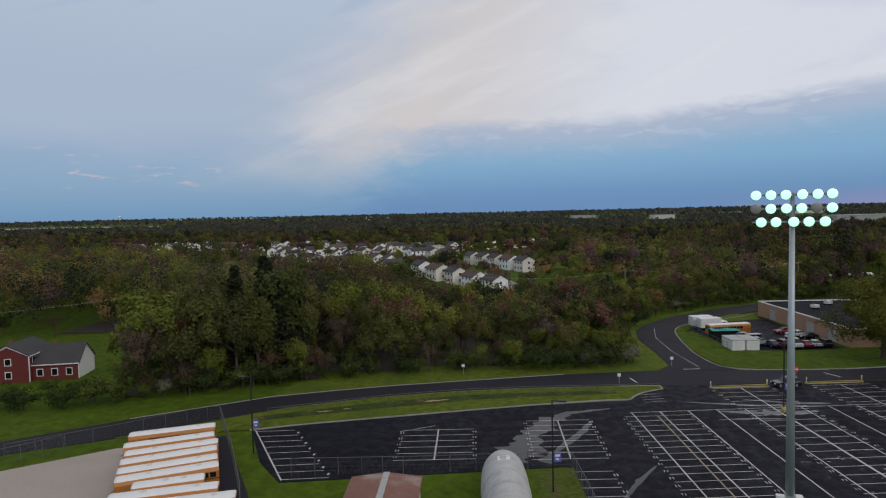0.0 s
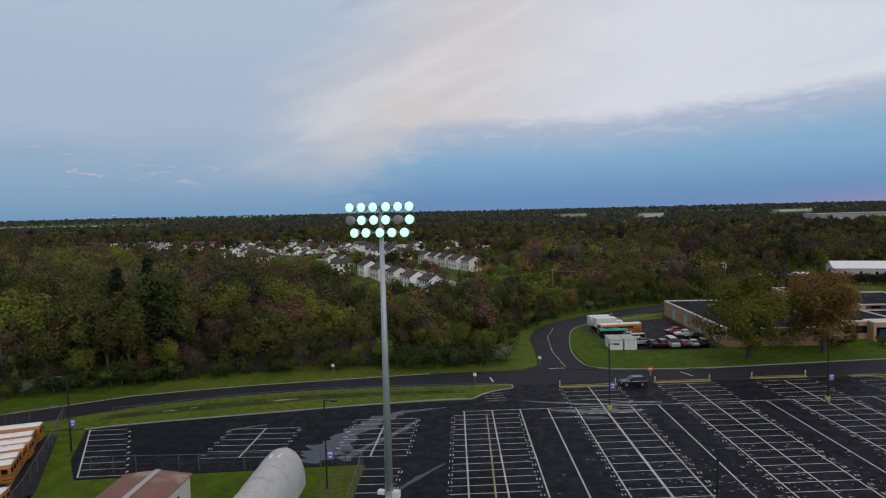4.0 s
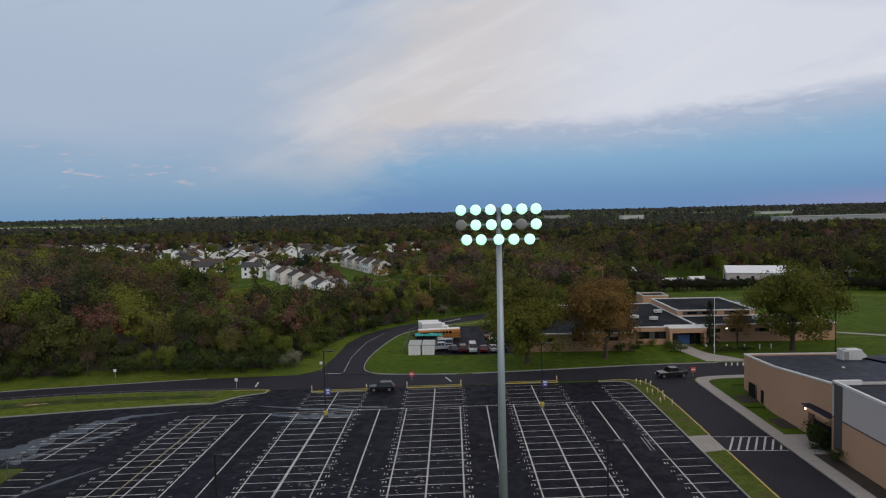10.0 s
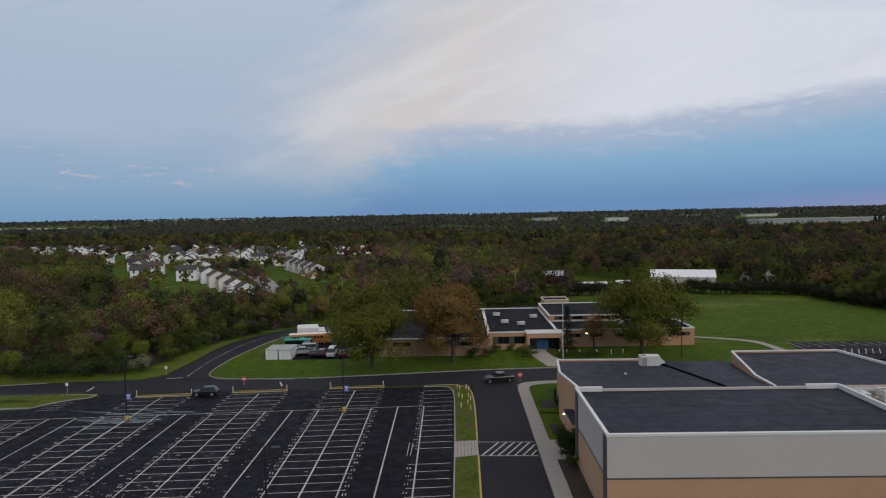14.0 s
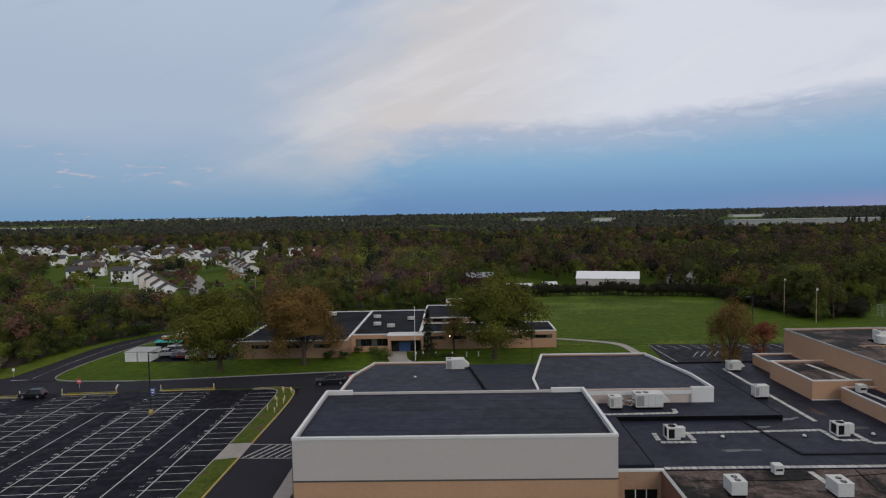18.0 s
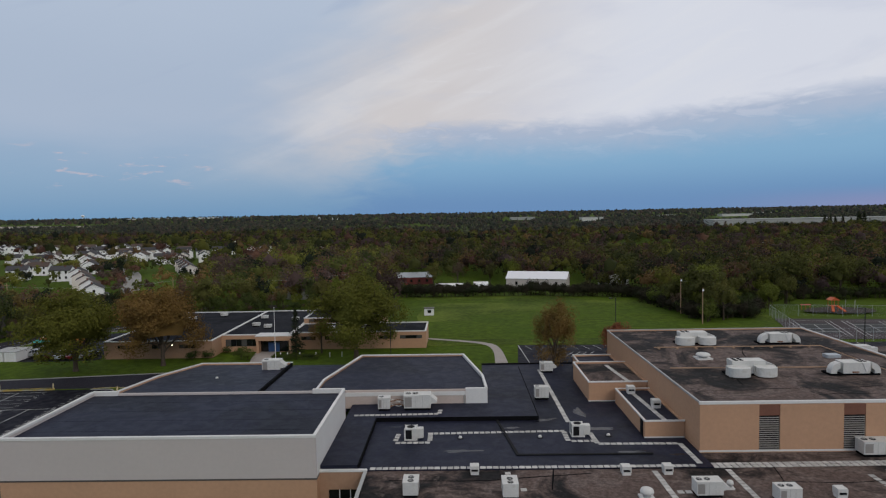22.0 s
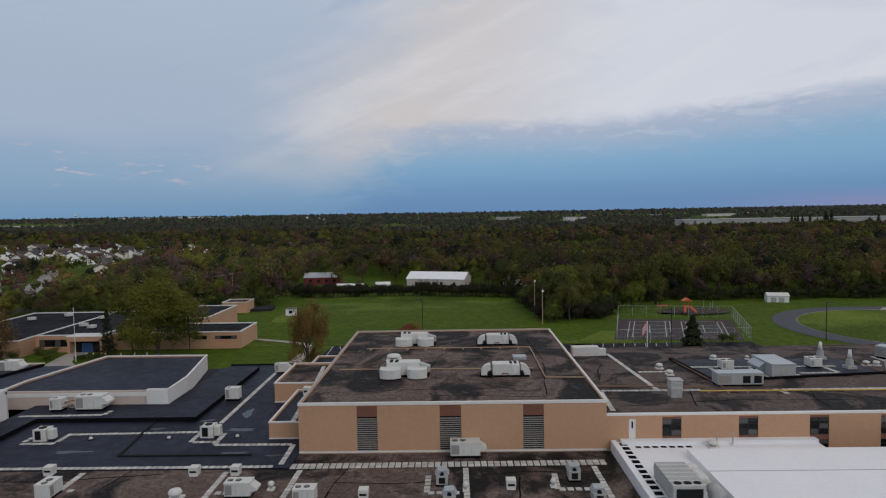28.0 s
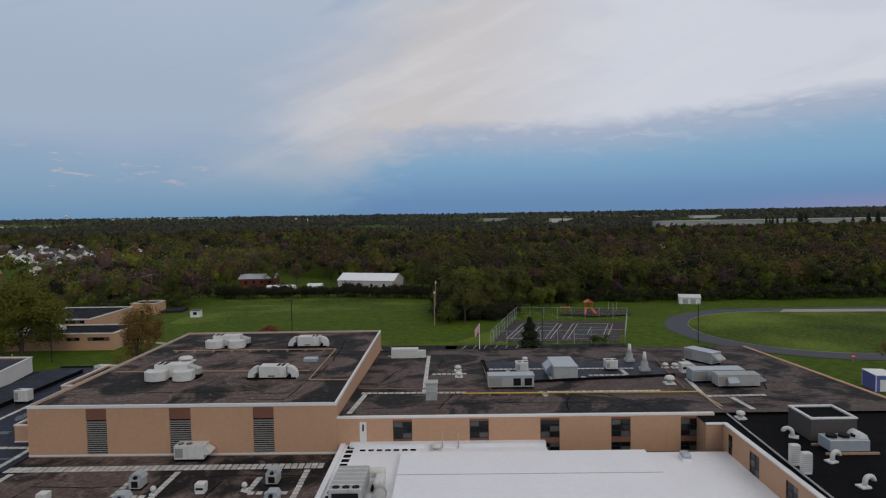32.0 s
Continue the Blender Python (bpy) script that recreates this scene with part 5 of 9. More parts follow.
for cx in (85.35, 67.05, 48.9):
    bay(cx, 5.3, 112.23, STOP)
bay(29.5, 5.3, 99.12, STOP, pitch=2.143, lean=0.0, spine="oldyellow")
bay(13.7, 5.0, 98.36, 82.6, pitch=2.15, lean=0.03)
bay(12.7, 5.0, 79.2, STOP, sides=(1,), pitch=2.28, lean=0.0)
bay(-4.6, 5.3, 95.34, 83.9, pitch=2.27, lean=0.01)
bay(104.0, 5.5, 110.3, 80.2, sides=(-1,), centre=False)
bay(103.6, 5.5, 75.4, STOP, sides=(-1,), centre=False)
b = B()
for k in range(-1, 17):
    x = 99.05 - 4.572 * k
    if 24 < x < 99.5:
        paint_line(b, (x, 101.0 + shear(x)), (x + 0.95, STOP), 0.2, 0.014)
paint_line(b, (25.6, 101.0 + shear(25.6)), (98.9, 101.0 + shear(98.9)), 0.16, 0.014)
marking(b, "faded marching-band yard lines over the stalls")
b = B()
for k in range(9):
    t = k / 8
    p = (-32.4 + 9.0 * t, 91.6 - 17.2 * t)
    paint_line(b, p, (p[0] + 5.8, p[1] + 0.5), 0.13)
paint_line(b, (-32.6, 92.0), (-23.4, 74.2), 0.2, 0.011)
for k in range(8):
    t = (k + 0.5) / 8
    x, y = -32.4 + 9.0 * t + 5.9, 91.6 - 17.2 * t + 0.5
    b.face((x, y - 0.3, 0.008), (x + 0.3, y - 0.3, 0.008), (x + 0.3, y + 0.3, 0.008), (x, y + 0.3, 0.008))
paint_line(b, (-10.4, 90.9), (-5.1, 93.4), 0.13)
for x in (98.2, 98.7):
    paint_line(b, (x - 0.3, 81.2), (x - 0.3, 86.2), 0.1)
for k in range(4):
    paint_line(b, (29.5, 107.9 - k * 0.0 - k * 1.4), (33.2, 108.5 - k * 1.4), 0.12)
marking(b, "white lines of the western stalls")


def wet_run(line, widths, seed):
    """A trickle of water that follows the fall of the asphalt, ragged at both edges."""
    left_, right_ = [], []
    n = len(line) - 1
    for i in range(n * 12 + 1):
        k, t = min(i // 12, n - 1), (i - 12 * min(i // 12, n - 1)) / 12
        p, q = Vector(line[k]), Vector(line[k + 1])
        c = p.lerp(q, t)
        side_ = Vector((-(q - p).y, (q - p).x)).normalized()
        half_ = 0.5 * (widths[k] * (1 - t) + widths[k + 1] * t)
        a_ = half_ * (1 + 1.1 * noise.noise((i * 0.45, seed * 3.7, 0.2))) + 0.03
        b_ = half_ * (1 + 1.1 * noise.noise((i * 0.45, seed * 3.7, 5.2))) + 0.03
        left_.append(tuple(c + side_ * a_))
        right_.append(tuple(c - side_ * b_))
    return B().strip(right_, left_, 0.005).part("wet_patch", "wet", parking_lot, "shallow wet streak reflecting the sky")


for i, (line, widths) in enumerate((([(5.0, 78.2), (6.6, 83), (9.2, 89), (12.2, 95), (16, 98.6), (23, 100.6)], (3.0, 5.6, 3.0, 3.2, 1.2, 0.3)), ([(9.5, 79), (12.5, 84), (17, 91), (19, 95)], (1.6, 0.8, 1.0, 0.2)),
                                    ([(39.5, 98.6), (44, 97.8), (49, 97.4), (55, 98.2)], (0.2, 1.6, 2.6, 0.3)), ([(36, 103.6), (46, 101.4), (57, 100.6)], (0.2, 0.8, 0.3)), ([(46, 104.8), (52, 102.6), (59, 101.8)], (0.2, 0.5, 0.9)),
                                    ([(17, 68), (20, 73), (23.5, 77.6)], (0.9, 0.8, 0.2)), ([(38, 94.5), (44, 95.0), (50, 94.4)], (0.2, 0.7, 0.2)))):
    wet_run(line, widths, i)
rs = random.Random(8)
b = B()
for i in range(210):
    x, y = rs.gauss(63, 11), rs.triangular(62, 86, 69)
    b.face(*blob(x, y, rs.uniform(0.08, 0.38), rs.uniform(0.03, 0.07), i, 0.016, rs.uniform(-12, 12), 8, 0.3))
tagged(b.part("water_spots", "paint", parking_lot, "scattered small pale spots on the asphalt"), kind="stuff")

# ---- kerbs, verges, islands ----
def kerb_run(pts, mat="kerb", w_=0.2, h_=0.15, z=0.0, closed=False):
    b_ = B()
    n = len(pts)
    for i in range(n if closed else n - 1):
        p, q = Vector((*pts[i], 0)), Vector((*pts[(i + 1) % n], 0))
        d = (q - p).normalized()
        s_ = d.cross(Vector((0, 0, 1))) * (w_ / 2)
        p, q = p - d * 0.03, q + d * 0.03
        b_.prism([(p.x + s_.x, p.y + s_.y), (q.x + s_.x, q.y + s_.y), (q.x - s_.x, q.y - s_.y), (p.x - s_.x, p.y - s_.y)], z - 0.2, z + h_)
    return structure(b_, "kerb", mat, "raised kerb stones", "kerb")


def smooth_line(pts, n=4):
    """Rounded corners by cutting them (Chaikin)."""
    for _ in range(n):
        out = [pts[0]]
        for p, q in zip(pts, pts[1:]):
            out += [(p[0] * 0.75 + q[0] * 0.25, p[1] * 0.75 + q[1] * 0.25), (p[0] * 0.25 + q[0] * 0.75, p[1] * 0.25 + q[1] * 0.75)]
        pts = out + [pts[-1]]
    return pts


lot_edge = smooth_line([(-33.6, 92.2), (-26, 94.6), (10, 102.8), (24, 105.2), (27.6, 105.0), (28.6, 107.2), (31.0, 109.4), (34.6, 111.2)], 2)
verge = lot_edge + [(34.8, 113.2)] + list(reversed(south[3:9]))
b = B().prism(verge, -0.3, 0.1)
structure(b, "verge", "lawn", "mown grass verge between road and lot", "grass")
kerb_run(lot_edge)
kerb_run([(34.8, 111.2), (34.9, 113.3)], "yellow")
kerb_run([(28.0, 113.2), (34.9, 113.2)], "yellow")
M["marsh"] = material("rank_ditch_grass", (0.040, 0.055, 0.014), 0.95, vary=0.9, scales=(0.25, 2.0), other=(0.085, 0.066, 0.034), other_at=(0.55, 0.68), bump=0.8, bump_scale=5, spec=0.1)
ditch = [(-34, 98.6), (-14, 105.6), (0, 108.8), (12, 109.9), (26, 110.4), (26, 108.6), (12, 107.4), (0, 105.9), (-14, 102.2), (-34, 96.2)]
structure(B().prism(ditch[::-1], -0.1, 0.13), "ditch", "marsh", "rough weedy strip in the verge", "grass")
for k, (x, y, rx, ry) in enumerate(((-24, 100.6, 0.9, 0.3), (-20.5, 101.9, 0.6, 0.2), (-6.5, 105.6, 1.3, 0.45), (-4.2, 106.2, 0.7, 0.25))):
    structure(B().face(*blob(x, y, rx, ry, 60 + k, 0.136, 14)), "rubble_patch", "timber", "scatter of pale rubble in the ditch", "rubble")
kerb_run([p for p in north[3:9]], "kerb", 0.2, 0.1)
kerb_run([p for p in south[4:9]], "kerb", 0.15, 0.1)
# lawns beyond the road
lawn_n = [(-35.7, 109.8), (-25, 113.2), (-13.9, 116.1), (10, 120.8), (19, 122.5), (38, 124.4), (41.3, 128), (42.1, 140), (42.4, 155), (44.8, 166), (41, 164), (37, 150), (35.5, 138), (31, 130), (20, 127.6), (8, 129.4), (-3, 131), (-18, 130.6), (-34, 118.5)]
structure(B().prism(lawn_n, -0.3, 0.05), "lawn_north", "lawn", "mown grass strip along the wood's edge", "grass")
lawn_s = smooth_line([(54.8, 124.2), (51.6, 127.0), (50.7, 140), (52.4, 153), (55.0, 164), (60, 163), (60, 140.0), (84, 140.0), (86, 143), (126.4, 150)], 1)
lawn_s += [(126.0, 131.2), (126.5, 129.6), (112, 128.5), (92, 125.8), (72, 123.1)]
structure(B().prism(lawn_s[::-1], -0.3, 0.1), "lawn_school", "grass", "shaded mown lawn before the low school", "grass")
kerb_run(smooth_line([(126.5, 129.4), (112, 128.4), (92, 125.7), (72, 123.0), (57, 123.4), (51.6, 125.6), (50.4, 131), (50.4, 140), (52.2, 153), (54.6, 165), (58.2, 171.3), (66.7, 178.0), (72, 182.5)], 2))
kerb_run(smooth_line([(71.5, 190), (64, 181.0), (69, 178.0), (80, 184.0), (86, 189)], 2))
structure(B().prism([(72, 176), (84, 180), (86, 189), (80, 189), (68, 180)], -0.3, 0.1), "lawn_corner", "lawn", "small grass corner by the lane", "grass")
structure(B().prism([(60, 140.3), (84.5, 140.3), (85.4, 186), (72, 176), (67, 175), (58, 165)], -0.3, 0.03), "yard", "asphalt", "asphalt service yard beside the low school", "yard")


def kerb_island(cx, cy, half, group):
    isl = thing("kerb_island", pose(cx, cy, 0), "narrow grass island with a yellow-painted kerb", "traffic island", group)
    ring = [(half * 0.0 + s * (half - 0.55) + 0.55 * math.cos(t), 0.55 * math.sin(t) + (s * (half - 0.55)) * 0.07) for s, t0 in ((1, -math.pi / 2), (-1, math.pi / 2)) for t in [t0 + math.pi * i / 6 for i in range(7)]]
    b_ = B()
    n = len(ring)
    inner = [(x * 0.975, y * 0.62) for x, y in ring]
    for z0, z1, ra, rb in ((-0.1, 0.15, ring, ring), (0.15, 0.15, ring, inner)):
        for i in range(n):
            j = (i + 1) % n
            b_.face((*ra[i], z0), (*ra[j], z0), (*rb[j], z1), (*rb[i], z1))
    b_.part("kerb", "yellow", isl, "worn yellow kerb")
    B().face(*[(x, y, 0.13) for x, y in inner]).part("grass", "weeds", isl)
    for s in (-1, 1):
        bo = B().tube((s * (half - 0.25), s * half * 0.07, 0.1), (s * (half - 0.25), s * half * 0.07, 1.15), 0.1, 0.1, 10).part("bollard", "bollard", isl, "cream steel bollard", smooth=True)
    return isl


M["bollard"] = material("cream_yellow_bollard", (0.52, 0.42, 0.24), 0.6, vary=0.3)
for cx, cy in ((48.7, 112.2), (66.6, 114.1), (85.2, 116.0)):
    kerb_island(cx, cy, 5.4, "kerb islands")
# long green island beside the drive
left = smooth_line([(98.4, 115.6), (103.0, 115.9), (104.3, 112.5), (104.5, 100), (104.6, 86.2)], 2)
right = smooth_line([(98.4, 116.2), (104.0, 117.0), (107.2, 114.8), (107.9, 108.0), (108.0, 98), (107.9, 86.6)], 2)
structure(B().prism(left + right[::-1], -0.3, 0.14), "island_lawn", "weeds", "tufty grass island beside the drive", "grass")
structure(B().prism([(104.6, 80.0), (104.5, 40), (107.6, 40), (107.9, 80.8)], -0.3, 0.14), "island_lawn", "weeds", "tufty grass island beside the drive", "grass")
kerb_run(left, "kerb")
kerb_run(right, "yellow", 0.25)
kerb_run([(104.6, 80.0), (104.5, 40)], "kerb")
kerb_run([(107.9, 80.8), (107.6, 40)], "yellow", 0.25)
cross = thing("island_crossing", pose(106.2, 83.3, 0), "concrete ramp crossing the grass island", "ramp")
for i in range(7):
    x = -1.7 + i * 0.5
    B().box(x, -3.1 + 0.08 * i, -0.2, x + 0.46, 2.9 + 0.08 * i, 0.1 + 0.02 * math.sin(i)).part("slab", "walkway", cross)
for i in range(4):
    B().tube((-0.9 + i * 0.5, -2.6, 0.11), (-0.6 + i * 0.5, 2.6, 0.11), 0.03, 0.03, 6).part("groove", "kerb", cross)
b = B()
for x, y in ((104.9, 113.6), (105.4, 112.6), (106.6, 113.2), (107.1, 112.0), (105.2, 107.6), (105.8, 106.6), (107.0, 107.4), (107.3, 105.6), (105.6, 101.6), (107.2, 100.4), (106.8, 103.2)):
    po = thing("bollard", pose(x, y, 0.14), "short yellow steel bollard in the grass island", "bollard", "yellow bollards")
    B().tube((0, 0, -0.1), (0, 0, 0.95), 0.11, 0.11, 10).part("post", "bollard", po, smooth=True)
    B().tube((0, 0, 0.95), (0, 0, 1.0), 0.11, 0.05, 10).part("cap", "bollard", po)
# drive
structure(B().prism([(107.95, 40), (116.4, 40), (116.4, 117.4), (107.95, 117.2)], -0.3, 0.016), "drive", "road", "dark asphalt drive along the hall", "road")
b = B()
paint_line(b, (107.9, 86.0), (116.3, 85.8), 0.18, 0.026)
paint_line(b, (107.9, 80.8), (116.2, 80.6), 0.18, 0.026)
for i in range(7):
    x = 108.4 + i * 1.15
    paint_line(b, (x, 80.9), (min(x + 2.6, 116.2), 85.8 if x + 2.6 < 116.3 else 80.9 + 4.9 * (116.2 - x) / 2.6), 0.26, 0.026)
tagged(b.part("crosswalk", "paint", None, "white hatched pedestrian crossing"), category="crossing", kind="structure")
# sidewalks of slabs
side = thing("sidewalk", pose(117.4, 90, 0), "pale concrete sidewalk along the hall", "sidewalk")
sw_mesh = B().box(-1.05, -0.98, -0.2, 1.05, 0.98, 0.14).mesh("slab", "walkway")
for i in range(38):
    ob = new("slab", sw_mesh)
    ob.parent = side
    ob.matrix_basis = pose(0.1 + 0.02 * math.sin(i), 22 - 2.0 * i, 0)
curve = smooth_line([(116.5, 112.5), (116.8, 117.2), (121, 118.6), (130, 119.2)], 2)
inner = smooth_line([(118.6, 112.5), (118.8, 115.2), (121.6, 116.6), (130, 117.2)], 2)
structure(B().prism(curve[::-1] + inner, -0.2, 0.13), "sidewalk_corner", "walkway", "curved concrete sidewalk corner", "sidewalk")
for y0, y1 in ((99.0, 112.3), (86.6, 98.0)):
    structure(B().box(118.6, y0, -0.2, 122.1, y1, 0.12), "lawn_hall", "grass", "strip of lawn under the wall", "grass")
    structure(B().box(119.4, y0 + 2.2, 0.12, 121.9, y0 + 6.5, 0.16), "mulch_bed", "soil", "dark mulch bed under the wall", "bed")
structure(B().box(118.6, 40, -0.2, 120.95, 79.0, 0.1), "mulch_strip", "soil", "dark bed along the hall wall", "bed")
structure(B().box(118.55, 79.2, -0.2, 122.1, 86.4, 0.11), "porch_floor", "walkway", "concrete porch floor", "sidewalk")
structure(B().box(118.6, 112.3, -0.2, 141, 116.9, 0.09), "lawn_corner_hall", "grass", "lawn by the classroom block corner", "grass")
structure(B().box(128, 107.4, -0.3, 176, 129.3, 0.02), "rear_drive", "road", "asphalt drive behind the classroom block", "road")
# walk to the low school
walk_poly = smooth_line([(121.4, 151), (121.8, 143), (123.6, 135), (124.6, 130.2)], 2) + smooth_line([(134, 130.4), (131, 134), (127.4, 138), (126.4, 144), (126.2, 151)], 2)
structure(B().prism(walk_poly, -0.2, 0.13), "entrance_walk", "walkway", "pale concrete walk to the school entrance", "sidewalk")
b = B()
for i in range(6):
    paint_line(b, (127.0 + i * 1.2, 126.4), (128.2 + i * 1.2, 129.0), 0.3, 0.03)
tagged(b.part("crosswalk", "paint", None, "white striped crossing before the entrance"), category="crossing", kind="structure")
b = B()
paint_line(b, (43.2, 124.9), (46.6, 125.2), 0.3, 0.03)
paint_line(b, (46.9, 126.2), (46.2, 140), 0.12, 0.03)
paint_line(b, (46.2, 140), (47.2, 156), 0.12, 0.03)
paint_line(b, (47.2, 156), (50.5, 168.5), 0.12, 0.03)
paint_line(b, (68.6, 120.8), (69.9, 117.6), 0.35, 0.03)
paint_line(b, (31.0, 119.0), (31.5, 115.6), 0.35, 0.03)
tagged(b.part("road_markings", "paint", None, "white stop bars and lane lines"), category="road marking", kind="structure")

# ---- lamp posts, floodlights, signs ----
def floodlight_mast(m, label):
    """A tapering steel mast with three cross-arms of lit floodlights facing the field."""
    f = thing("floodlight_mast", m, label, "floodlight", "floodlight masts")
    B().tube((0, 0, -0.8), (0, 0, 13.2), 0.36, 0.29, 20).part("pole", "pole", f, smooth=True)
    B().tube((0, 0, 13.2), (0, 0, 31.9), 0.28, 0.15, 20).part("pole", "pole", f, smooth=True)
    B().tube((0, 0, 13.05), (0, 0, 13.3), 0.34, 0.34, 20).part("collar", "pole", f)
    B().box(0.3, -0.25, 12.8, 0.75, 0.25, 13.3).part("ballast_box", "white", f, "pale junction box")
    B().box(-0.8, -0.2, 13.0, -0.3, 0.2, 13.25).part("ballast_box", "white", f)
    for row, (z, xs) in enumerate(((32.95, (-2.16, -1.3, -0.44, 0.5, 1.36, 2.16)), (32.08, (-2.16, -1.3, -0.4, 0.46, 1.32, 2.16)), (31.22, (-1.85, -1.0, 0.02, 0.88, 1.78)))):
        B().box(-2.3, -0.06, z - 0.06, 2.3, 0.06, z + 0.06).part("cross_arm", "pole", f)
        for i, x in enumerate(xs):
            dead = row == 1 and i in (0, 4)
            lamp = thing_part("floodlight", f)
            hb = B()
            hb.loft([[(x + r_ * math.cos(t), y, z + r_ * math.sin(t)) for t in [2 * math.pi * k / 16 for k in range(16)]] for r_, y in ((0.13, 0.28), (0.26, 0.1), (0.325, -0.32))])
            hb.part("housing", "hvacgrey", lamp, smooth=True)
            hb = B()
            hb.loft([[(x + r_ * math.cos(t), y, z + r_ * math.sin(t)) for t in [2 * math.pi * k / 16 for k in range(16)]] for r_, y in ((0.31, -0.325), (0.235, -0.36), (0.08, -0.38))])
            hb.part("lens", "louver" if dead else "lampglow", lamp, "unlit lens" if dead else "lit greenish-white lens")
    B().tube((0, 0, 31.9), (0, 0, 33.1), 0.14, 0.10, 12).part("pole_top", "pole", f)
    return f


def thing_part(name, parent):
    """A plain joint mesh that carries a part's own pieces."""
    ob = B().box(-0.02, -0.02, 31.5, 0.02, 0.02, 31.55).part(name, "pole", parent)
    return ob


floodlight_mast(pose(20.9, 40.5, 0.16, 0, 0, -15), "tall steel mast with rows of lit greenish floodlights")
floodlight_mast(pose(74.6, 33.0, 0.42, 0, 0, -8), "tall steel mast with rows of lit greenish floodlights")


def lot_lamp(m, h, arms, label, base=True, sign=False):
    p = thing("street_lamp", m, label, "street lamp", "lot lamps")
    if base:
        B().tube((0, 0, 0), (0, 0, 0.9), 0.38, 0.34, 14).part("base", "yellow", p, "yellow-painted concrete base", smooth=True)
    B().box(-0.08, -0.08, 0.0, 0.08, 0.08, h).part("pole", "black", p)
    for s in arms:
        B().box(min(0, s * 1.5), -0.05, h - 0.12, max(0, s * 1.5), 0.05, h - 0.02).part("arm", "black", p)
        hd = B().box(min(s * 0.7, s * 1.6), -0.28, h - 0.2, max(s * 0.7, s * 1.6), 0.28, h).part("head", "black", p, bevel=0.05)
        B().box(min(s * 0.8, s * 1.5), -0.2, h - 0.215, max(s * 0.8, s * 1.5), 0.2, h - 0.2).part("lens", "hvac", hd)
    if sign:
        sg = B().box(0.1, -0.12, 3.6, 0.95, -0.08, 4.7).part("sign", "blue", p, "blue lot sign with a white emblem")
        B().box(0.25, -0.13, 4.25, 0.8, -0.12, 4.5).part("emblem", "white", sg)
        B().box(0.35, -0.13, 3.85, 0.7, -0.12, 4.05).part("bar", "white", sg)
    return p


for x, y, h, arms, base, sign, lab in ((49.3, 97.6, 11.0, (1,), True, True, "black lamp post on a yellow base in the lot"), (85.5, 100.7, 11.0, (1,), True, True, "black lamp post on a yellow base in the lot"),
                                       (86.1, 56.0, 11.0, (1,), True, True, "black lamp post among the stalls"), (48.7, 53.6, 11.0, (1,), True, False, "black lamp post among the stalls"),
                                       (9.5, 70.4, 10.8, (1,), False, True, "black lamp post in the weedy corner"), (-29.9, 83.1, 10.8, (-1,), False, True, "black lamp post on the grass bank"),
                                       (156.0, 137.5, 10.6, (1,), False, False, "black lamp post by the low school"), 
                                       (209.9, 145.4, 12.6, (-1,), False, False, "dark lamp post by the rear lot"), (309.0, 149.0, 9.8, (1,), False, False, "dark lamp post beside the running track"), (270.5, 147.0, 9.0, (-1,), False, False, "dark lamp post by the courts")):
    lot_lamp(pose(x, y, 0), h, arms, lab, base, sign)


def small_sign(m, mat, w_, h_, top, label, bar=None):
    s_ = thing("road_sign", m, label, "sign", "road signs")
    B().box(-0.03, -0.03, 0, 0.03, 0.03, top).part("post", "hvacgrey", s_)
    pl = B().box(-w_ / 2, -0.05, top - h_, w_ / 2, -0.03, top).part("plate", mat, s_)
    if bar:
        B().box(-w_ * 0.38, -0.06, top - h_ * 0.62, w_ * 0.38, -0.05, top - h_ * 0.38).part("bar", bar, pl)
    return s_


for x, y in ((62.0, 118.4), (117.4, 118.6), (333.0, 127.5)):
    small_sign(pose(x, y, 0), "red", 0.95, 0.95, 1.9, "red no-entry sign with a white bar", "white")
for x, y, lab in ((41.8, 127.6, "white round-topped road sign at the lane"), (28.0, 115.0, "small white sign on the verge"), (-1.0, 123.8, "thin white marker post at the roadside")):
    small_sign(pose(x, y, 0), "white", 0.6, 0.6, 2.0, lab)

# ---- fences ----
M["fencegrey"] = material("dull_galvanised_wire", (0.13, 0.13, 0.125), 0.55, metal=0.3, vary=0.2)


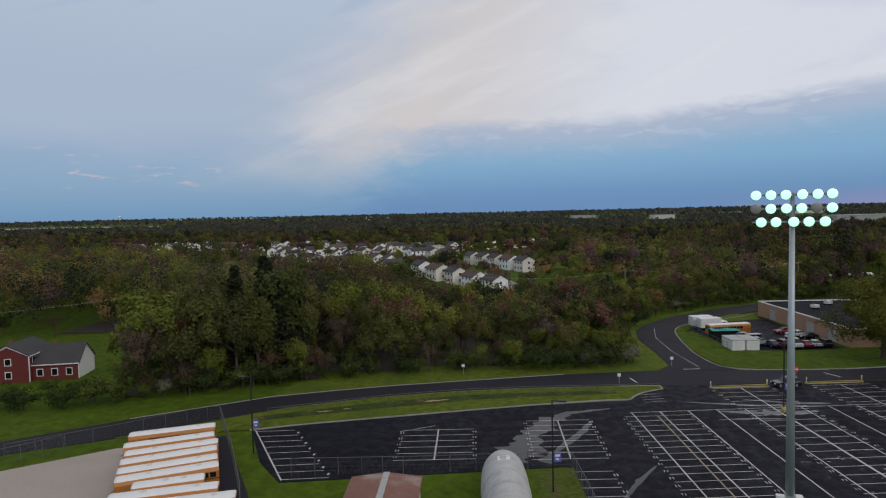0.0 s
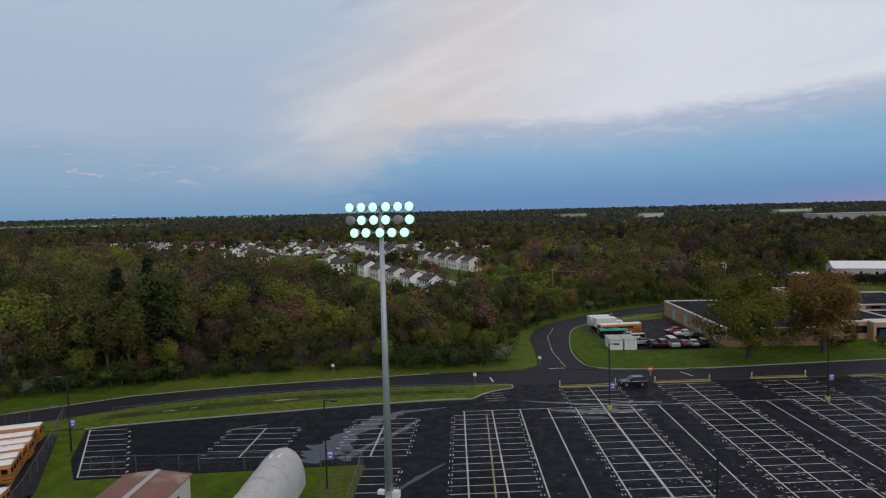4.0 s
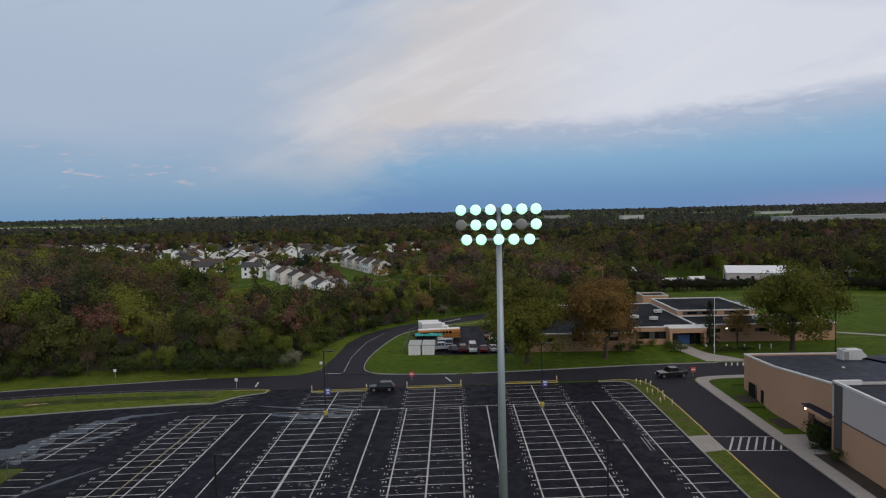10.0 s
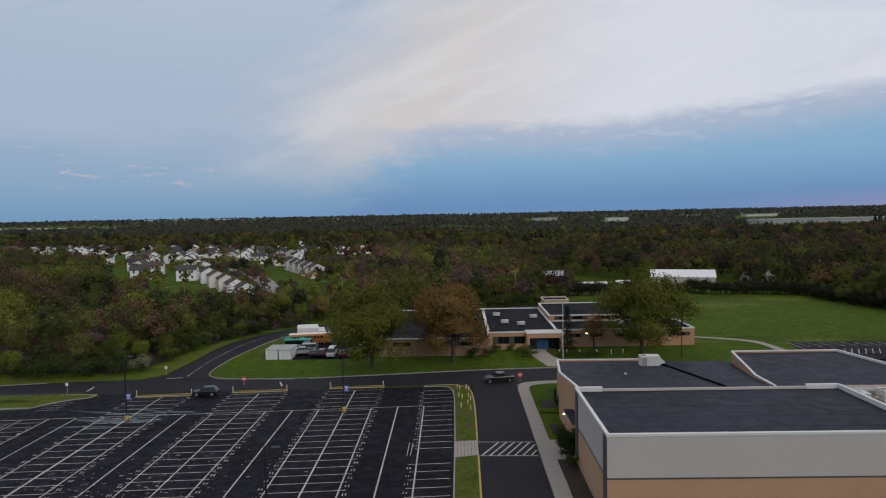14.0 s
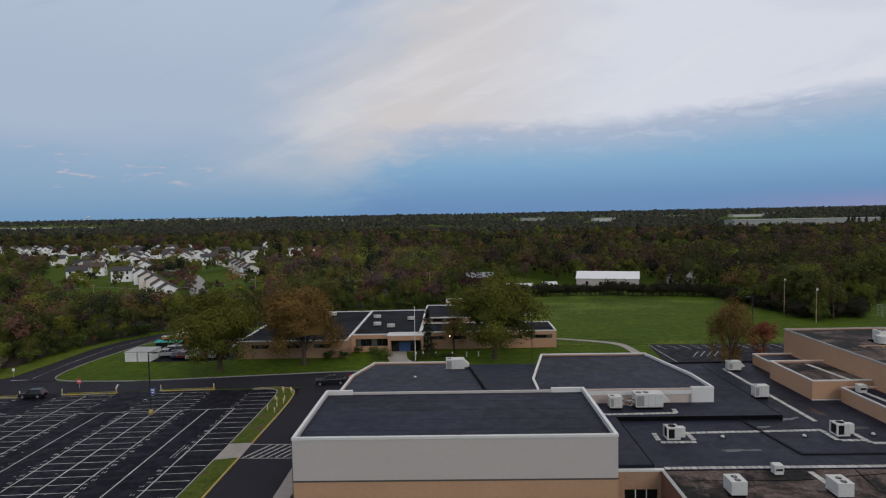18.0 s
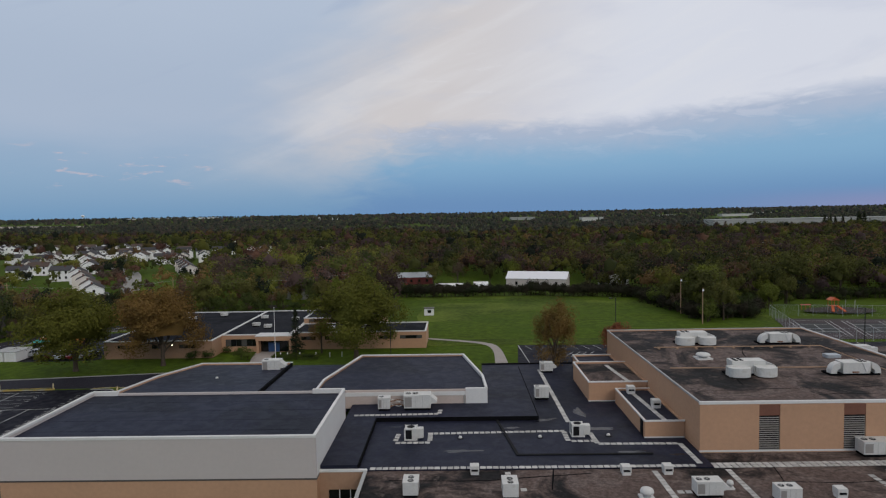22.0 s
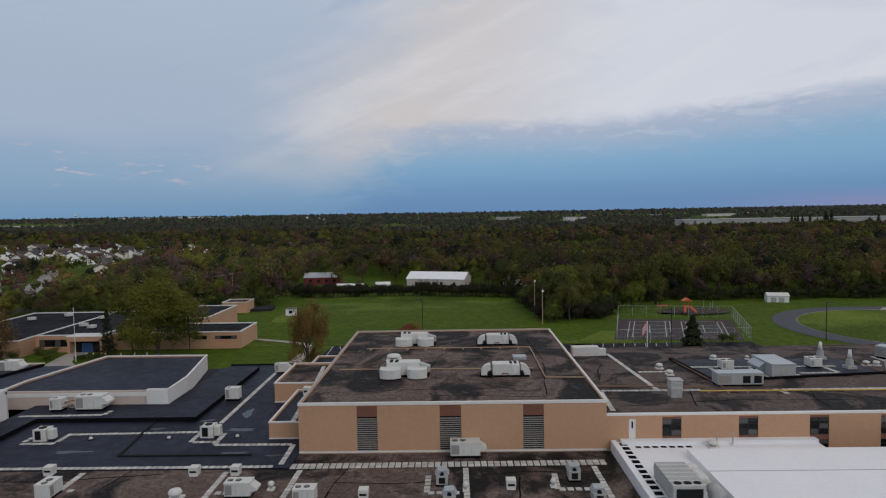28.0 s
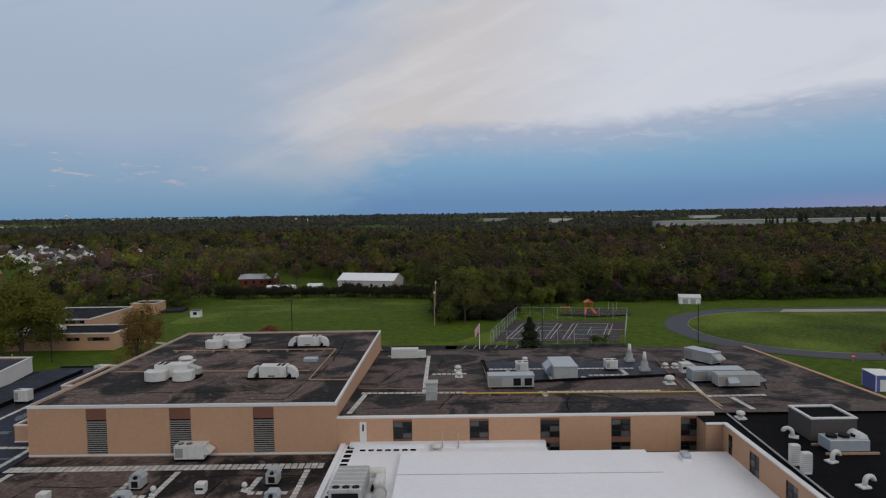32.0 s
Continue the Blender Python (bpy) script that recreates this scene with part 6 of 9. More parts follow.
def chain_fence(pts, h, label, every=3.0, mat="fencegrey", wires=4, lattice=True):
    """Chain-link: posts, top rail and thin wires."""
    f = thing("chain_link_fence", pose(pts[0][0], pts[0][1], 0), label, "fence", "chain-link fences")
    ox, oy = pts[0]
    for p, q in zip(pts, pts[1:]):
        d = Vector((q[0] - p[0], q[1] - p[1], 0))
        n = max(1, round(d.length / every))
        for i in range(n + 1):
            c = Vector((p[0] - ox, p[1] - oy, 0)) + d * (i / n)
            B().tube(c, c + Vector((0, 0, h)), 0.045, 0.045, 6).part("post", mat, f)
        a_, e_ = Vector((p[0] - ox, p[1] - oy, h)), Vector((q[0] - ox, q[1] - oy, h))
        B().tube(a_, e_, 0.035, 0.035, 6).part("rail", mat, f)
        wb = B()
        for k in range(1, wires):
            z = Vector((0, 0, -h * k / wires))
            wb.tube(a_ + z, e_ + z, 0.006, 0.006, 3, False)
        m_ = max(2, int(d.length / 0.8))
        for k in range(m_ if lattice else 0):
            c0, c1 = a_.lerp(e_, k / m_), a_.lerp(e_, min(1, (k + 1.0) / m_))
            wb.tube(c0, c1 - Vector((0, 0, h)), 0.005, 0.005, 3, False)
            wb.tube(c1, c0 - Vector((0, 0, h)), 0.005, 0.005, 3, False)
        tagged(wb.part("wire_mesh", mat, f), kind="stuff")
    return f


chain_fence([(-33.0, 99.2), (-14, 106.0), (0, 109.0), (12, 110.0), (34, 110.6)], 1.2, "low chain-link fence along the verge", 4.0, "fencegrey", 3, False)
chain_fence([(-64, 81.5), (-52.2, 89.4), (-42.4, 97.6), (-40.2, 97.4)], 2.2, "chain-link fence round the bus yard", 3.5)
chain_fence([(-40.2, 97.4), (-33.0, 83.0), (-26.6, 69.0), (-24, 62)], 2.2, "chain-link fence between bus yard and bank", 3.5)
chain_fence([(-22.5, 75.6), (-13.6, 75.8), (-5.8, 76.0), (10.5, 77.0), (12.7, 76.9), (13.1, 68.6), (13.2, 58)], 2.2, "chain-link fence behind the sheds", 3.0)
chain_fence([(-63, 79.0), (-57.5, 84.2)], 2.4, "braced chain-link yard gate", 2.8)
chain_fence([(58.3, 140.0), (58.0, 163), (61, 171)], 2.0, "chain-link fence round the service yard", 3.0)
chain_fence([(258, 150), (268.6, 189), (301.6, 184.5), (291.5, 150.5), (258, 150)], 3.4, "tall chain-link fence round the courts", 4.0, mat="pole")

# ---- vehicles ----
M["tyre"] = material("black_tyre_rubber", (0.012, 0.012, 0.012), 0.9, vary=0.2)
M["rim"] = material("silver_wheel_rim", (0.45, 0.45, 0.46), 0.3, metal=0.8, vary=0.1)
M["carglass"] = material("dark_car_glass", (0.01, 0.011, 0.013), 0.06, vary=0.05, spec=0.6)
M["taillamp"] = material("red_tail_lamp", (0.35, 0.02, 0.02), 0.3, vary=0.05)
M["headlamp"] = material("clear_headlamp", (0.7, 0.7, 0.68), 0.15, vary=0.05)
PAINT = {}
for key, colour in dict(black=(0.012, 0.012, 0.014), maroon=(0.10, 0.012, 0.018), red=(0.25, 0.02, 0.025), white=(0.62, 0.62, 0.61), silver=(0.32, 0.33, 0.34), navy=(0.02, 0.028, 0.06), gold=(0.2, 0.15, 0.09)).items():
    PAINT[key] = material("car_paint_" + key, colour, 0.25, vary=0.06, spec=0.6)

PROFILES = dict(
    suv=((4.75, 1.86), [(-2.35, 0.45, 0.9), (-2.3, 0.4, 1.0), (-1.1, 0.35, 1.08), (2.2, 0.35, 1.1), (2.36, 0.45, 1.0)], [(-1.1, 1.06, 1.08), (-0.35, 1.06, 1.72), (1.75, 1.08, 1.70), (2.2, 1.08, 1.12)]),
    sedan=((4.7, 1.8), [(-2.33, 0.42, 0.72), (-2.25, 0.35, 0.85), (-0.9, 0.3, 0.95), (1.6, 0.3, 0.98), (2.33, 0.4, 0.92)], [(-0.95, 0.93, 0.96), (-0.2, 0.93, 1.42), (1.0, 0.95, 1.42), (1.75, 0.95, 1.0)]),
    pickup=((5.9, 2.0), [(-2.95, 0.55, 1.05), (-2.9, 0.45, 1.18), (-1.3, 0.45, 1.25), (2.9, 0.5, 1.28), (2.95, 0.55, 1.2)], [(-1.35, 1.22, 1.25), (-0.6, 1.22, 1.92), (0.95, 1.24, 1.92), (1.15, 1.24, 1.28)]),
    van=((5.2, 1.95), [(-2.6, 0.45, 1.0), (-2.5, 0.4, 1.15), (-1.6, 0.35, 1.25), (2.55, 0.35, 1.3), (2.6, 0.45, 1.2)], [(-1.75, 1.2, 1.25), (-1.0, 1.2, 2.05), (2.4, 1.25, 2.1), (2.58, 1.25, 1.3)]),
)


def car(m, style, colour, label):
    """Front towards -x. Body and cabin are lofts across the width; wheels, glass, lamps are parts."""
    (L, W), body, cabin = PROFILES[style]
    v = thing("car" if style != "pickup" else "pickup_truck", m, label, "car" if style != "pickup" else "truck", "vehicles")
    rings = []
    for x, z0, z1 in body:
        h = W / 2 * (0.93 if abs(x) > L / 2 - 0.12 else 1.0)
        rings.append([(x, -h, z0), (x, h, z0), (x, h, z1 - 0.12), (x, h * 0.94, z1), (x, -h * 0.94, z1), (x, -h, z1 - 0.12)])
    B().loft(rings).part("body", PAINT[colour], v, bevel=0.04)
    rings = [[(x, -W / 2 * k0, z0), (x, W / 2 * k0, z0), (x, W / 2 * k1, z1), (x, -W / 2 * k1, z1)] for (x, z0, z1), k0, k1 in zip(cabin, (0.9,) * 4, (0.9, 0.76, 0.76, 0.9))]
    B().loft(rings).part("cabin", "carglass", v, "dark glazed cabin")
    (xa, _, za), (xb, _, zb) = cabin[1], cabin[2]
    B().box(xa - 0.02, -W / 2 * 0.78, za - 0.03, xb + 0.05, W / 2 * 0.78, max(za, zb) + 0.05).part("roof", PAINT[colour], v, bevel=0.04)
    for s in (-1, 1):
        for x in (xa + 0.05, (xa + xb) / 2, xb - 0.05):
            B().loft([[(x - 0.05, s * W / 2 * 0.915, cabin[0][2] - 0.02), (x + 0.05, s * W / 2 * 0.915, cabin[0][2] - 0.02), (x + 0.05, s * W / 2 * 0.89, cabin[0][2] - 0.02), (x - 0.05, s * W / 2 * 0.89, cabin[0][2] - 0.02)],
                      [(x - 0.05, s * W / 2 * 0.785, za), (x + 0.05, s * W / 2 * 0.785, za), (x + 0.05, s * W / 2 * 0.75, za), (x - 0.05, s * W / 2 * 0.75, za)]]).part("pillar", PAINT[colour], v)
        for x in (-L / 2 + 0.9, L / 2 - 0.95):
            r = 0.40 if style in ("pickup", "suv") else 0.34
            wh = B().tube((x, s * (W / 2 - 0.22), r), (x, s * (W / 2 + 0.01), r), r, r, 18).part("wheel", "tyre", v, "black tyre")
            B().tube((x, s * (W / 2 + 0.0), r), (x, s * (W / 2 + 0.03), r), r * 0.62, r * 0.55, 12).part("rim", "rim", wh)
        B().box(-L / 2 - 0.02, s * W * 0.36 - 0.16, 0.66, -L / 2 + 0.2, s * W * 0.36 + 0.16, 0.86).part("headlight", "headlamp", v)
        B().box(L / 2 - 0.12, s * W * 0.40 - 0.1, 0.72, L / 2 + 0.02, s * W * 0.40 + 0.1, 1.0).part("tail_light", "taillamp", v)
        B().box(xa - 0.25, s * (W / 2) - (0.0 if s > 0 else 0.16), 1.05, xa - 0.1, s * (W / 2) + (0.16 if s > 0 else 0.0), 1.2).part("mirror", PAINT[colour], v)
    if style == "pickup":
        B().box(1.25, -0.78, 1.18, 2.8, 0.78, 1.284).part("cargo_bed", "dark", v, "open dark cargo bed")
    return v


car(pose(56.9, 111.9, 0, 0, 0, 3), "suv", "black", "black sport utility car on the lot's edge")
car(pose(113.2, 118.6, 0.02, 0, 0, 10), "pickup", "black", "black crew-cab pickup parked at the drive")
for x, y, rz, style, colour, lab in ((70.0, 144.6, -80, "sedan", "navy", "dark blue sedan in the service yard"), (72.2, 144.2, -85, "suv", "maroon", "maroon car in the service yard"), (74.6, 143.6, 92, "van", "white", "white van parked tail out"),
                                     (77.2, 143.8, -88, "sedan", "red", "red sedan in the service yard"), (79.5, 144.2, -88, "sedan", "white", "white sedan in the service yard"), (81.7, 144.2, -90, "suv", "black", "black car by the school wall"),
                                     (80.3, 159.4, 12, "sedan", "red", "red car by the school's side doors"), (81.4, 155.6, 8, "sedan", "white", "white sedan by the side doors"), (82.6, 152.4, 10, "sedan", "black", "black sedan by the side doors"),
                                     (66.5, 151.6, 10, "pickup", "gold", "tan pickup in the crowded yard"), (67.2, 148.6, 8, "van", "silver", "silver van in the crowded yard"), (66.8, 145.6, 6, "pickup", "silver", "silver pickup in the crowded yard")):
    car(pose(x, y, 0.03, 0, 0, rz), style, colour, lab)

M["busyellow"] = material("school_bus_yellow", (0.42, 0.165, 0.030), 0.45, vary=0.12)
M["buswhite"] = material("white_bus_roof", (0.74, 0.73, 0.72), 0.5, vary=0.10, scales=(0.5, 4.0))


def school_bus(m, L, label, group="school buses"):
    """Front towards +x: long body, rounded white roof, flat nose, window band, rub rails."""
    v = thing("school_bus", m, label, "bus", group)
    W = 2.44
    B().box(-L / 2, -W / 2, 0.55, L / 2, W / 2, 2.45).part("body", "busyellow", v, bevel=0.05)
    sb = B()
    sb.loft([[(x, -W / 2 * k, 2.45), (x, W / 2 * k, 2.45), (x, W / 2 * k * 0.80, 2.80), (x, -W / 2 * k * 0.80, 2.80)] for x, k in ((-L / 2, 0.97), (-L / 2 + 0.2, 1.0), (L / 2 - 0.2, 1.0), (L / 2, 0.97))])
    sb.part("shoulder", "busyellow", v, "dull yellow roof shoulder")
    rb = B()
    prof = [(W / 2 * 0.82 * math.cos(t), 2.74 + 0.28 * math.sin(t)) for t in [math.pi * i / 10 for i in range(11)]]
    rb.loft([[(x, y * k, 2.74 + (z - 2.74) * k2) for y, z in prof] for x, k, k2 in ((-L / 2, 0.94, 0.7), (-L / 2 + 0.3, 1, 1), (L / 2 - 0.3, 1, 1), (L / 2 + 0.03, 0.94, 0.7))])
    rb.part("roof", "buswhite", v, "white rounded roof", smooth=True)
    B().box(L / 2 - 0.02, -W / 2 + 0.12, 1.35, L / 2 + 0.02, W / 2 - 0.12, 2.42).part("windscreen", "carglass", v)
    B().box(L / 2 - 0.02, -0.7, 0.75, L / 2 + 0.02, 0.7, 1.15).part("grille", "dark", v)
    B().box(L / 2 - 0.05, -1.15, 0.45, L / 2 + 0.12, 1.15, 0.65).part("bumper", "tyre", v)
    n = int((L - 2.4) / 0.85)
    for s in (-1, 1):
        for i in range(n):
            x = -L / 2 + 0.35 + i * 0.85
            B().box(x, s * W / 2 - 0.015, 1.72, x + 0.68, s * W / 2 + 0.015, 2.32).part("window", "carglass", v)
        for z in (0.95, 1.5):
            B().box(-L / 2, s * (W / 2 + 0.012) - 0.012, z, L / 2, s * (W / 2 + 0.012) + 0.012, z + 0.09).part("rub_rail", "tyre", v)
        for x in (-L / 2 + 2.6, L / 2 - 1.9):
            wh = B().tube((x, s * (W / 2 - 0.35), 0.48), (x, s * (W / 2 - 0.02), 0.48), 0.48, 0.48, 16).part("wheel", "tyre", v)
            B().tube((x, s * (W / 2 - 0.03), 0.48), (x, s * (W / 2), 0.48), 0.26, 0.24, 10).part("rim", "rim", wh)
        B().tube((L / 2 - 0.05, s * 1.1, 2.1), (L / 2 + 0.3, s * 1.25, 1.9), 0.03).part("mirror_arm", "tyre", v)
        B().box(L / 2 - 0.02, s * 0.6 - 0.12, 2.5, L / 2 + 0.04, s * 0.6 + 0.12, 2.68).part("flasher", "taillamp", v)
        B().box(-L / 2 - 0.02, s * 0.62 - 0.4, 1.7, -L / 2 + 0.01, s * 0.62 + 0.4, 2.35).part("rear_window", "carglass", v)
    B().tube((-L / 2 + 2.2, 0, 2.99), (-L / 2 + 2.2, 0, 3.08), 0.35, 0.3, 10).part("roof_hatch", "hvac", v)
    B().tube((L / 2 - 3.5, 0, 2.99), (L / 2 - 3.5, 0, 3.08), 0.35, 0.3, 10).part("roof_hatch", "hvac", v)
    return v


bus = school_bus(pose(-41.9, 84.9, 0, 0, 0, 200), 11.2, "yellow school bus with a white roof in the yard")
lines = [(-40.3, 81.1, 23), (-38.7, 78.4, 23), (-37.8, 75.8, 25), (-36.6, 73.0, 24), (-35.5, 70.6, 24)]
for x, y, rz in lines:
    copy_thing(bus, pose(x - 0.15, y - 0.1, 0, 0, 0, rz + 180))
school_bus(pose(-34.3, 67.9, 0, 0, 0, 199), 7.6, "short yellow school bus with a white roof")
for x, y, rz in ((-33.4, 65.4, 16), (-30.6, 63.2, 15), (-29.5, 60.2, 15)):
    copy_thing(bus, pose(x - 0.15, y - 0.1, 0, 0, 0, rz + 180))
school_bus(pose(66.0, 158.4, 0.03, 0, 0, 10), 11.0, "yellow school bus in the service yard", "yard buses")
for x, y in ((63.6, 168.4), (64.6, 165.2)):
    v = thing("box_truck", pose(x, y, 0.03, 0, 0, 8), "white box truck in the service yard", "truck", "box trucks")
    B().box(-3.6, -1.2, 0.8, 2.0, 1.2, 3.3).part("box", "white", v, bevel=0.08)
    B().box(2.0, -1.1, 0.6, 3.8, 1.1, 2.4).part("cab", "white", v, bevel=0.15)
    B().box(3.2, -1.0, 1.5, 3.83, 1.0, 2.2).part("windscreen", "carglass", v)
    for s in (-1, 1):
        B().box(2.5, s * 1.1 - 0.02, 1.5, 3.1, s * 1.1 + 0.02, 2.1).part("side_window", "carglass", v)
        for xw in (-2.2, 2.8):
            B().tube((xw, s * 0.85, 0.42), (xw, s * 1.15, 0.42), 0.42, 0.42, 14).part("wheel", "tyre", v)
M["teal"] = material("teal_tarpaulin", (0.02, 0.30, 0.27), 0.6, vary=0.25, scales=(0.6, 3.0))
tp = thing("tarpaulin", pose(63.6, 155.2, 0), "teal tarpaulin over stored gear", "tarpaulin")
tb = B()
tb.loft([[(x, y, 2.1 + 0.35 * math.sin(1.7 * x + 0.4) * math.cos(y) - 0.05 * y * y) for y in (-1.6, -0.8, 0, 0.8, 1.6)] for x in [-3.5 + i * 0.5 for i in range(15)]], closed=False, caps=False)
tb.part("sheet", "teal", tp)
B().box(-3.2, -1.3, 0, 3.2, 1.3, 1.7).part("load", "dark", tp)
for x in (60.5, 63.7):
    sh = thing("storage_shed", pose(x + 0.4, 142.0, 0.03), "white metal storage shed with a low roof", "shed", "storage sheds")
    B().box(-1.4, -1.6, 0, 1.4, 4.2, 2.3).part("body", "white", sh)
    rf = B()
    rf.prism([(-1.5, -1.7), (1.5, -1.7), (1.5, 4.3), (-1.5, 4.3)], 2.3, lambda x_, y_: 2.45)
    rf.part("roof", "hvacgrey", sh)
    for i in range(6):
        B().box(-1.3 + i * 0.5, -1.63, 0.1, -1.27 + i * 0.5, -1.6, 2.2).part("rib", "hvac", sh)
    B().box(-1.0, -1.62, 0.05, 1.0, -1.605, 2.0).part("door", "coping", sh)

# ---- sheds at the near corner ----
structure(B().prism([(-36.0, 88), (-50.5, 85.4), (-62, 77.5), (-80, 66), (-80, 40), (-20, 40), (-24, 62), (-28, 71)], -0.3, 0.0), "bus_yard", "gravel", "pale gravel bus yard", "yard")
structure(B().prism([(-36.4, 90.0), (-38.4, 89.0), (-27.6, 66), (-22, 50), (-19.6, 50), (-26.0, 70)], -0.3, 0.02), "yard_edge", "road", "dark strip with stored bumpers along the fence", "yard")
quon = thing("fabric_shelter", pose(3.9, 63.5, 0), "pale arched fabric shelter with a rounded end", "shelter")
qb = B()
prof = [(2.75 * math.cos(t), 4.6 * math.sin(t) ** 0.75) for t in [math.pi * i / 16 for i in range(17)]]
qb.loft([[(x * k, y, z * k2) for x, z in prof] for y, k, k2 in ((-14, 1, 1), (6.8, 1, 1), (8.2, 0.98, 0.99), (8.8, 0.90, 0.95), (9.05, 0.70, 0.82), (9.1, 0.05, 0.1))], closed=False, caps=False)
M["fabric"] = material("weathered_white_fabric", (0.46, 0.45, 0.44), 0.7, vary=0.25, scales=(0.5, 4.0), other=(0.36, 0.35, 0.34), other_at=(0.45, 0.65))
qb.part("cover", "fabric", quon, smooth=True)
for i in range(6):
    rb = B()
    y = -10 + i * 3.2
    for a_, b_ in zip(prof, prof[1:]):
        rb.tube((a_[0] * 1.004, y, a_[1] * 1.004), (b_[0] * 1.004, y, b_[1] * 1.004), 0.05, 0.05, 5, False)
    rb.part("rib", "fabric", quon)
pt = B()
pt.face((-0.8, 5.2, 4.52), (0.6, 5.2, 4.6), (0.6, 6.4, 4.6), (-0.8, 6.4, 4.52))
pt.part("patch", "white", quon, "white repair patch")
shed = thing("equipment_shed", pose(-9.3, 60.2, 0), "low shed with a rusty red metal roof", "shed")
B().box(-3.7, -8, 0, 3.7, 7.0, 3.2).part("body", "hvac", shed)
M["rustroof"] = material("rusty_red_metal_roof", (0.19, 0.085, 0.06), 0.7, vary=0.35, scales=(0.25, 2.5), other=(0.27, 0.20, 0.17), other_at=(0.55, 0.72))
rf = B()
for x0, x1, z0, z1 in ((-3.95, 0, 3.25, 3.75), (0, 3.95, 3.75, 3.25)):
    rf.loft([[(x0, y, z0), (x1, y, z1), (x1, y, z1 + 0.08), (x0, y, z0 + 0.08)] for y in (-8.2, 7.2)])
rf.part("roof", "rustroof", shed, "faded rusty red roof with a pale ridge streak")
B().box(-0.35, -8.2, 3.84, 0.35, 7.2, 3.86).part("ridge_cap", "hvacgrey", shed)
B().box(3.7, -3, 0.9, 3.73, -1.6, 2.0).part("window", "pane", shed)
B().box(3.7, 3.2, 0.05, 3.73, 4.2, 2.1).part("door", "dark", shed)
structure(B().prism([(-23, 73.2), (-27, 68), (-22, 50), (13.2, 50), (13, 77.2)], -0.3, 0.02), "bank", "grass", "rough grass round the sheds", "grass")
structure(B().prism([(8.2, 60), (13.0, 60), (12.8, 76.6), (7.6, 76.2)], -0.2, 0.05), "weed_corner", "weeds", "weedy corner by the shelter", "grass")

# ---- fields and courts ----
structure(B().prism([(184.5, 128), (247, 128), (250, 149.5), (186.8, 151.5)], -0.3, 0.02), "rear_lot", "asphalt", "small asphalt lot behind the school", "parking lot")
b = B()
for i in range(18):
    x = 188.5 + i * 2.8
    paint_line(b, (x, 150.6 - i * 0.05), (x + 1.2, 146.2 - i * 0.05), 0.16, 0.03)
for i in range(6):
    paint_line(b, (193 + i * 1.6, 138), (196 + i * 1.6, 143), 0.2, 0.03)
paint_line(b, (186.8, 151.2), (187.6, 131), 0.2, 0.03)
for i in range(8):
    x = 252 + i * 2.6
    paint_line(b, (x, 149.6), (x - 1.0, 146), 0.16, 0.03)
tagged(b.part("parking_markings", "paint", None, "white stall lines of the rear lot"), category="road marking", kind="structure")
structure(B().box(247, 140, -0.3, 291, 149.6, 0.02), "rear_drive_east", "asphalt", "asphalt strip before the courts", "road")
path_pts_a = smooth_line([(160, 163.5), (172, 158.8), (180.6, 154.6), (182.4, 147), (182.8, 131)], 2)
path_pts_b = smooth_line([(160, 161.9), (172, 157.0), (178.8, 153.0), (180.4, 146), (179.8, 131)], 2)
b = B()
b.strip(path_pts_a, path_pts_b, 0.03)
structure(b, "footpath", "walkway", "curving concrete footpath over the lawn", "path")
structure(B().prism([(164, 152), (186.5, 152), (250, 150.4), (262, 150), (270, 190), (262, 204), (246, 231), (228, 236), (160, 240), (158, 200)], -3.0, lambda x, y: terrain(x, y) + 0.02), "playing_field", "field", "wide mown playing field", "field")
structure(B().prism([(160, 240.02), (228, 236.02), (246, 231.02), (243, 246), (236, 257), (196, 259), (152, 258)], -4.0, lambda x, y: terrain(x, y) + 0.02), "upper_field", "field", "far strip of the mown playing field", "field")
M["court"] = material("maroon_court_surface", (0.0230, 0.0094, 0.0122), 0.8, vary=0.2, scales=(0.2, 3.0))
M["courtgreen"] = material("dull_green_court", (0.0187, 0.0216, 0.0216), 0.8, vary=0.2, scales=(0.2, 3.0))
court_poly = [(258.4, 154.2), (290.4, 151.8), (299.6, 180.0), (267.6, 184.0)]
courts = structure(B().prism(court_poly, -0.3, 0.03), "sports_courts", "court", "maroon hard courts with white lines", "court")
b = B()


def on_court(u, v_):
    a_, b_, c_, d_ = [Vector((*p, 0)) for p in court_poly]
    return tuple(a_.lerp(b_, u).lerp(d_.lerp(c_, u), v_))[:2]


b2 = B()
for u0 in (0.1, 0.55):
    u1 = u0 + 0.35
    b2.face(*[(*on_court(u, v_), 0.036) for u, v_ in ((u0 + 0.04, 0.25), (u1 - 0.04, 0.25), (u1 - 0.04, 0.75), (u0 + 0.04, 0.75))])
    for v0, v1, ua, ub in ((0.12, 0.88, u0, u0), (0.12, 0.88, u1, u1), (0.12, 0.88, u0 + 0.04, u0 + 0.04), (0.12, 0.88, u1 - 0.04, u1 - 0.04), (0.12, 0.12, u0, u1), (0.88, 0.88, u0, u1), (0.32, 0.32, u0 + 0.04, u1 - 0.04), (0.68, 0.68, u0 + 0.04, u1 - 0.04), (0.32, 0.68, (u0 + u1) / 2, (u0 + u1) / 2)):
        paint_line(b, on_court(ua, v0), on_court(ub, v1), 0.22, 0.045)
b2.part("playing_area", "courtgreen", courts)
b.part("court_lines", "paint", courts, "white court lines")
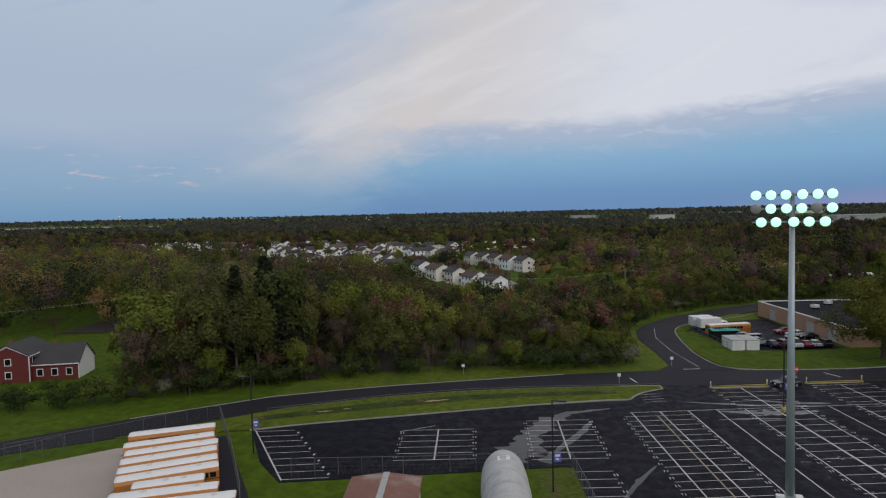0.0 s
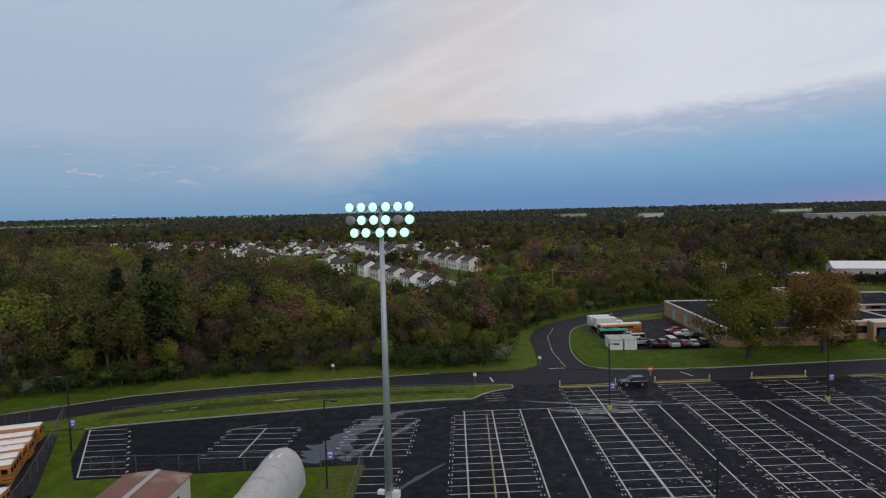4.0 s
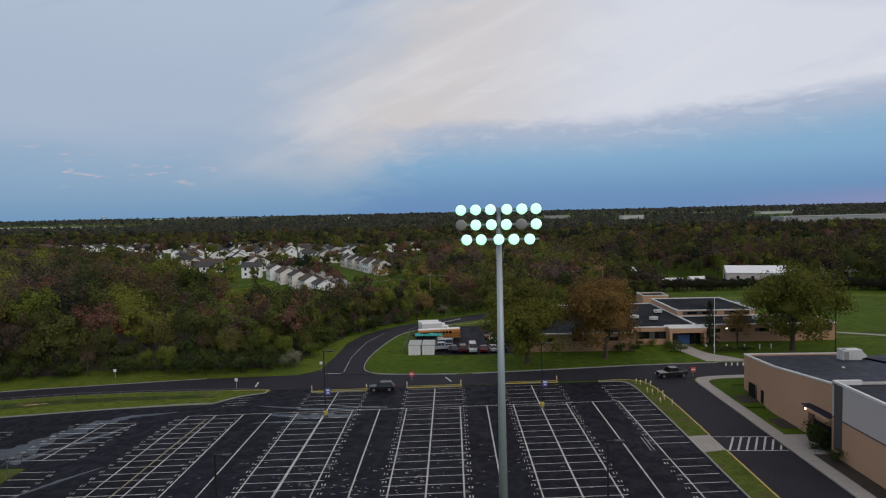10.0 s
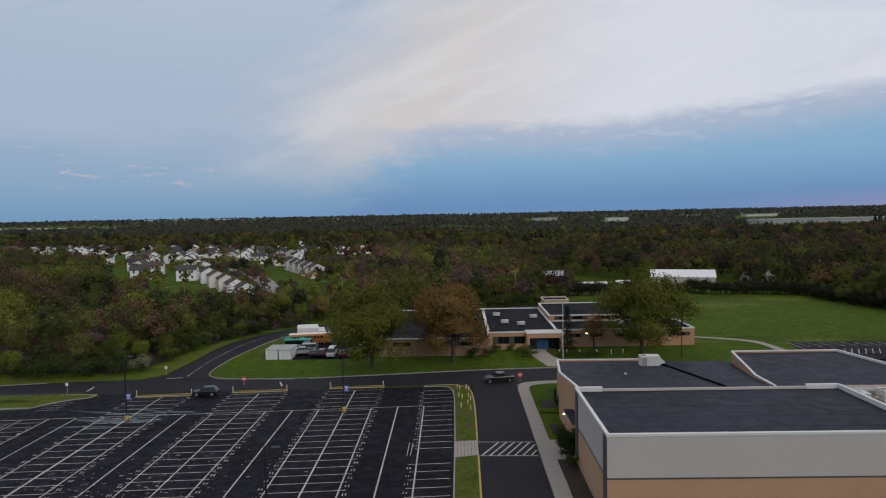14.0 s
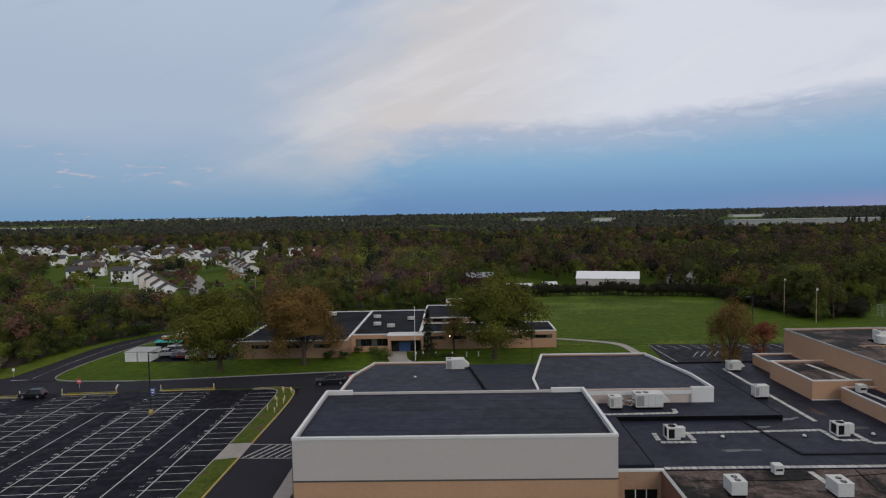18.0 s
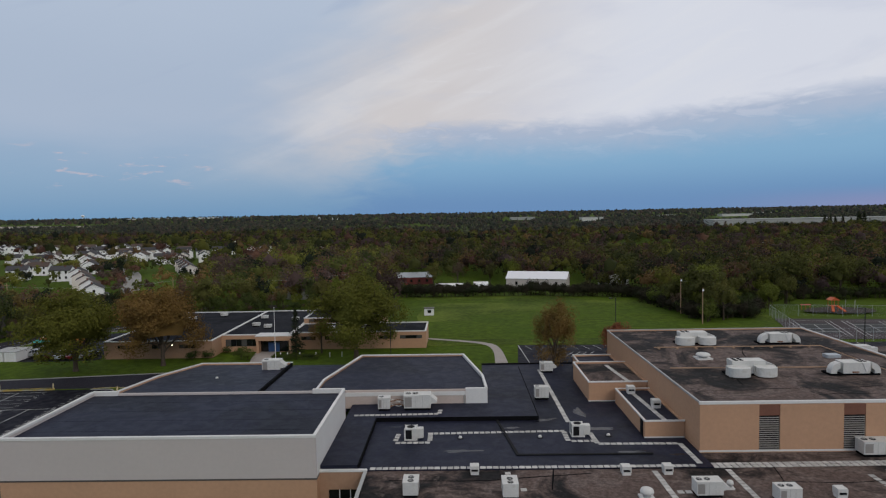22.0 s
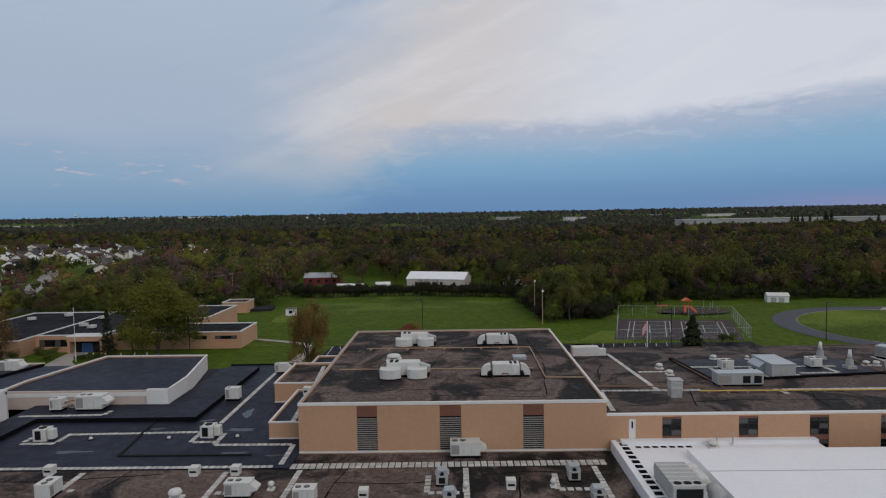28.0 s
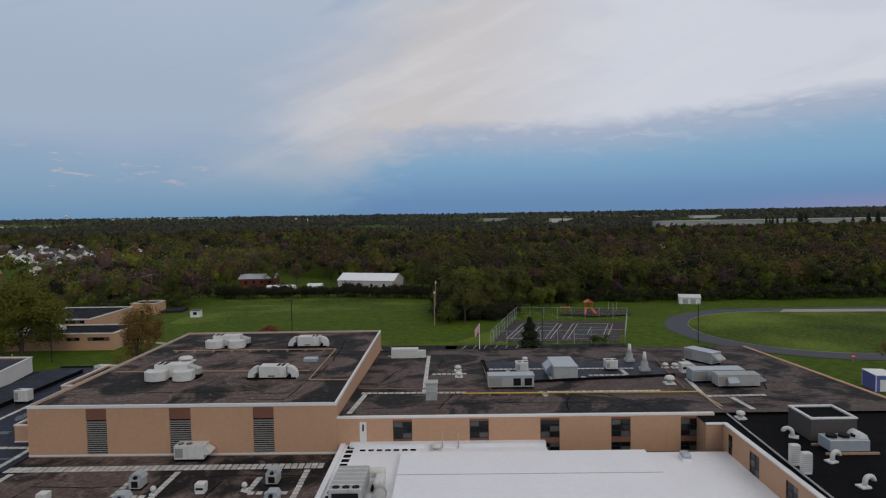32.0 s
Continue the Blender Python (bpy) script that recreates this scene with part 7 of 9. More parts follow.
# running track
def ring_pts(cx, cy, hx, r, n=28):
    out = []
    for s, t0 in ((1, -90), (-1, 90)):
        for i in range(n):
            t = radians(t0 + 180 * i / (n - 1))
            out.append((cx + s * hx + r * math.cos(t), cy + r * math.sin(t)))
    return out


M["track"] = material("blue_grey_track", (0.042, 0.043, 0.058), 0.8, vary=0.2, scales=(0.1, 2.0))
outer, inn = ring_pts(390, 165, 46, 36), ring_pts(390, 165, 46, 29.5)
outer = [(x, y) for x, y in outer]
b = B()
n = len(outer)
for i in range(n):
    j = (i + 1) % n
    b.face((*outer[i], 0.03), (*outer[j], 0.03), (*inn[j], 0.03), (*inn[i], 0.03))
structure(b, "running_track", "track", "blue-grey oval running track", "track")
structure(B().prism(inn, -0.2, 0.035), "infield", "field", "green infield of the track", "field")
kerb_run(inn, "kerb", 0.12, 0.08, 0.03, True)
structure(B().prism([(352, 193.5), (395, 191), (395, 196), (356, 198.5)], -0.2, 0.05), "throwing_pad", "walkway", "pale concrete pad beside the track", "pad")

# ---- the low school across the road ----
low = at_base("low_school", 86, 143, 0, "single-storey peach block school with flat grey roofs", "building")


def flat_block(at, x0, y0, x1, y1, z1, roof, wall="peach", cop="coping", sides="nesw", holes=(), z0=0.0):
    """Walls with openings in the south side, a flat roof, thin edge trim."""
    pierced(at, x0, x1, y0, 0.3, z0, z1 - 0.2, list(holes), wall)
    ring_walls(at, x0, y0, x1, y1, z0, z1 - 0.2, wall, sides="new")
    B(at).box(x0 + 0.3, y0 + 0.3, z1 - 0.75, x1 - 0.3, y1 - 0.3, z1 - 0.25).part("roof", roof, at)
    copings(at, x0, y0, x1, y1, z1, sides, w=0.35, h=0.24, mat=cop)
    for xa, xb, za, zb in holes:
        window(at, xa, xb, za, zb, y0, max(1, round((xb - xa) / 1.3)), 1)


M["lowroof"] = roof_material("blue_grey_flat_roof", (0.018, 0.019, 0.024), (0.010, 0.010, 0.013), (0.032, 0.033, 0.038), (0.8, 0.95), 0.06, (0.44, 0.60), 0.12, 0.7)
flat_block(low, 86.3, 141.6, 112.6, 186.0, 4.4, "lowroof", "peachdark", holes=[(89.6, 93.8, 2.5, 3.4), (98.0, 101.4, 2.5, 3.4), (104.6, 108.6, 2.5, 3.4)])
flat_block(low, 112.6, 147.6, 129.6, 186.0, 4.5, "lowroof", holes=[(113.6, 121.6, 1.5, 3.3)])
flat_block(low, 129.6, 150.0, 163.6, 163.0, 4.4, "lowroof", holes=[(132.0, 135.6, 2.4, 3.3), (138.0, 141.0, 2.4, 3.3), (144.0, 147.4, 2.4, 3.3), (151.6, 155.0, 2.4, 3.3), (157.0, 162.6, 2.4, 3.3)])
flat_block(low, 129.6, 163.0, 150.0, 186.0, 5.9, "lowroof", holes=[(131.0, 140.0, 4.6, 5.5), (142.0, 148.6, 4.6, 5.5)])
B(low).box(121.8, 145.6, 3.2, 130.6, 149.6, 4.3).part("entrance_canopy", "peach", low, "deep flat canopy over the entrance")
B(low).box(121.7, 145.5, 4.3, 130.7, 149.7, 4.5).part("canopy_edge", "coping", low)
for x in (121.9, 130.0):
    B(low).box(x, 145.7, 0, x + 0.6, 147.6, 3.2).part("pier", "peach", low)
B(low).box(122.4, 147.55, 0.1, 129.8, 147.6, 3.2).part("entrance_glazing", "pane", low, "dark glazed entrance doors")
M["bluedoor"] = material("blue_entrance_panel", (0.02, 0.06, 0.16), 0.5, vary=0.2)
B(low).box(124.4, 147.5, 0.1, 127.2, 147.56, 2.4).part("door_panel", "bluedoor", low, "blue entrance doors")
chim = at_base("boiler_house", 139.4, 217, -1.5, "squat peach block building behind the low school", "building")
ring_walls(chim, 135.0, 213.0, 143.8, 221.0, -2.0, 2.9, "peach")
B(chim).box(135.3, 213.3, 2.0, 143.5, 220.7, 2.6).part("roof", "lowroof", chim)
copings(chim, 135.0, 213.0, 143.8, 221.0, 3.05, w=0.3, h=0.2)
B(chim).box(138.4, 212.95, -1.5, 139.6, 213.0, 0.6).part("door", "dark", chim)
for i in range(4):
    y0 = 147 + i * 9.5
    B(low).box(86.18, y0, 0.1, 86.295, y0 + 3.2, 2.9).part("garage_door", "hvacgrey", low, "pale roller door")
for x, y, z in ((117.5, 160.0, 4.25), (121.5, 157.0, 4.25), (126, 168, 4.25), (116, 172, 4.25), (95, 172, 4.15), (102, 178, 4.15), (139, 153.5, 4.15), (147.0, 155.5, 4.15)):
    rooftop_unit(pose(x, y, z), 1.9, 1.3, 1.0, "small pale unit on the low school's roof", fans=1, hood=False, group="low school units")
for x, y, zz in ((122.2, 147.4, 3.4), (137.0, 149.95, 3.4), (103.0, 141.55, 3.4), (121.95, 81.0, 3.9)):
    wl = thing("wall_lamp", pose(x, y, zz), "lit wall lamp under the eaves", "lamp", "wall lamps")
    if x == 121.95:
        wl.matrix_basis = pose(120.4, 84.6, 4.6)
    B().box(-0.22, -0.2, -0.16, 0.22, 0.05, 0.16).part("housing", "frame", wl)
    B().box(-0.15, -0.24, -0.14, 0.15, -0.19, 0.08).part("lens", "lampwarm", wl, "glowing lens")
for x, y in ((129.0, 141.8), (130.7, 141.7), (133.7, 141.6), (137.6, 141.4), (141.0, 141.2), (143.8, 141.6)):
    wb_ = thing("post_lantern", pose(x, y, 0.1), "short white lantern bollard by the hedge", "bollard", "lantern bollards")
    B().tube((0, 0, -0.05), (0, 0, 0.7), 0.12, 0.12, 10).part("post", "white", wb_)
    B().tube((0, 0, 0.7), (0, 0, 1.05), 0.15, 0.15, 10).part("lantern", "white", wb_, "white diffuser")
fp = thing("flagpole", pose(129.1, 137.4, 0.1), "bare white flagpole before the school", "flagpole")
B().tube((0, 0, 0), (0, 0, 12.5), 0.09, 0.05, 10).part("pole", "white", fp)
B().tube((0, 0, 12.5), (0, 0, 12.65), 0.1, 0.1, 8).part("finial", "white", fp)
fp = thing("flagpole", pose(253.8, 111.6, 0), "white flagpole with a striped flag", "flagpole")
B().tube((0, 0, 0), (0, 0, 12.4), 0.1, 0.06, 10).part("pole", "white", fp)
for i in range(7):
    z = 10.6 + i * 0.24
    st = B()
    st.loft([[(-0.1 - k * 0.16, 0.14 * math.sin(k * 1.3), z - k * 0.22), (-0.1 - k * 0.16, 0.14 * math.sin(k * 1.3), z + 0.24 - k * 0.22)] for k in range(6)], closed=False, caps=False)
    st.part("flag_stripe", "red" if i % 2 == 0 else "white", fp)

# ---- shed, playground and small things of the fields ----
sh = thing("field_shed", pose(335.0, 223.6, -1.7, 0, 0, -14), "white gabled field shed", "shed")
B().box(-3.6, -2.4, 0, 3.6, 2.4, 2.7).part("wall", "white", sh)
rf = B()
rf.loft([[(x, -2.6, 2.65), (x, 0, 3.6), (x, 2.6, 2.65), (x, 2.6, 2.8), (x, 0, 3.75), (x, -2.6, 2.8)] for x in (-3.8, 3.8)])
rf.part("roof", "hvac", sh)
for x in (-2.4, 0.2):
    B().box(x, -2.43, 0.1, x + 1.8, -2.4, 2.2).part("door", "hvacgrey", sh)
M["orange"] = material("orange_play_plastic", (0.50, 0.09, 0.02), 0.5, vary=0.2)
structure(B().face(*blob(295, 198, 11, 6.5, 4, 0.05, 0, 40, 0.15)), "play_pit", "soil", "dark mulch play area", "play area")
pg = thing("playground", pose(292.5, 196.5, 0.05), "orange play tower with a twin slide", "playground")
for x in (-1.0, 1.0):
    for y in (-1.0, 1.0):
        B().tube((x, y, 0), (x, y, 3.6), 0.08).part("post", "orange", pg)
B().box(-1.1, -1.1, 1.6, 1.1, 1.1, 1.7).part("deck", "orange", pg)
rb = B()
rb.loft([[(-1.5, y, 3.5), (0, y, 4.4), (1.5, y, 3.5)] for y in (-1.4, 1.4)], caps=True)
rb.part("canopy", "orange", pg)
for x0 in (-0.9, 0.5):
    sl = B()
    sl.loft([[(x0 - 0.35 + s * 1.1 * k / 6, -1.1 - k * 0.45, 1.7 - k * 0.25), (x0 + 0.35 + s * 1.1 * k / 6, -1.1 - k * 0.45, 1.7 - k * 0.25), (x0 + 0.35 + s * 1.1 * k / 6, -1.1 - k * 0.45, 2.0 - k * 0.25), (x0 - 0.35 + s * 1.1 * k / 6, -1.1 - k * 0.45, 2.0 - k * 0.25)] for k in range(7) for s in ((-1 if x0 < 0 else 1),)])
    sl.part("slide", "orange", pg)
pg2 = thing("climbing_frame", pose(285.5, 199.5, 0.05), "small red and orange climbing frame", "playground")
for x in (-1.4, 0, 1.4):
    B().tube((x, 0, 0), (x, 0, 1.9), 0.07).part("post", "orange", pg2)
B().box(-1.6, -0.6, 1.5, 1.6, 0.6, 1.65).part("deck", "red", pg2)
for x, y in ((300.5, 203), (303, 202), (301, 199)):
    sp = thing("play_post", pose(x, y, 0.05), "grey swing post at the play area", "playground", "play posts")
    B().tube((0, 0, 0), (0, 0, 2.6), 0.07).part("post", "hvacgrey", sp)
bx = thing("storage_container", pose(325.5, 108.5, 0, 0, 0, -8), "blue portable unit with a white frame", "container")
B().box(-1.7, -2.4, 0, 1.7, 2.4, 2.9).part("body", "bluebox", bx) if "bluebox" in M else B().box(-1.7, -2.4, 0, 1.7, 2.4, 2.9).part("body", "blue", bx)
for x in (-1.72, 1.6):
    for y in (-2.42, 2.3):
        B().box(x, y, 0, x + 0.12, y + 0.12, 3.0).part("corner_post", "white", bx)
B().box(-1.75, -2.45, 2.9, 1.75, 2.45, 3.02).part("roof", "white", bx)
B().box(-1.0, -2.44, 0.1, 0.0, -2.4, 2.2).part("door", "white", bx)
for x, y, h, lab in ((243.4, 177.5, 10.5, "grey timber utility pole at the wood's edge"), (243.3, 195, 11.5, "grey timber utility pole among trees")):
    up = thing("utility_pole", pose(x, y, 0), lab, "pole", "utility poles")
    B().tube((0, 0, 0), (0, 0, h), 0.16, 0.11, 8).part("pole", "timber", up)
    B().box(-0.15, -0.3, h - 0.9, 0.35, -0.1, h - 0.4).part("fixture", "white", up)
for x, y, h in ((-44, 203, 13.0), (-92, 170, 12.0), (4, 222, 12.0), (60, 236, 12.0), (128, 243, 13.0)):
    up = thing("utility_pole", pose(x, y, terrain(x, y)), "timber utility pole with crossarm", "pole", "utility poles")
    B().tube((0, 0, 0), (0, 0, h), 0.16, 0.11, 8).part("pole", "timber", up)
    B().box(-1.1, -0.06, h - 0.8, 1.1, 0.06, h - 0.62).part("crossarm", "timber", up)
wires = thing("power_line", pose(-92, 170, 0), "thin sagging power lines over the wood", "power line")
chain_ = [(-150, 140, 11.0), (-92, 170, 11.4), (-44, 203, 11.0), (4, 222, 9.4), (60, 236, 9.2), (128, 243, 10.0)]
for k in (-0.9, 0.9):
    for p, q in zip(chain_, chain_[1:]):
        wb = B()
        p_, q_ = Vector(p), Vector(q)
        prev = None
        for i in range(9):
            c = p_.lerp(q_, i / 8) + Vector((k * 0.6 + 92, k * 0.6 - 170, -1.6 * math.sin(math.pi * i / 8)))
            if prev is not None:
                wb.tube(prev, c, 0.02, 0.02, 4, False)
            prev = c
        wb.part("wire", "hvacgrey", wires)

# ---- houses ----
M["siding"] = material("white_vinyl_siding", (0.88, 0.87, 0.86), 0.7, vary=0.06, scales=(0.3, 4.0), spread=0.06)
M["cream"] = material("cream_siding", (0.74, 0.68, 0.62), 0.7, vary=0.08, scales=(0.3, 4.0), spread=0.1)
M["redsiding"] = material("dark_red_clapboard", (0.14, 0.022, 0.018), 0.75, vary=0.15, scales=(0.4, 5.0))
M["shingle"] = material("dark_grey_shingles", (0.045, 0.042, 0.045), 0.9, vary=0.35, scales=(0.4, 4.0), spread=0.5)
M["browns"] = material("brown_shingles", (0.085, 0.058, 0.045), 0.9, vary=0.35, scales=(0.4, 4.0), spread=0.4)


def house(m, L, W, H, rise, wall, roof, label, porch=True, group="estate houses"):
    """Ridge along x; gables at the two ends; windows, door, porch roof, chimney."""
    h = thing("house", m, label, "house", group)
    body = B()
    body.loft([[(x, -W / 2, -2), (x, W / 2, -2), (x, W / 2, H), (x, 0, H + rise), (x, -W / 2, H)] for x in (-L / 2, L / 2)])
    body.part("wall", wall, h)
    for s in (-1, 1):
        rf_ = B()
        rf_.loft([[(x, s * (W / 2 + 0.4), H - 0.2 * rise * 2 / W + 0.02), (x, 0, H + rise + 0.04), (x, 0, H + rise + 0.22), (x, s * (W / 2 + 0.4), H + 0.12)] for x in (-L / 2 - 0.35, L / 2 + 0.35)])
        rf_.part("roof_slope", roof, h)
        for z in ((0.9, 3.6) if H > 4 else (0.9,)):
            for x in (-L * 0.3, 0.0, L * 0.3):
                wn = B().box(x - 0.5, s * W / 2 - 0.03, z, x + 0.5, s * W / 2 + 0.03, z + 1.3).part("window", "pane", h)
                B().box(x - 0.6, s * (W / 2 + 0.02) - 0.02, z - 0.12, x + 0.6, s * (W / 2 + 0.02) + 0.02, z - 0.02).part("sill", "white", wn)
            B().box(s * L / 2 - 0.03, -0.5, z, s * L / 2 + 0.03, 0.5, z + 1.2).part("window", "pane", h)
    B().box(L * 0.12, -W / 2 - 0.04, 0, L * 0.12 + 0.95, -W / 2 + 0.02, 2.05).part("door", "redsiding", h)
    if porch:
        pr = B()
        pr.loft([[(x, -W / 2 - 1.8, 2.3), (x, -W / 2, 2.9), (x, -W / 2, 3.02), (x, -W / 2 - 1.8, 2.42)] for x in (-L * 0.35, L * 0.35)])
        pr.part("porch_roof", roof, h)
        for x in (-L * 0.33, L * 0.33):
            B().box(x - 0.07, -W / 2 - 1.75, 0, x + 0.07, -W / 2 - 1.6, 2.35).part("porch_post", "white", h)
    B().box(-L * 0.2, 0.6, H + rise * 0.4, -L * 0.2 + 0.6, 1.2, H + rise + 0.7).part("chimney", "brick", h)
    return h


protos = []
for i, (L, W, H, rise, wall, roof, lab) in enumerate(((10, 7.6, 5.2, 2.2, "siding", "shingle", "white-sided two-storey house with a grey roof"), (11, 7.8, 5.0, 2.4, "siding", "browns", "white-sided house with a brown shingle roof"),
                                                      (9.5, 7.2, 5.3, 2.0, "cream", "shingle", "cream-sided house with a dark roof"), (12, 8.0, 4.9, 2.3, "cream", "browns", "cream-sided house with a brown roof"))):
    protos.append(house(pose(0, 0, 0), L, W, H, rise, wall, roof, lab, porch=i % 2 == 0))
plain = []
for i, (wall, roof, lab) in enumerate((("siding", "shingle", "distant white house with a grey roof"), ("siding", "browns", "distant white house with a brown roof"), ("cream", "shingle", "distant cream house with a dark roof"), ("siding", "shingle", "distant white estate house among trees"))):
    ph = thing("house", pose(-60 - 24 * i, 640, terrain(-60 - 24 * i, 640), 0, 0, 112), lab, "house", "estate houses")
    L, W, H, rise = 10 + i * 0.5, 7.6, 5.0, 2.3
    B().loft([[(x, -W / 2, -2), (x, W / 2, -2), (x, W / 2, H), (x, 0, H + rise), (x, -W / 2, H)] for x in (-L / 2, L / 2)]).part("wall", wall, ph)
    for s in (-1, 1):
        B().loft([[(x, s * (W / 2 + 0.4), H - 0.1), (x, 0, H + rise + 0.04), (x, 0, H + rise + 0.22), (x, s * (W / 2 + 0.4), H + 0.12)] for x in (-L / 2 - 0.35, L / 2 + 0.35)]).part("roof_slope", roof, ph)
        B().box(s * L / 2 - 0.03, -0.6, 3.4, s * L / 2 + 0.03, 0.6, 4.7).part("window", "pane", ph)
    B().box(-0.6, -W / 2 - 0.03, 3.4, 0.6, -W / 2 + 0.02, 4.7).part("window", "pane", ph)
    plain.append(ph)
rh = random.Random(21)
spots = [(12, 264, 118), (3.5, 275, 118), (-5, 286, 118), (-13.5, 297, 118), (30, 321, 116), (23.5, 333, 116), (17, 345, 116), (10.5, 357, 116), (4, 369, 116), (-22, 308, 118), (-38, 320, 192), (-44, 356, 112), (-53, 370, 112), (-66, 326, 200), (-72, 352, 196), (-90, 372, 100),
         (-100, 386, 194), (-120, 428, 198), (-78, 410, 112), (-88, 424, 112), (-34, 424, 210), (-14, 408, 112), (-22, 420, 112), (-40, 466, 20), (-62, 452, 100), (-78, 456, 110), (-30, 484, 24), (-62, 524, 20), (-110, 470, 100), (-86, 476, 20), (-14, 500, 30), (-104, 500, 20), (-132, 474, 112), (-140, 530, 20)]
for i in range(30):
    spots.append((-150 + (i % 10) * 15.5 + rh.uniform(-3, 3), 440 + (i // 10) * 34 + rh.uniform(-6, 6), rh.choice((112, 118, 20)) + rh.uniform(-6, 6)))
for i in range(11):
    spots.append((2 + i * 6.8, 505 + i * 4.6 + rh.uniform(-2, 2), 112 + rh.uniform(-5, 5)))
for i in range(26):
    spots.append((-290 + (i % 13) * 15 + rh.uniform(-3, 3), 560 + (i // 13) * 34 + rh.uniform(-8, 8), rh.choice((112, 20, 112)) + rh.uniform(-8, 8)))
for i in range(26):
    spots.append((-470 + (i % 13) * 17 + rh.uniform(-5, 5), 590 + (i // 13) * 40 + rh.uniform(-10, 10), rh.choice((0, 20, 110)) + rh.uniform(-8, 8)))
for k, (x, y, rz) in enumerate(spots):
    if k < 4:
        protos[k].matrix_basis = pose(x, y, terrain(x, y) + 0.1, 0, 0, rz)
    else:
        copy_thing((protos if k < 27 else plain)[rh.randrange(4)], pose(x, y, terrain(x, y) + 0.1, 0, 0, rz))
street = B()
line = [(26, 264), (20, 278), (8, 304), (-9, 337), (-22, 359), (-51, 395), (-98, 443)]
for (xa, ya), (xb, yb) in zip(line, line[1:]):
    for i in range(4):
        a_, c_ = i / 4, (i + 1) / 4
        street.prism([(xa + (xb - xa) * a_ - 4.5, ya + (yb - ya) * a_), (xa + (xb - xa) * a_ + 4.5, ya + (yb - ya) * a_), (xa + (xb - xa) * c_ + 4.5, ya + (yb - ya) * c_), (xa + (xb - xa) * c_ - 4.5, ya + (yb - ya) * c_)], -3.2, lambda x, y: terrain(x, y) + 0.35)
structure(street, "estate_street", "kerb", "pale estate street between houses", "road")
structure(B().prism([(-40, 258), (5, 252), (4, 264), (-20, 297), (-34, 310), (-48, 306)], -3.2, lambda x, y: terrain(x, y) + 0.03), "estate_lawn", "grass", "green common lawn beside the estate houses", "lawn")
structure(B().prism([(36, 330), (66, 328), (68, 402), (44, 406)], -3.2, lambda x, y: terrain(x, y) + 0.03), "estate_green", "lawn", "wide green lawn behind the estate houses", "lawn")
def white_trim(h, L, W, H, rise, storeys):
    """Painted boards round the windows, corners and gable edges of a clapboard house."""
    for sx in (-1, 1):
        x = sx * (L / 2 + 0.06)
        for sy in (-1, 1):
            t_ = B()
            t_.loft([[(x + d, sy * (W / 2 + 0.4), H - 0.32), (x + d, sy * (W / 2 + 0.4), H - 0.02), (x + d, 0, H + rise - 0.02), (x + d, 0, H + rise - 0.34)] for d in (-0.05, 0.05)])
            t_.part("bargeboard", "white", h, "white painted gable board")
            B().box(sx * L / 2 - 0.09, sy * W / 2 - 0.09, 0, sx * L / 2 + 0.09, sy * W / 2 + 0.09, H).part("corner_board", "white", h)
        for z in storeys:
            B().box(sx * L / 2 - 0.02, -0.68, z - 0.16, sx * L / 2 + 0.02, 0.68, z + 1.36).part("window_trim", "white", h)
    for sy in (-1, 1):
        B().box(-L / 2 - 0.3, sy * (W / 2 + 0.42) - 0.05, H - 0.12, L / 2 + 0.3, sy * (W / 2 + 0.42) + 0.05, H + 0.1).part("eave_board", "white", h)
        for z in storeys:
            for x in (-L * 0.3, 0.0, L * 0.3):
                B().box(x - 0.66, sy * W / 2 - 0.02, z - 0.14, x + 0.66, sy * W / 2 + 0.02, z + 1.46).part("window_trim", "white", h)


red = house(pose(-94.4, 126.5, 0, 0, 0, 98), 9.5, 8.2, 5.4, 2.2, "redsiding", "shingle", "dark red clapboard farmhouse with white trim", porch=False, group="farmhouse")
white_trim(red, 9.5, 8.2, 5.4, 2.2, (0.9, 3.6))
red2 = house(pose(-86.4, 128.0, 0, 0, 0, 10), 9.4, 7.6, 3.2, 3.4, "redsiding", "shingle", "low red farmhouse wing with a white gable", porch=False, group="farmhouse")
white_trim(red2, 9.4, 7.6, 3.2, 3.4, (0.9,))
end_ = B()
end_.loft([[(x, -3.8, 0), (x, 3.8, 0), (x, 3.8, 3.15), (x, 0, 6.5), (x, -3.8, 3.15)] for x in (4.71, 4.76)])
end_.part("gable_cladding", "siding", red2, "white clad gable end")


def barn(m, L, W, H, rise, wall, roof, label):
    b_ = thing("barn", m, label, "barn", "barns")
    w_ = B()
    w_.loft([[(x, -W / 2, -2), (x, W / 2, -2), (x, W / 2, H), (x, 0, H + rise), (x, -W / 2, H)] for x in (-L / 2, L / 2)])
    w_.part("wall", wall, b_)
    for s in (-1, 1):
        r_ = B()
        r_.loft([[(x, s * (W / 2 + 0.3), H - 0.05), (x, 0, H + rise + 0.03), (x, 0, H + rise + 0.18), (x, s * (W / 2 + 0.3), H + 0.1)] for x in (-L / 2 - 0.3, L / 2 + 0.3)])
        r_.part("roof_slope", roof, b_)
    B().box(-L / 2 - 0.04, -1.6, 0, -L / 2 + 0.02, 1.6, H * 0.8).part("door", "dark", b_)
    for i in range(4):
        x = -L * 0.35 + i * L * 0.22
        B().box(x, -W / 2 - 0.03, H * 0.35, x + 1.2, -W / 2 + 0.02, H * 0.7).part("window", "pane", b_)
    return b_


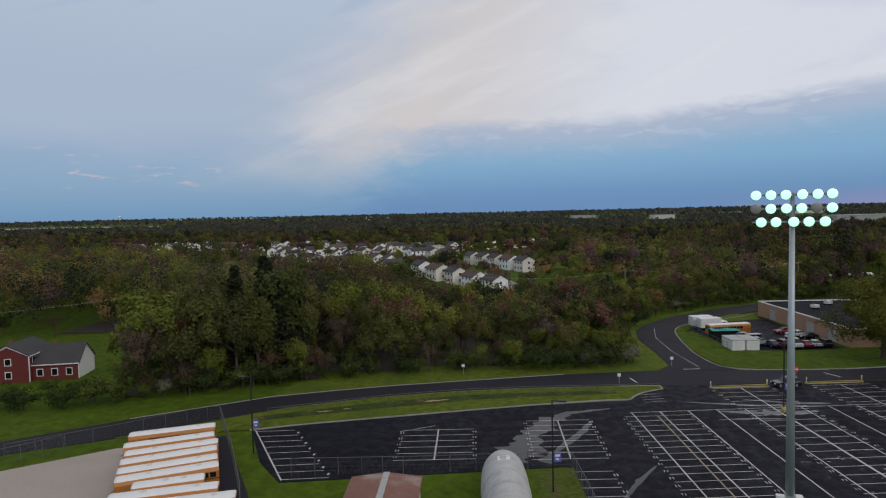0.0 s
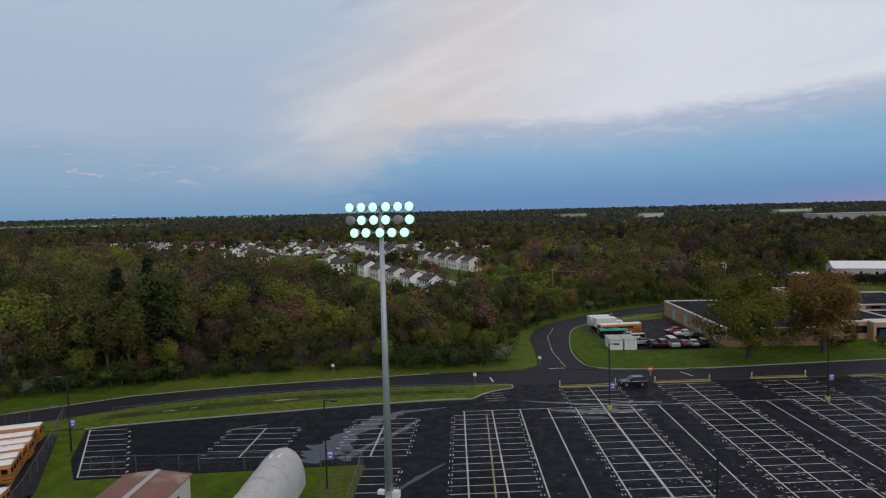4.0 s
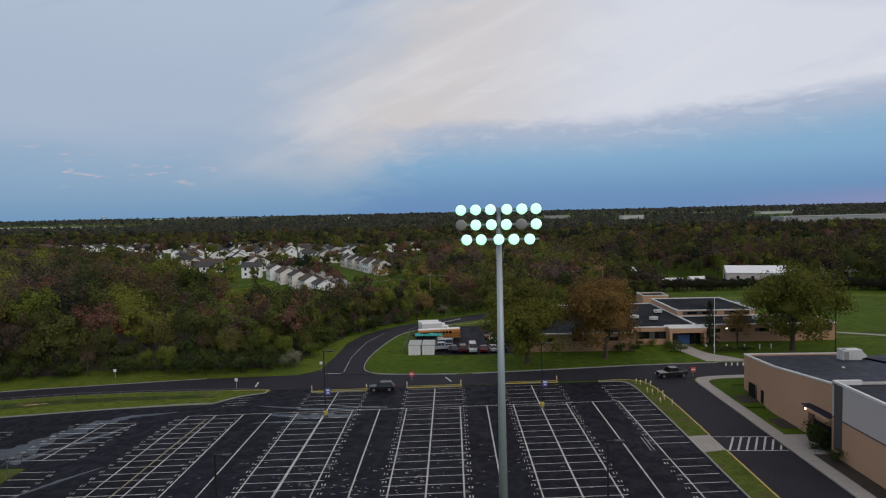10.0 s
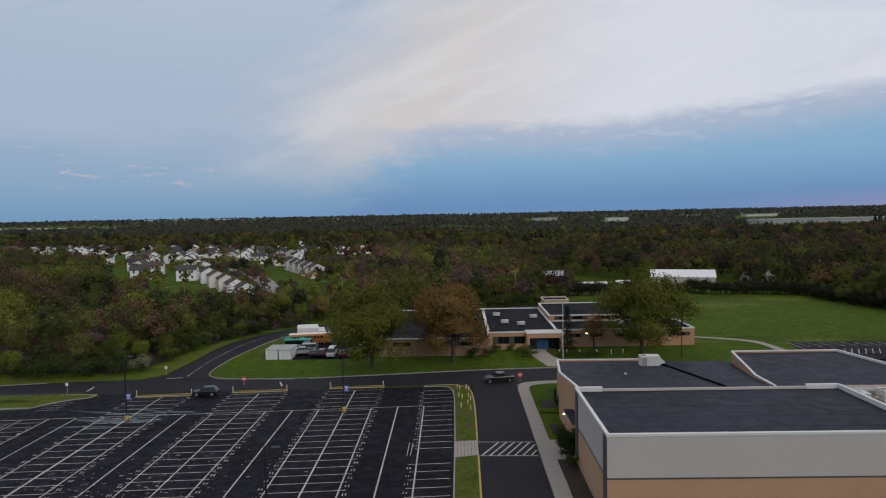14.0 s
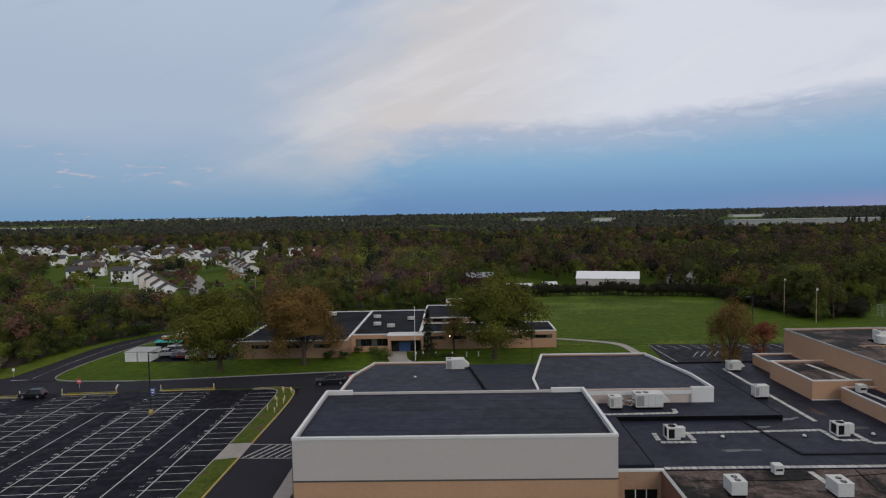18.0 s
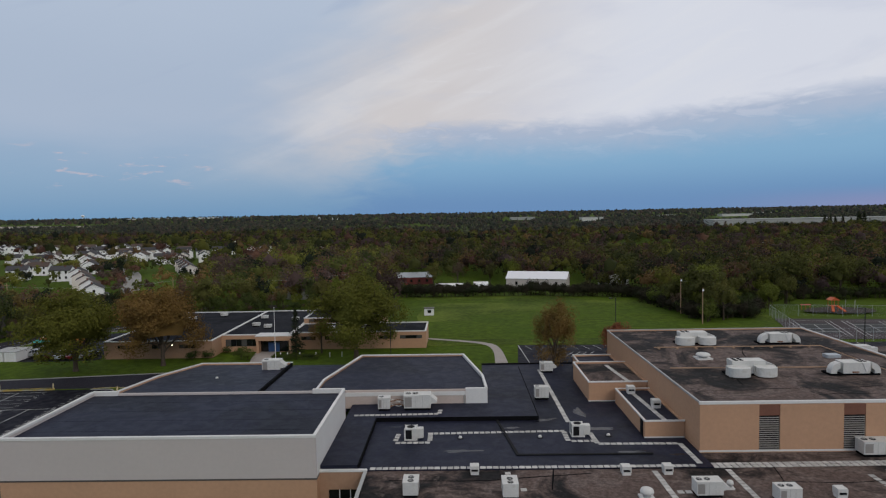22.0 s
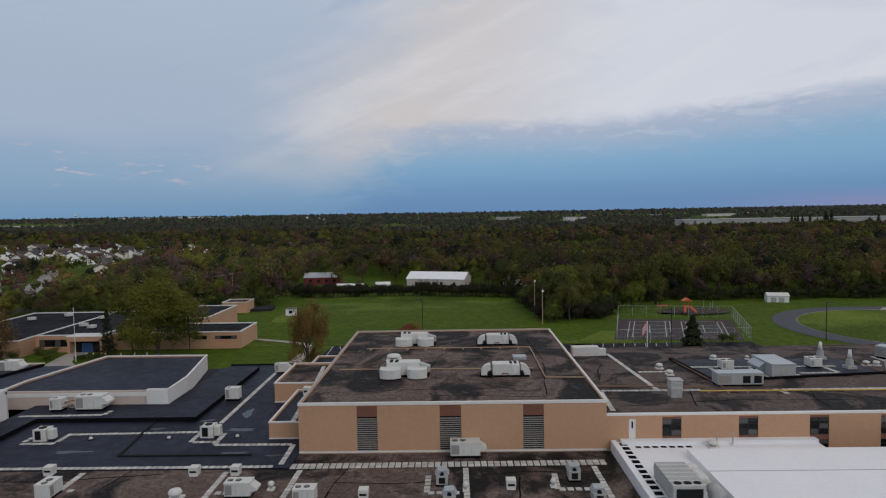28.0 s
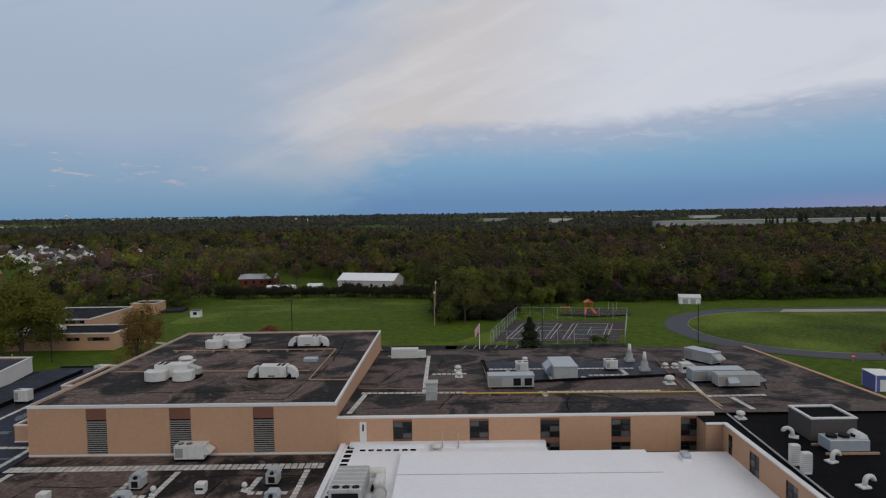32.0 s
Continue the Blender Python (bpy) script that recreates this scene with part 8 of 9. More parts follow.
for x, y, rz, L, W, H, rise, wall, roof, lab in ((210, 289, -16, 28, 13, 4.4, 2.8, "greypanel", "whiteroof", "long low barn with a white metal roof"), (150, 312, 4, 18, 11, 3.6, 2.0, "redsiding", "zinc", "low red barn with a grey metal roof"), (-28.5, 177, 20, 5, 4, 7.0, 1.2, "redsiding", "shingle", "tall dark red shed among trees"),
                                                 (272, 330, -6, 22, 12, 4.0, 2.0, "hvac", "hvac", "pale farm building with a pale roof"), (246, 292, 8, 12, 8, 3.5, 1.8, "hvacgrey", "hvacgrey", "small grey outbuilding near trees"), (100, 262, -10, 16, 9, 3.5, 2.0, "hvacgrey", "shingle", "grey outbuilding among trees"),
                                                 (350, 420, 10, 20, 12, 4, 2, "hvac", "hvac", "pale farm building among trees"), (420, 520, -8, 24, 12, 4, 2, "cream", "hvac", "pale farm building among trees")):
    barn(pose(x, y, terrain(x, y), 0, 0, rz), L, W, H, rise, wall, roof, lab)
for x, y, L in ((168, 287, 13), (183, 292, 7)):
    hp = thing("hoop_house", pose(x, y, terrain(x, y)), "white plastic hoop house", "greenhouse", "hoop houses")
    c = B()
    c.loft([[(x_, 2.8 * math.cos(t), 2.6 * math.sin(t)) for t in [math.pi * i / 10 for i in range(11)]] for x_ in (-L / 2, L / 2)], closed=False, caps=False)
    c.part("cover", "white", hp, smooth=True)
    for x_ in (-L / 2, L / 2):
        B().face(*[(x_, 2.8 * math.cos(t), 2.6 * math.sin(t)) for t in [math.pi * i / 10 for i in range(11)]]).part("end_wall", "hvac", hp)
kz = thing("ticket_kiosk", pose(162.0, 204.0, terrain(162, 204)), "small white cabin at the field's edge", "cabin")
B().box(-1.6, -1.2, 0, 1.6, 1.2, 2.4).part("body", "white", kz)
B().box(-1.8, -1.5, 2.4, 1.8, 1.4, 2.55).part("roof", "greydark", kz)
B().box(-0.5, -1.22, 0.9, 0.7, -1.2, 1.9).part("window", "pane", kz)

# buildings on the skyline: place, length, height of the roof above the school's ground
far_sites = []
for x, y, L, top, mat_, lab in ((-1671, 4000, 588, 34.2, "whiteroof", "long white warehouse on the skyline"), (900, 1010, 640, 14.6, "hvacgrey", "long pale warehouse beyond the trees"), (395, 2100, 80, 14.5, "hvacgrey", "pale building among far trees"), (560, 1790, 60, 13.8, "hvac", "pale building among far trees"),
                                (860, 2050, 50, 14, "hvacgrey", "pale building among far trees"), (1060, 1990, 100, 13.8, "hvac", "pale building among far trees"), (1270, 2250, 50, 15.5, "hvac", "pale building among far trees"), (-385, 2480, 16, 26, "white", "white silo group above far trees"), (-275, 2280, 14, 25, "white", "white silo group above far trees"),
                                (-2300, 4000, 200, 30, "hvac", "pale building on the skyline"), (-2700, 3800, 120, 30, "white", "white building on the skyline")):
    fb = thing("far_building", pose(x, y, 0), lab, "building", "skyline buildings")
    B().box(-L / 2, -20, -5, L / 2, 20, top).part("wall", mat_, fb)
    B().box(-L / 2 - 1, -21, top, L / 2 + 1, 21, top + 0.8).part("roof", "hvacgrey", fb)
    if y < 2300 and L > 50 and L < 200:
        far_sites.append((x, y, L / 2 + 12))
rf = random.Random(3)
for i in range(16):
    x, y = -3150 + i * 95 + rf.uniform(-40, 40), 4300 + rf.uniform(-250, 250)
    L, top = rf.uniform(20, 90), rf.uniform(31.5, 34.0)
    fb = thing("far_building", pose(x, y, 0), "small pale building on the far plain", "building", "skyline buildings")
    B().box(-L / 2, -10, 5, L / 2, 10, top).part("wall", rf.choice(("white", "hvac", "hvacgrey")), fb)
    B().box(-L / 2 - 0.5, -10.5, top, L / 2 + 0.5, 10.5, top + 0.5).part("roof", "hvacgrey", fb)
structure(B().face(*[(x, y, terrain(x, y) + 0.6) for x, y, z in blob(-1320, 1900, 400, 230, 3, 0, 0, 60, 0.25)]), "far_field", "gravel", "pale bare field on the far plain", "field")
wt = thing("water_tower", pose(-2290, 4050, terrain(-2290, 4050)), "pale water tower on the skyline", "tower")
B().tube((0, 0, 0), (0, 0, 26), 3, 3, 10).part("stem", "white", wt)
tk = B()
tk.loft([[(r_ * math.cos(t), r_ * math.sin(t), z_) for t in [2 * math.pi * i / 12 for i in range(12)]] for r_, z_ in ((3, 24), (11, 29), (11, 34), (3, 38))])
tk.part("tank", "white", wt, smooth=True)

# ---- trees ----
def leaf_material(name, colours, tree_scale=None, rough=0.85):
    """Foliage: colour varies from tree to tree and from leaf to leaf."""
    m = bpy.data.materials.new(name)
    m.use_nodes = True
    k = Nodes(m.node_tree)
    bsdf = m.node_tree.nodes["Principled BSDF"]
    bsdf.inputs["Roughness"].default_value, bsdf.inputs["Specular IOR Level"].default_value = rough, 0.15
    if tree_scale:
        note = k.add("ShaderNodeAttribute")
        note.attribute_name = "tint"
        pick = note.outputs["Fac"]
    else:
        pick = k.add("ShaderNodeObjectInfo").outputs["Random"]
    ramp = k.add("ShaderNodeValToRGB")
    k.l.new(pick, ramp.inputs[0])
    ramp.color_ramp.interpolation = "CONSTANT" if tree_scale else "LINEAR"
    els = ramp.color_ramp.elements
    n = len(colours)
    while len(els) < n:
        els.new(0.5)
    for i, c in enumerate(colours):
        els[i].position, els[i].color = i / (n if tree_scale else n - 1), (*c, 1.0)
    geo = k.add("ShaderNodeNewGeometry").outputs["Random Per Island"]
    fine = k.math("ADD", 0.82, k.math("MULTIPLY", geo, 0.36))
    hue = k.mix(k.math("MULTIPLY", k.ramp(geo, 0.70, 1.0), 0.35), ramp.outputs[0], k.mix(1.0, ramp.outputs[0], (1.25, 1.30, 0.85), "MULTIPLY"))
    leaf = k.mix(1.0, hue, k.xyz(fine, fine, fine), "MULTIPLY")
    k.put(bsdf.inputs["Base Color"], leaf)
    # thin leaves let some of the light through
    thin = k.add("ShaderNodeBsdfTranslucent")
    k.put(thin.inputs["Color"], leaf)
    both = k.add("ShaderNodeMixShader")
    both.inputs[0].default_value = 0.3
    k.l.new(bsdf.outputs[0], both.inputs[1])
    k.l.new(thin.outputs[0], both.inputs[2])
    k.l.new(both.outputs[0], m.node_tree.nodes["Material Output"].inputs["Surface"])
    return m


GREEN, OLIVE, BROWN, OCHRE, RUST = (0.136, 0.154, 0.026), (0.154, 0.130, 0.038), (0.150, 0.104, 0.070), (0.215, 0.145, 0.055), (0.170, 0.092, 0.056)
M["leaf_green"] = leaf_material("fresh_green_leaves", [GREEN, (0.150, 0.172, 0.030), (0.060, 0.080, 0.022), (0.095, 0.100, 0.030)])
M["leaf_olive"] = leaf_material("olive_leaves", [OLIVE, (0.095, 0.098, 0.026), (0.075, 0.078, 0.026)])
M["leaf_brown"] = leaf_material("brown_buds", [BROWN, (0.098, 0.072, 0.052), RUST])
M["leaf_ochre"] = leaf_material("ochre_spring_leaves", [OCHRE, (0.150, 0.112, 0.040)])
M["needles"] = leaf_material("dark_conifer_needles", [(0.036, 0.044, 0.022), (0.028, 0.036, 0.019)])
M["blossom"] = leaf_material("pale_blossom", [(0.20, 0.19, 0.13), (0.15, 0.16, 0.09)])
M["shrub"] = leaf_material("dark_shrub_leaves", [(0.034, 0.048, 0.014), (0.050, 0.068, 0.018), (0.10, 0.125, 0.024)])
M["leaf_gold"] = leaf_material("golden_brown_leaves", [(0.196, 0.114, 0.035), (0.182, 0.114, 0.037)])
M["leaf_rust"] = leaf_material("rust_red_leaves", [(0.260, 0.080, 0.040), (0.210, 0.072, 0.040)])
M["thicket"] = leaf_material("dark_bare_thicket", [(0.030, 0.028, 0.018), (0.040, 0.034, 0.022), (0.026, 0.034, 0.014)])
M["leaf_big"] = leaf_material("olive_gold_leaves", [(0.120, 0.122, 0.022), (0.132, 0.128, 0.022)])
GREY, RED, DULL, DEEP, MID, FRESH, MOSS, GOLD, SHADE = (0.105, 0.082, 0.070), (0.150, 0.090, 0.062), (0.080, 0.062, 0.044), (0.022, 0.034, 0.020), (0.092, 0.118, 0.028), (0.155, 0.185, 0.034), (0.118, 0.108, 0.038), (0.205, 0.150, 0.058), (0.050, 0.070, 0.022)
WOOD = [GREY, RED, DULL, SHADE, GREY, MID, MOSS, RED, FRESH, DULL, MID, SHADE, FRESH, GREY, DEEP, MID, GOLD, SHADE, FRESH]
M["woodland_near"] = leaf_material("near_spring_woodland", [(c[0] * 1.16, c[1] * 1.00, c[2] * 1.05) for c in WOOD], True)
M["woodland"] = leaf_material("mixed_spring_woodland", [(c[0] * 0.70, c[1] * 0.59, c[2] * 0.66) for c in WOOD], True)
# far woods: the haze of distance is mixed into these greyed, bluish leaf colours
M["woodland_far"] = leaf_material("hazed_distant_woodland", [(0.082, 0.068, 0.064), (0.060, 0.066, 0.050), (0.100, 0.076, 0.064), (0.048, 0.054, 0.048), (0.096, 0.102, 0.062), (0.074, 0.066, 0.056), (0.064, 0.072, 0.054), (0.040, 0.046, 0.042), (0.086, 0.080, 0.060)], True)


def arrays_mesh(name, verts, faces, mat, tint=None):
    """A mesh of quads; tint (by face) sets each tree's colour."""
    me = bpy.data.meshes.new(name)
    nv, nf = len(verts), len(faces)
    me.vertices.add(nv)
    me.vertices.foreach_set("co", np.asarray(verts, np.float32).ravel())
    me.loops.add(nf * 4)
    me.loops.foreach_set("vertex_index", np.asarray(faces, np.int32).ravel())
    me.polygons.add(nf)
    me.polygons.foreach_set("loop_start", np.arange(0, nf * 4, 4, dtype=np.int32))
    me.materials.append(M[mat])
    if tint is not None:
        me.attributes.new("tint", "FLOAT", "FACE").data.foreach_set("value", np.asarray(tint, np.float32))
    me.update(calc_edges=True)
    return me


def unit(a_):
    return a_ / (np.linalg.norm(a_, axis=1, keepdims=True) + 1e-9)


def leaf_quads(centres, normals, sizes, rg, slim=1.0):
    """A kite of its own at each centre, facing its normal, turned at random; slim ones read as twigs."""
    n = len(centres)
    normals = unit(normals)
    u = unit(np.cross(normals, rg.normal(size=(n, 3))))
    v = np.cross(normals, u)
    s = sizes[:, None]
    k = rg.uniform(0.55, 1.0, (n, 1)) * np.reshape(slim, (-1, 1))
    pts = np.stack([centres - u * s * 0.5, centres - v * s * 0.5 * k, centres + u * s * 0.5, centres + v * s * 0.5 * k + normals * s * 0.10], 1)
    return pts.reshape(-1, 3), np.arange(n * 4).reshape(n, 4)


def crowns(X, Y, Z, H, R, leaves, size, seed, low=0.12, lumps=7, ring=8, rings=4, core=0.80, lump_r=0.42, reach=(0.35, 1.2), slim=1.0):
    """Crowns of many trees at once. Each has a lumpy inner mass and leaf kites over its clumps.
    Returns vertices, faces, the tree of each face and the clumps' centres."""
    rg = np.random.default_rng(seed)
    n = len(X)
    half = H * (1 - low) / 2
    ctr = np.stack([X, Y, Z + H * low + half], 1)
    ext = np.stack([R, R, half], 1)
    d = rg.normal(size=(n, lumps, 3))
    d[:, :, 2] = np.where(rg.uniform(0, 1, (n, lumps)) < 0.66, np.abs(d[:, :, 2]), d[:, :, 2])
    d /= np.linalg.norm(d, axis=2, keepdims=True)
    lr = rg.uniform(0.6, 1.35, (n, lumps)) * lump_r
    off = d * rg.uniform(0.30, 0.90, (n, lumps, 1))
    slim = np.broadcast_to(np.asarray(slim, float), (n,))
    V, F, T = [], [], []
    base = 0
    if ring:
        th = np.arange(ring) * 2 * np.pi / ring
        ph = np.linspace(-0.55, np.pi / 2 * 0.97, rings)
        dirs = np.stack([np.outer(np.cos(ph), np.cos(th)).ravel(), np.outer(np.cos(ph), np.sin(th)).ravel(), np.repeat(np.sin(ph), ring)], 1)
        m = len(dirs)
        cosang = np.einsum("mk,nlk->nml", dirs, d)
        rad = core * (0.62 + 0.38 * np.max(np.clip(cosang, 0, 1) ** 3, axis=2)) * rg.uniform(0.60, 1.25, (n, m))
        rad *= np.where(slim < 0.8, 0.6, 1.0)[:, None]
        pts = ctr[:, None, :] + dirs[None] * rad[:, :, None] * ext[:, None, :]
        V.append(pts.reshape(-1, 3))
        q = np.array([[j * ring + i, j * ring + (i + 1) % ring, (j + 1) * ring + (i + 1) % ring, (j + 1) * ring + i] for j in range(rings - 1) for i in range(ring)])
        F.append((q[None] + (np.arange(n) * m)[:, None, None]).reshape(-1, 4))
        T.append(np.repeat(np.arange(n), len(q)))
        base = n * m
    if leaves:
        idx = np.repeat(np.arange(n), leaves)
        k = len(idx)
        which = rg.integers(0, lumps, k)
        e = unit(rg.normal(size=(k, 3)) + d[idx, which] * 0.6)
        pos = off[idx, which] + e * (lr[idx, which] * rg.uniform(reach[0], reach[1], k))[:, None]
        face_ = unit(pos + np.array([0, 0, 0.15])) * 0.65 + e * 0.55 + rg.normal(size=(k, 3)) * 0.42
        v, f = leaf_quads(ctr[idx] + pos * ext[idx], face_, rg.uniform(0.6, 1.3, k) * size, rg, slim[idx])
        V.append(v)
        F.append(f + base)
        T.append(idx)
    return np.concatenate(V), np.concatenate(F), np.concatenate(T), off * ext[:, None, :] + ctr[:, None, :]


def broad_tree(name, seed, h, r, leaves, size, mat, label, clumps=16, low=0.16, spread=0.34, trunk=None, group="woodland trees", ring=8, core=0.46, slim=1.0):
    t = thing(name, pose(0, 0, -100), label, "tree" if "tree" in name else "shrub", group)
    one = np.ones(1)
    v, f, _, ctr = crowns(0 * one, 0 * one, 0 * one, h * one, r * one, leaves, size, seed, low, clumps, ring, 5, core, spread, slim=slim)
    ctr = ctr[0]
    rt = trunk or h * 0.018 + 0.05
    b_ = B()
    fork = Vector((0, 0, h * (low + 0.08)))
    b_.loft([[(rr * math.cos(a_), rr * math.sin(a_), z) for a_ in [2 * math.pi * i / 8 for i in range(8)]] for rr, z in ((rt * 1.6, -0.3), (rt * 1.1, 0.5), (rt * 0.9, fork.z), (rt * 0.3, h * 0.8))])
    rg = random.Random(seed)
    for c in ctr[: min(len(ctr), 16)]:
        c = Vector(c)
        s_ = Vector((0, 0, rg.uniform(fork.z * 0.9, max(fork.z, min(c.z - 0.2, h * 0.6)))))
        mid_ = s_.lerp(c, 0.5) + Vector((rg.uniform(-0.3, 0.3), rg.uniform(-0.3, 0.3), rg.uniform(0, 0.6)))
        b_.tube(s_, mid_, rt * 0.42, rt * 0.26, 5, False).tube(mid_, c, rt * 0.26, rt * 0.08, 5, False)
        for _ in range(3):
            b_.tube(c, c + Vector((rg.gauss(0, 1), rg.gauss(0, 1), rg.gauss(0.5, 0.6))) * r * 0.2, rt * 0.09, 0.01, 4, False)
    b_.part("trunk", "bark", t, "grey-brown trunk and limbs")
    crown = new("crown", arrays_mesh("crown", v, f, mat))
    crown.parent = t
    return t


def conifer(seed, h, r, leaves, label, mat="needles"):
    t = thing("conifer_tree", pose(0, 0, -100), label, "tree", "conifers")
    B().tube((0, 0, -0.3), (0, 0, h * 0.97), h * 0.016 + 0.06, 0.03, 8).part("trunk", "bark", t)
    rg = np.random.default_rng(seed)
    z = h * (0.10 + 0.88 * rg.uniform(0, 1, leaves) ** 1.25)
    lim = r * (1 - z / h) ** 0.8 * (0.75 + 0.25 * np.sin(z * 4.2 + seed)) + 0.12
    ang = rg.uniform(0, 2 * np.pi, leaves)
    rr = lim * np.sqrt(rg.uniform(0.15, 1.1, leaves))
    pos = np.stack([rr * np.cos(ang), rr * np.sin(ang), z - rr * 0.28], 1)
    nrm = np.stack([np.cos(ang) * 0.4, np.sin(ang) * 0.4, np.ones(leaves)], 1) + rg.normal(size=(leaves, 3)) * 0.35
    v, f = leaf_quads(pos, nrm, rg.uniform(0.25, 0.6, leaves) * (0.5 + h / 20), rg)
    crown = new("crown", arrays_mesh("crown", v, f, mat))
    crown.parent = t
    return t


def plant(proto, x, y, s=1.0, rz=0.0, sz=None, z=None):
    m = pose(x, y, terrain(x, y) if z is None else z, 0, 0, rz) @ Matrix.Diagonal((s, s, sz or s, 1))
    if proto.matrix_basis.translation.z < -50:
        proto.matrix_basis = m
        return proto
    return copy_thing(proto, m)


wood_kinds = {
    "green": [broad_tree("broadleaf_tree", 10 + i, 11, 4.6, 1900, 0.50, "leaf_green", "broadleaf tree in fresh green spring leaf", low=0.10) for i in range(4)],
    "olive": [broad_tree("broadleaf_tree", 20 + i, 11.5, 4.4, 1800, 0.50, "leaf_olive", "olive-green broadleaf tree in spring leaf", low=0.12) for i in range(3)],
    "brown": [broad_tree("bare_tree", 30 + i, 12, 4.0, 1700, 0.5, "leaf_brown", "thin tree with reddish-brown buds", clumps=26, low=0.18, spread=0.30, core=0.2, slim=0.5) for i in range(3)],
    "ochre": [broad_tree("broadleaf_tree", 40 + i, 10, 4.2, 1700, 0.50, "leaf_ochre", "tree in ochre-yellow young leaf", low=0.14) for i in range(2)],
    "tall_green": [broad_tree("broadleaf_tree", 12 + i, 20, 6.4, 4200, 0.62, "leaf_green", "tall broadleaf tree in fresh green leaf", clumps=30, low=0.10, spread=0.27) for i in range(3)],
    "tall_olive": [broad_tree("broadleaf_tree", 22 + i, 20, 6.2, 4000, 0.62, "leaf_olive", "tall olive-green broadleaf tree", clumps=30, low=0.12, spread=0.27) for i in range(2)],
    "tall_brown": [broad_tree("bare_tree", 32 + i, 20, 6.0, 3600, 0.62, "leaf_brown", "tall thin-leaved tree with reddish-brown buds", clumps=36, low=0.16, spread=0.25, core=0.2, slim=0.5) for i in range(2)],
    "conifer": [conifer(50 + i, 13, 3.9, 3000, "dark green conifer in the wood") for i in range(2)],
    "thicket": [broad_tree("thicket", 80 + i, 4.6, 2.9, 1100, 0.36, "thicket", "dark dense thicket at the field's edge", clumps=14, low=0.0, spread=0.44, group="undergrowth", core=0.7) for i in range(3)],
    "shrub": [broad_tree("shrub", 60 + i, 3.4, 2.2, 700, 0.34, "shrub", "dark green undergrowth shrub", clumps=10, low=0.0, spread=0.46, group="undergrowth") for i in range(3)],
    "blossom": [broad_tree("shrub", 70 + i, 3.6, 2.1, 700, 0.3, "blossom", "pale blossoming shrub at the wood's edge", clumps=12, low=0.02, spread=0.4, group="undergrowth", core=0.6) for i in range(1)],
}
rt = random.Random(5)
edge_line = [(-112, 110), (-92, 105), (-74.5, 104), (-64, 107), (-51, 112), (-36, 117.2), (-20, 124), (-3, 127.2), (26, 126.6), (33.5, 132), (36, 145), (37.5, 155), (42, 168), (48, 178), (58, 190), (72, 203), (92, 216), (116, 225), (146, 234)]


def along(line, step):
    out, left_ = [], 0.0
    for p, q in zip(line, line[1:]):
        d = math.dist(p, q)
        t = left_
        while t < d:
            out.append((p[0] + (q[0] - p[0]) * t / d, p[1] + (q[1] - p[1]) * t / d, -(q[1] - p[1]) / d, (q[0] - p[0]) / d))
            t += step
        left_ = t - d
    return out


def height_at(x, y):
    """How tall the wood stands: high in the west and east, low before the estate."""
    tall = 1.72 - 0.68 * smooth01(x, -40, -8)
    tall += 0.20 * smooth01(x, 40, 66)
    cap = (36.0 - 0.124 * y) / 12.0
    if -14 < x < 64:
        tall = min(tall, max(0.42, cap))
    return tall


for row, (back, step) in enumerate(((0.6, 2.6), (4.2, 4.6), (10.0, 5.4), (17.0, 7.2))):
    for x, y, nx_, ny_ in along(edge_line, step):
        x, y = x + nx_ * back + rt.uniform(-1.6, 1.6), y + ny_ * back + rt.uniform(-1.6, 1.6)
        if x < -64 and row and (y < 142 or x / y < -0.57) and (y < 142 or rt.random() < 0.4):
            continue
        pick = rt.random() * (0.74 if x < -62 and row == 0 else 1.0)
        if row == 0:
            kind = "shrub" if pick < 0.74 else "blossom" if pick < 0.765 else "green" if pick < 0.89 else "brown"
        else:
            kind = "green" if pick < 0.50 else "olive" if pick < 0.68 else "brown" if pick < 0.91 else "ochre" if pick < 0.95 else "conifer" if x < -30 and pick > 0.975 else "green"
            if x < -18:
                kind = "brown" if pick < 0.42 else "green" if pick < 0.66 else "olive" if pick < 0.86 else "ochre" if pick < 0.90 else "conifer" if x < -34 else "green"
        s = rt.uniform(0.75, 1.15) * (height_at(x, y) * (0.85 if row == 1 else 0.95) if row else 1.0)
        if row == 0 and kind in ("green", "brown"):
            s *= 0.55
        if kind == "conifer":
            s = min(s, 1.35)
        if s > 1.3 and "tall_" + kind in wood_kinds:
            kind, s = "tall_" + kind, s * 0.58
        plant(rt.choice(wood_kinds[kind]), x, y, s, rt.uniform(0, 360), s * rt.uniform(0.9, 1.2))
for x, y, s in ((-46, 124, 1.3), (-42, 130, 1.4), (-50, 132, 1.35), (-39, 126, 1.2), (-45, 136, 1.45)):
    plant(wood_kinds["conifer"][0], x, y, s, rt.uniform(0, 360))
for x, y, s in ((35.0, 131.5, 1.2), (33.2, 130.0, 1.0), (45.5, 178, 0.9), (2, 129.8, 0.8)):
    plant(wood_kinds["blossom"][0], x, y, s, rt.uniform(0, 360))
for x, y, k, s in ((-74, 112, "shrub", 0.7), (-80, 114, "shrub", 0.7), (-86, 113, "shrub", 0.6), (-70, 114, "brown", 0.4), (-104, 118, "brown", 0.9), (-108, 126, "olive", 1.0), (-98, 112, "shrub", 0.9), (-92, 112, "shrub", 0.9)):
    plant(rt.choice(wood_kinds[k]), x, y, s, rt.uniform(0, 360))
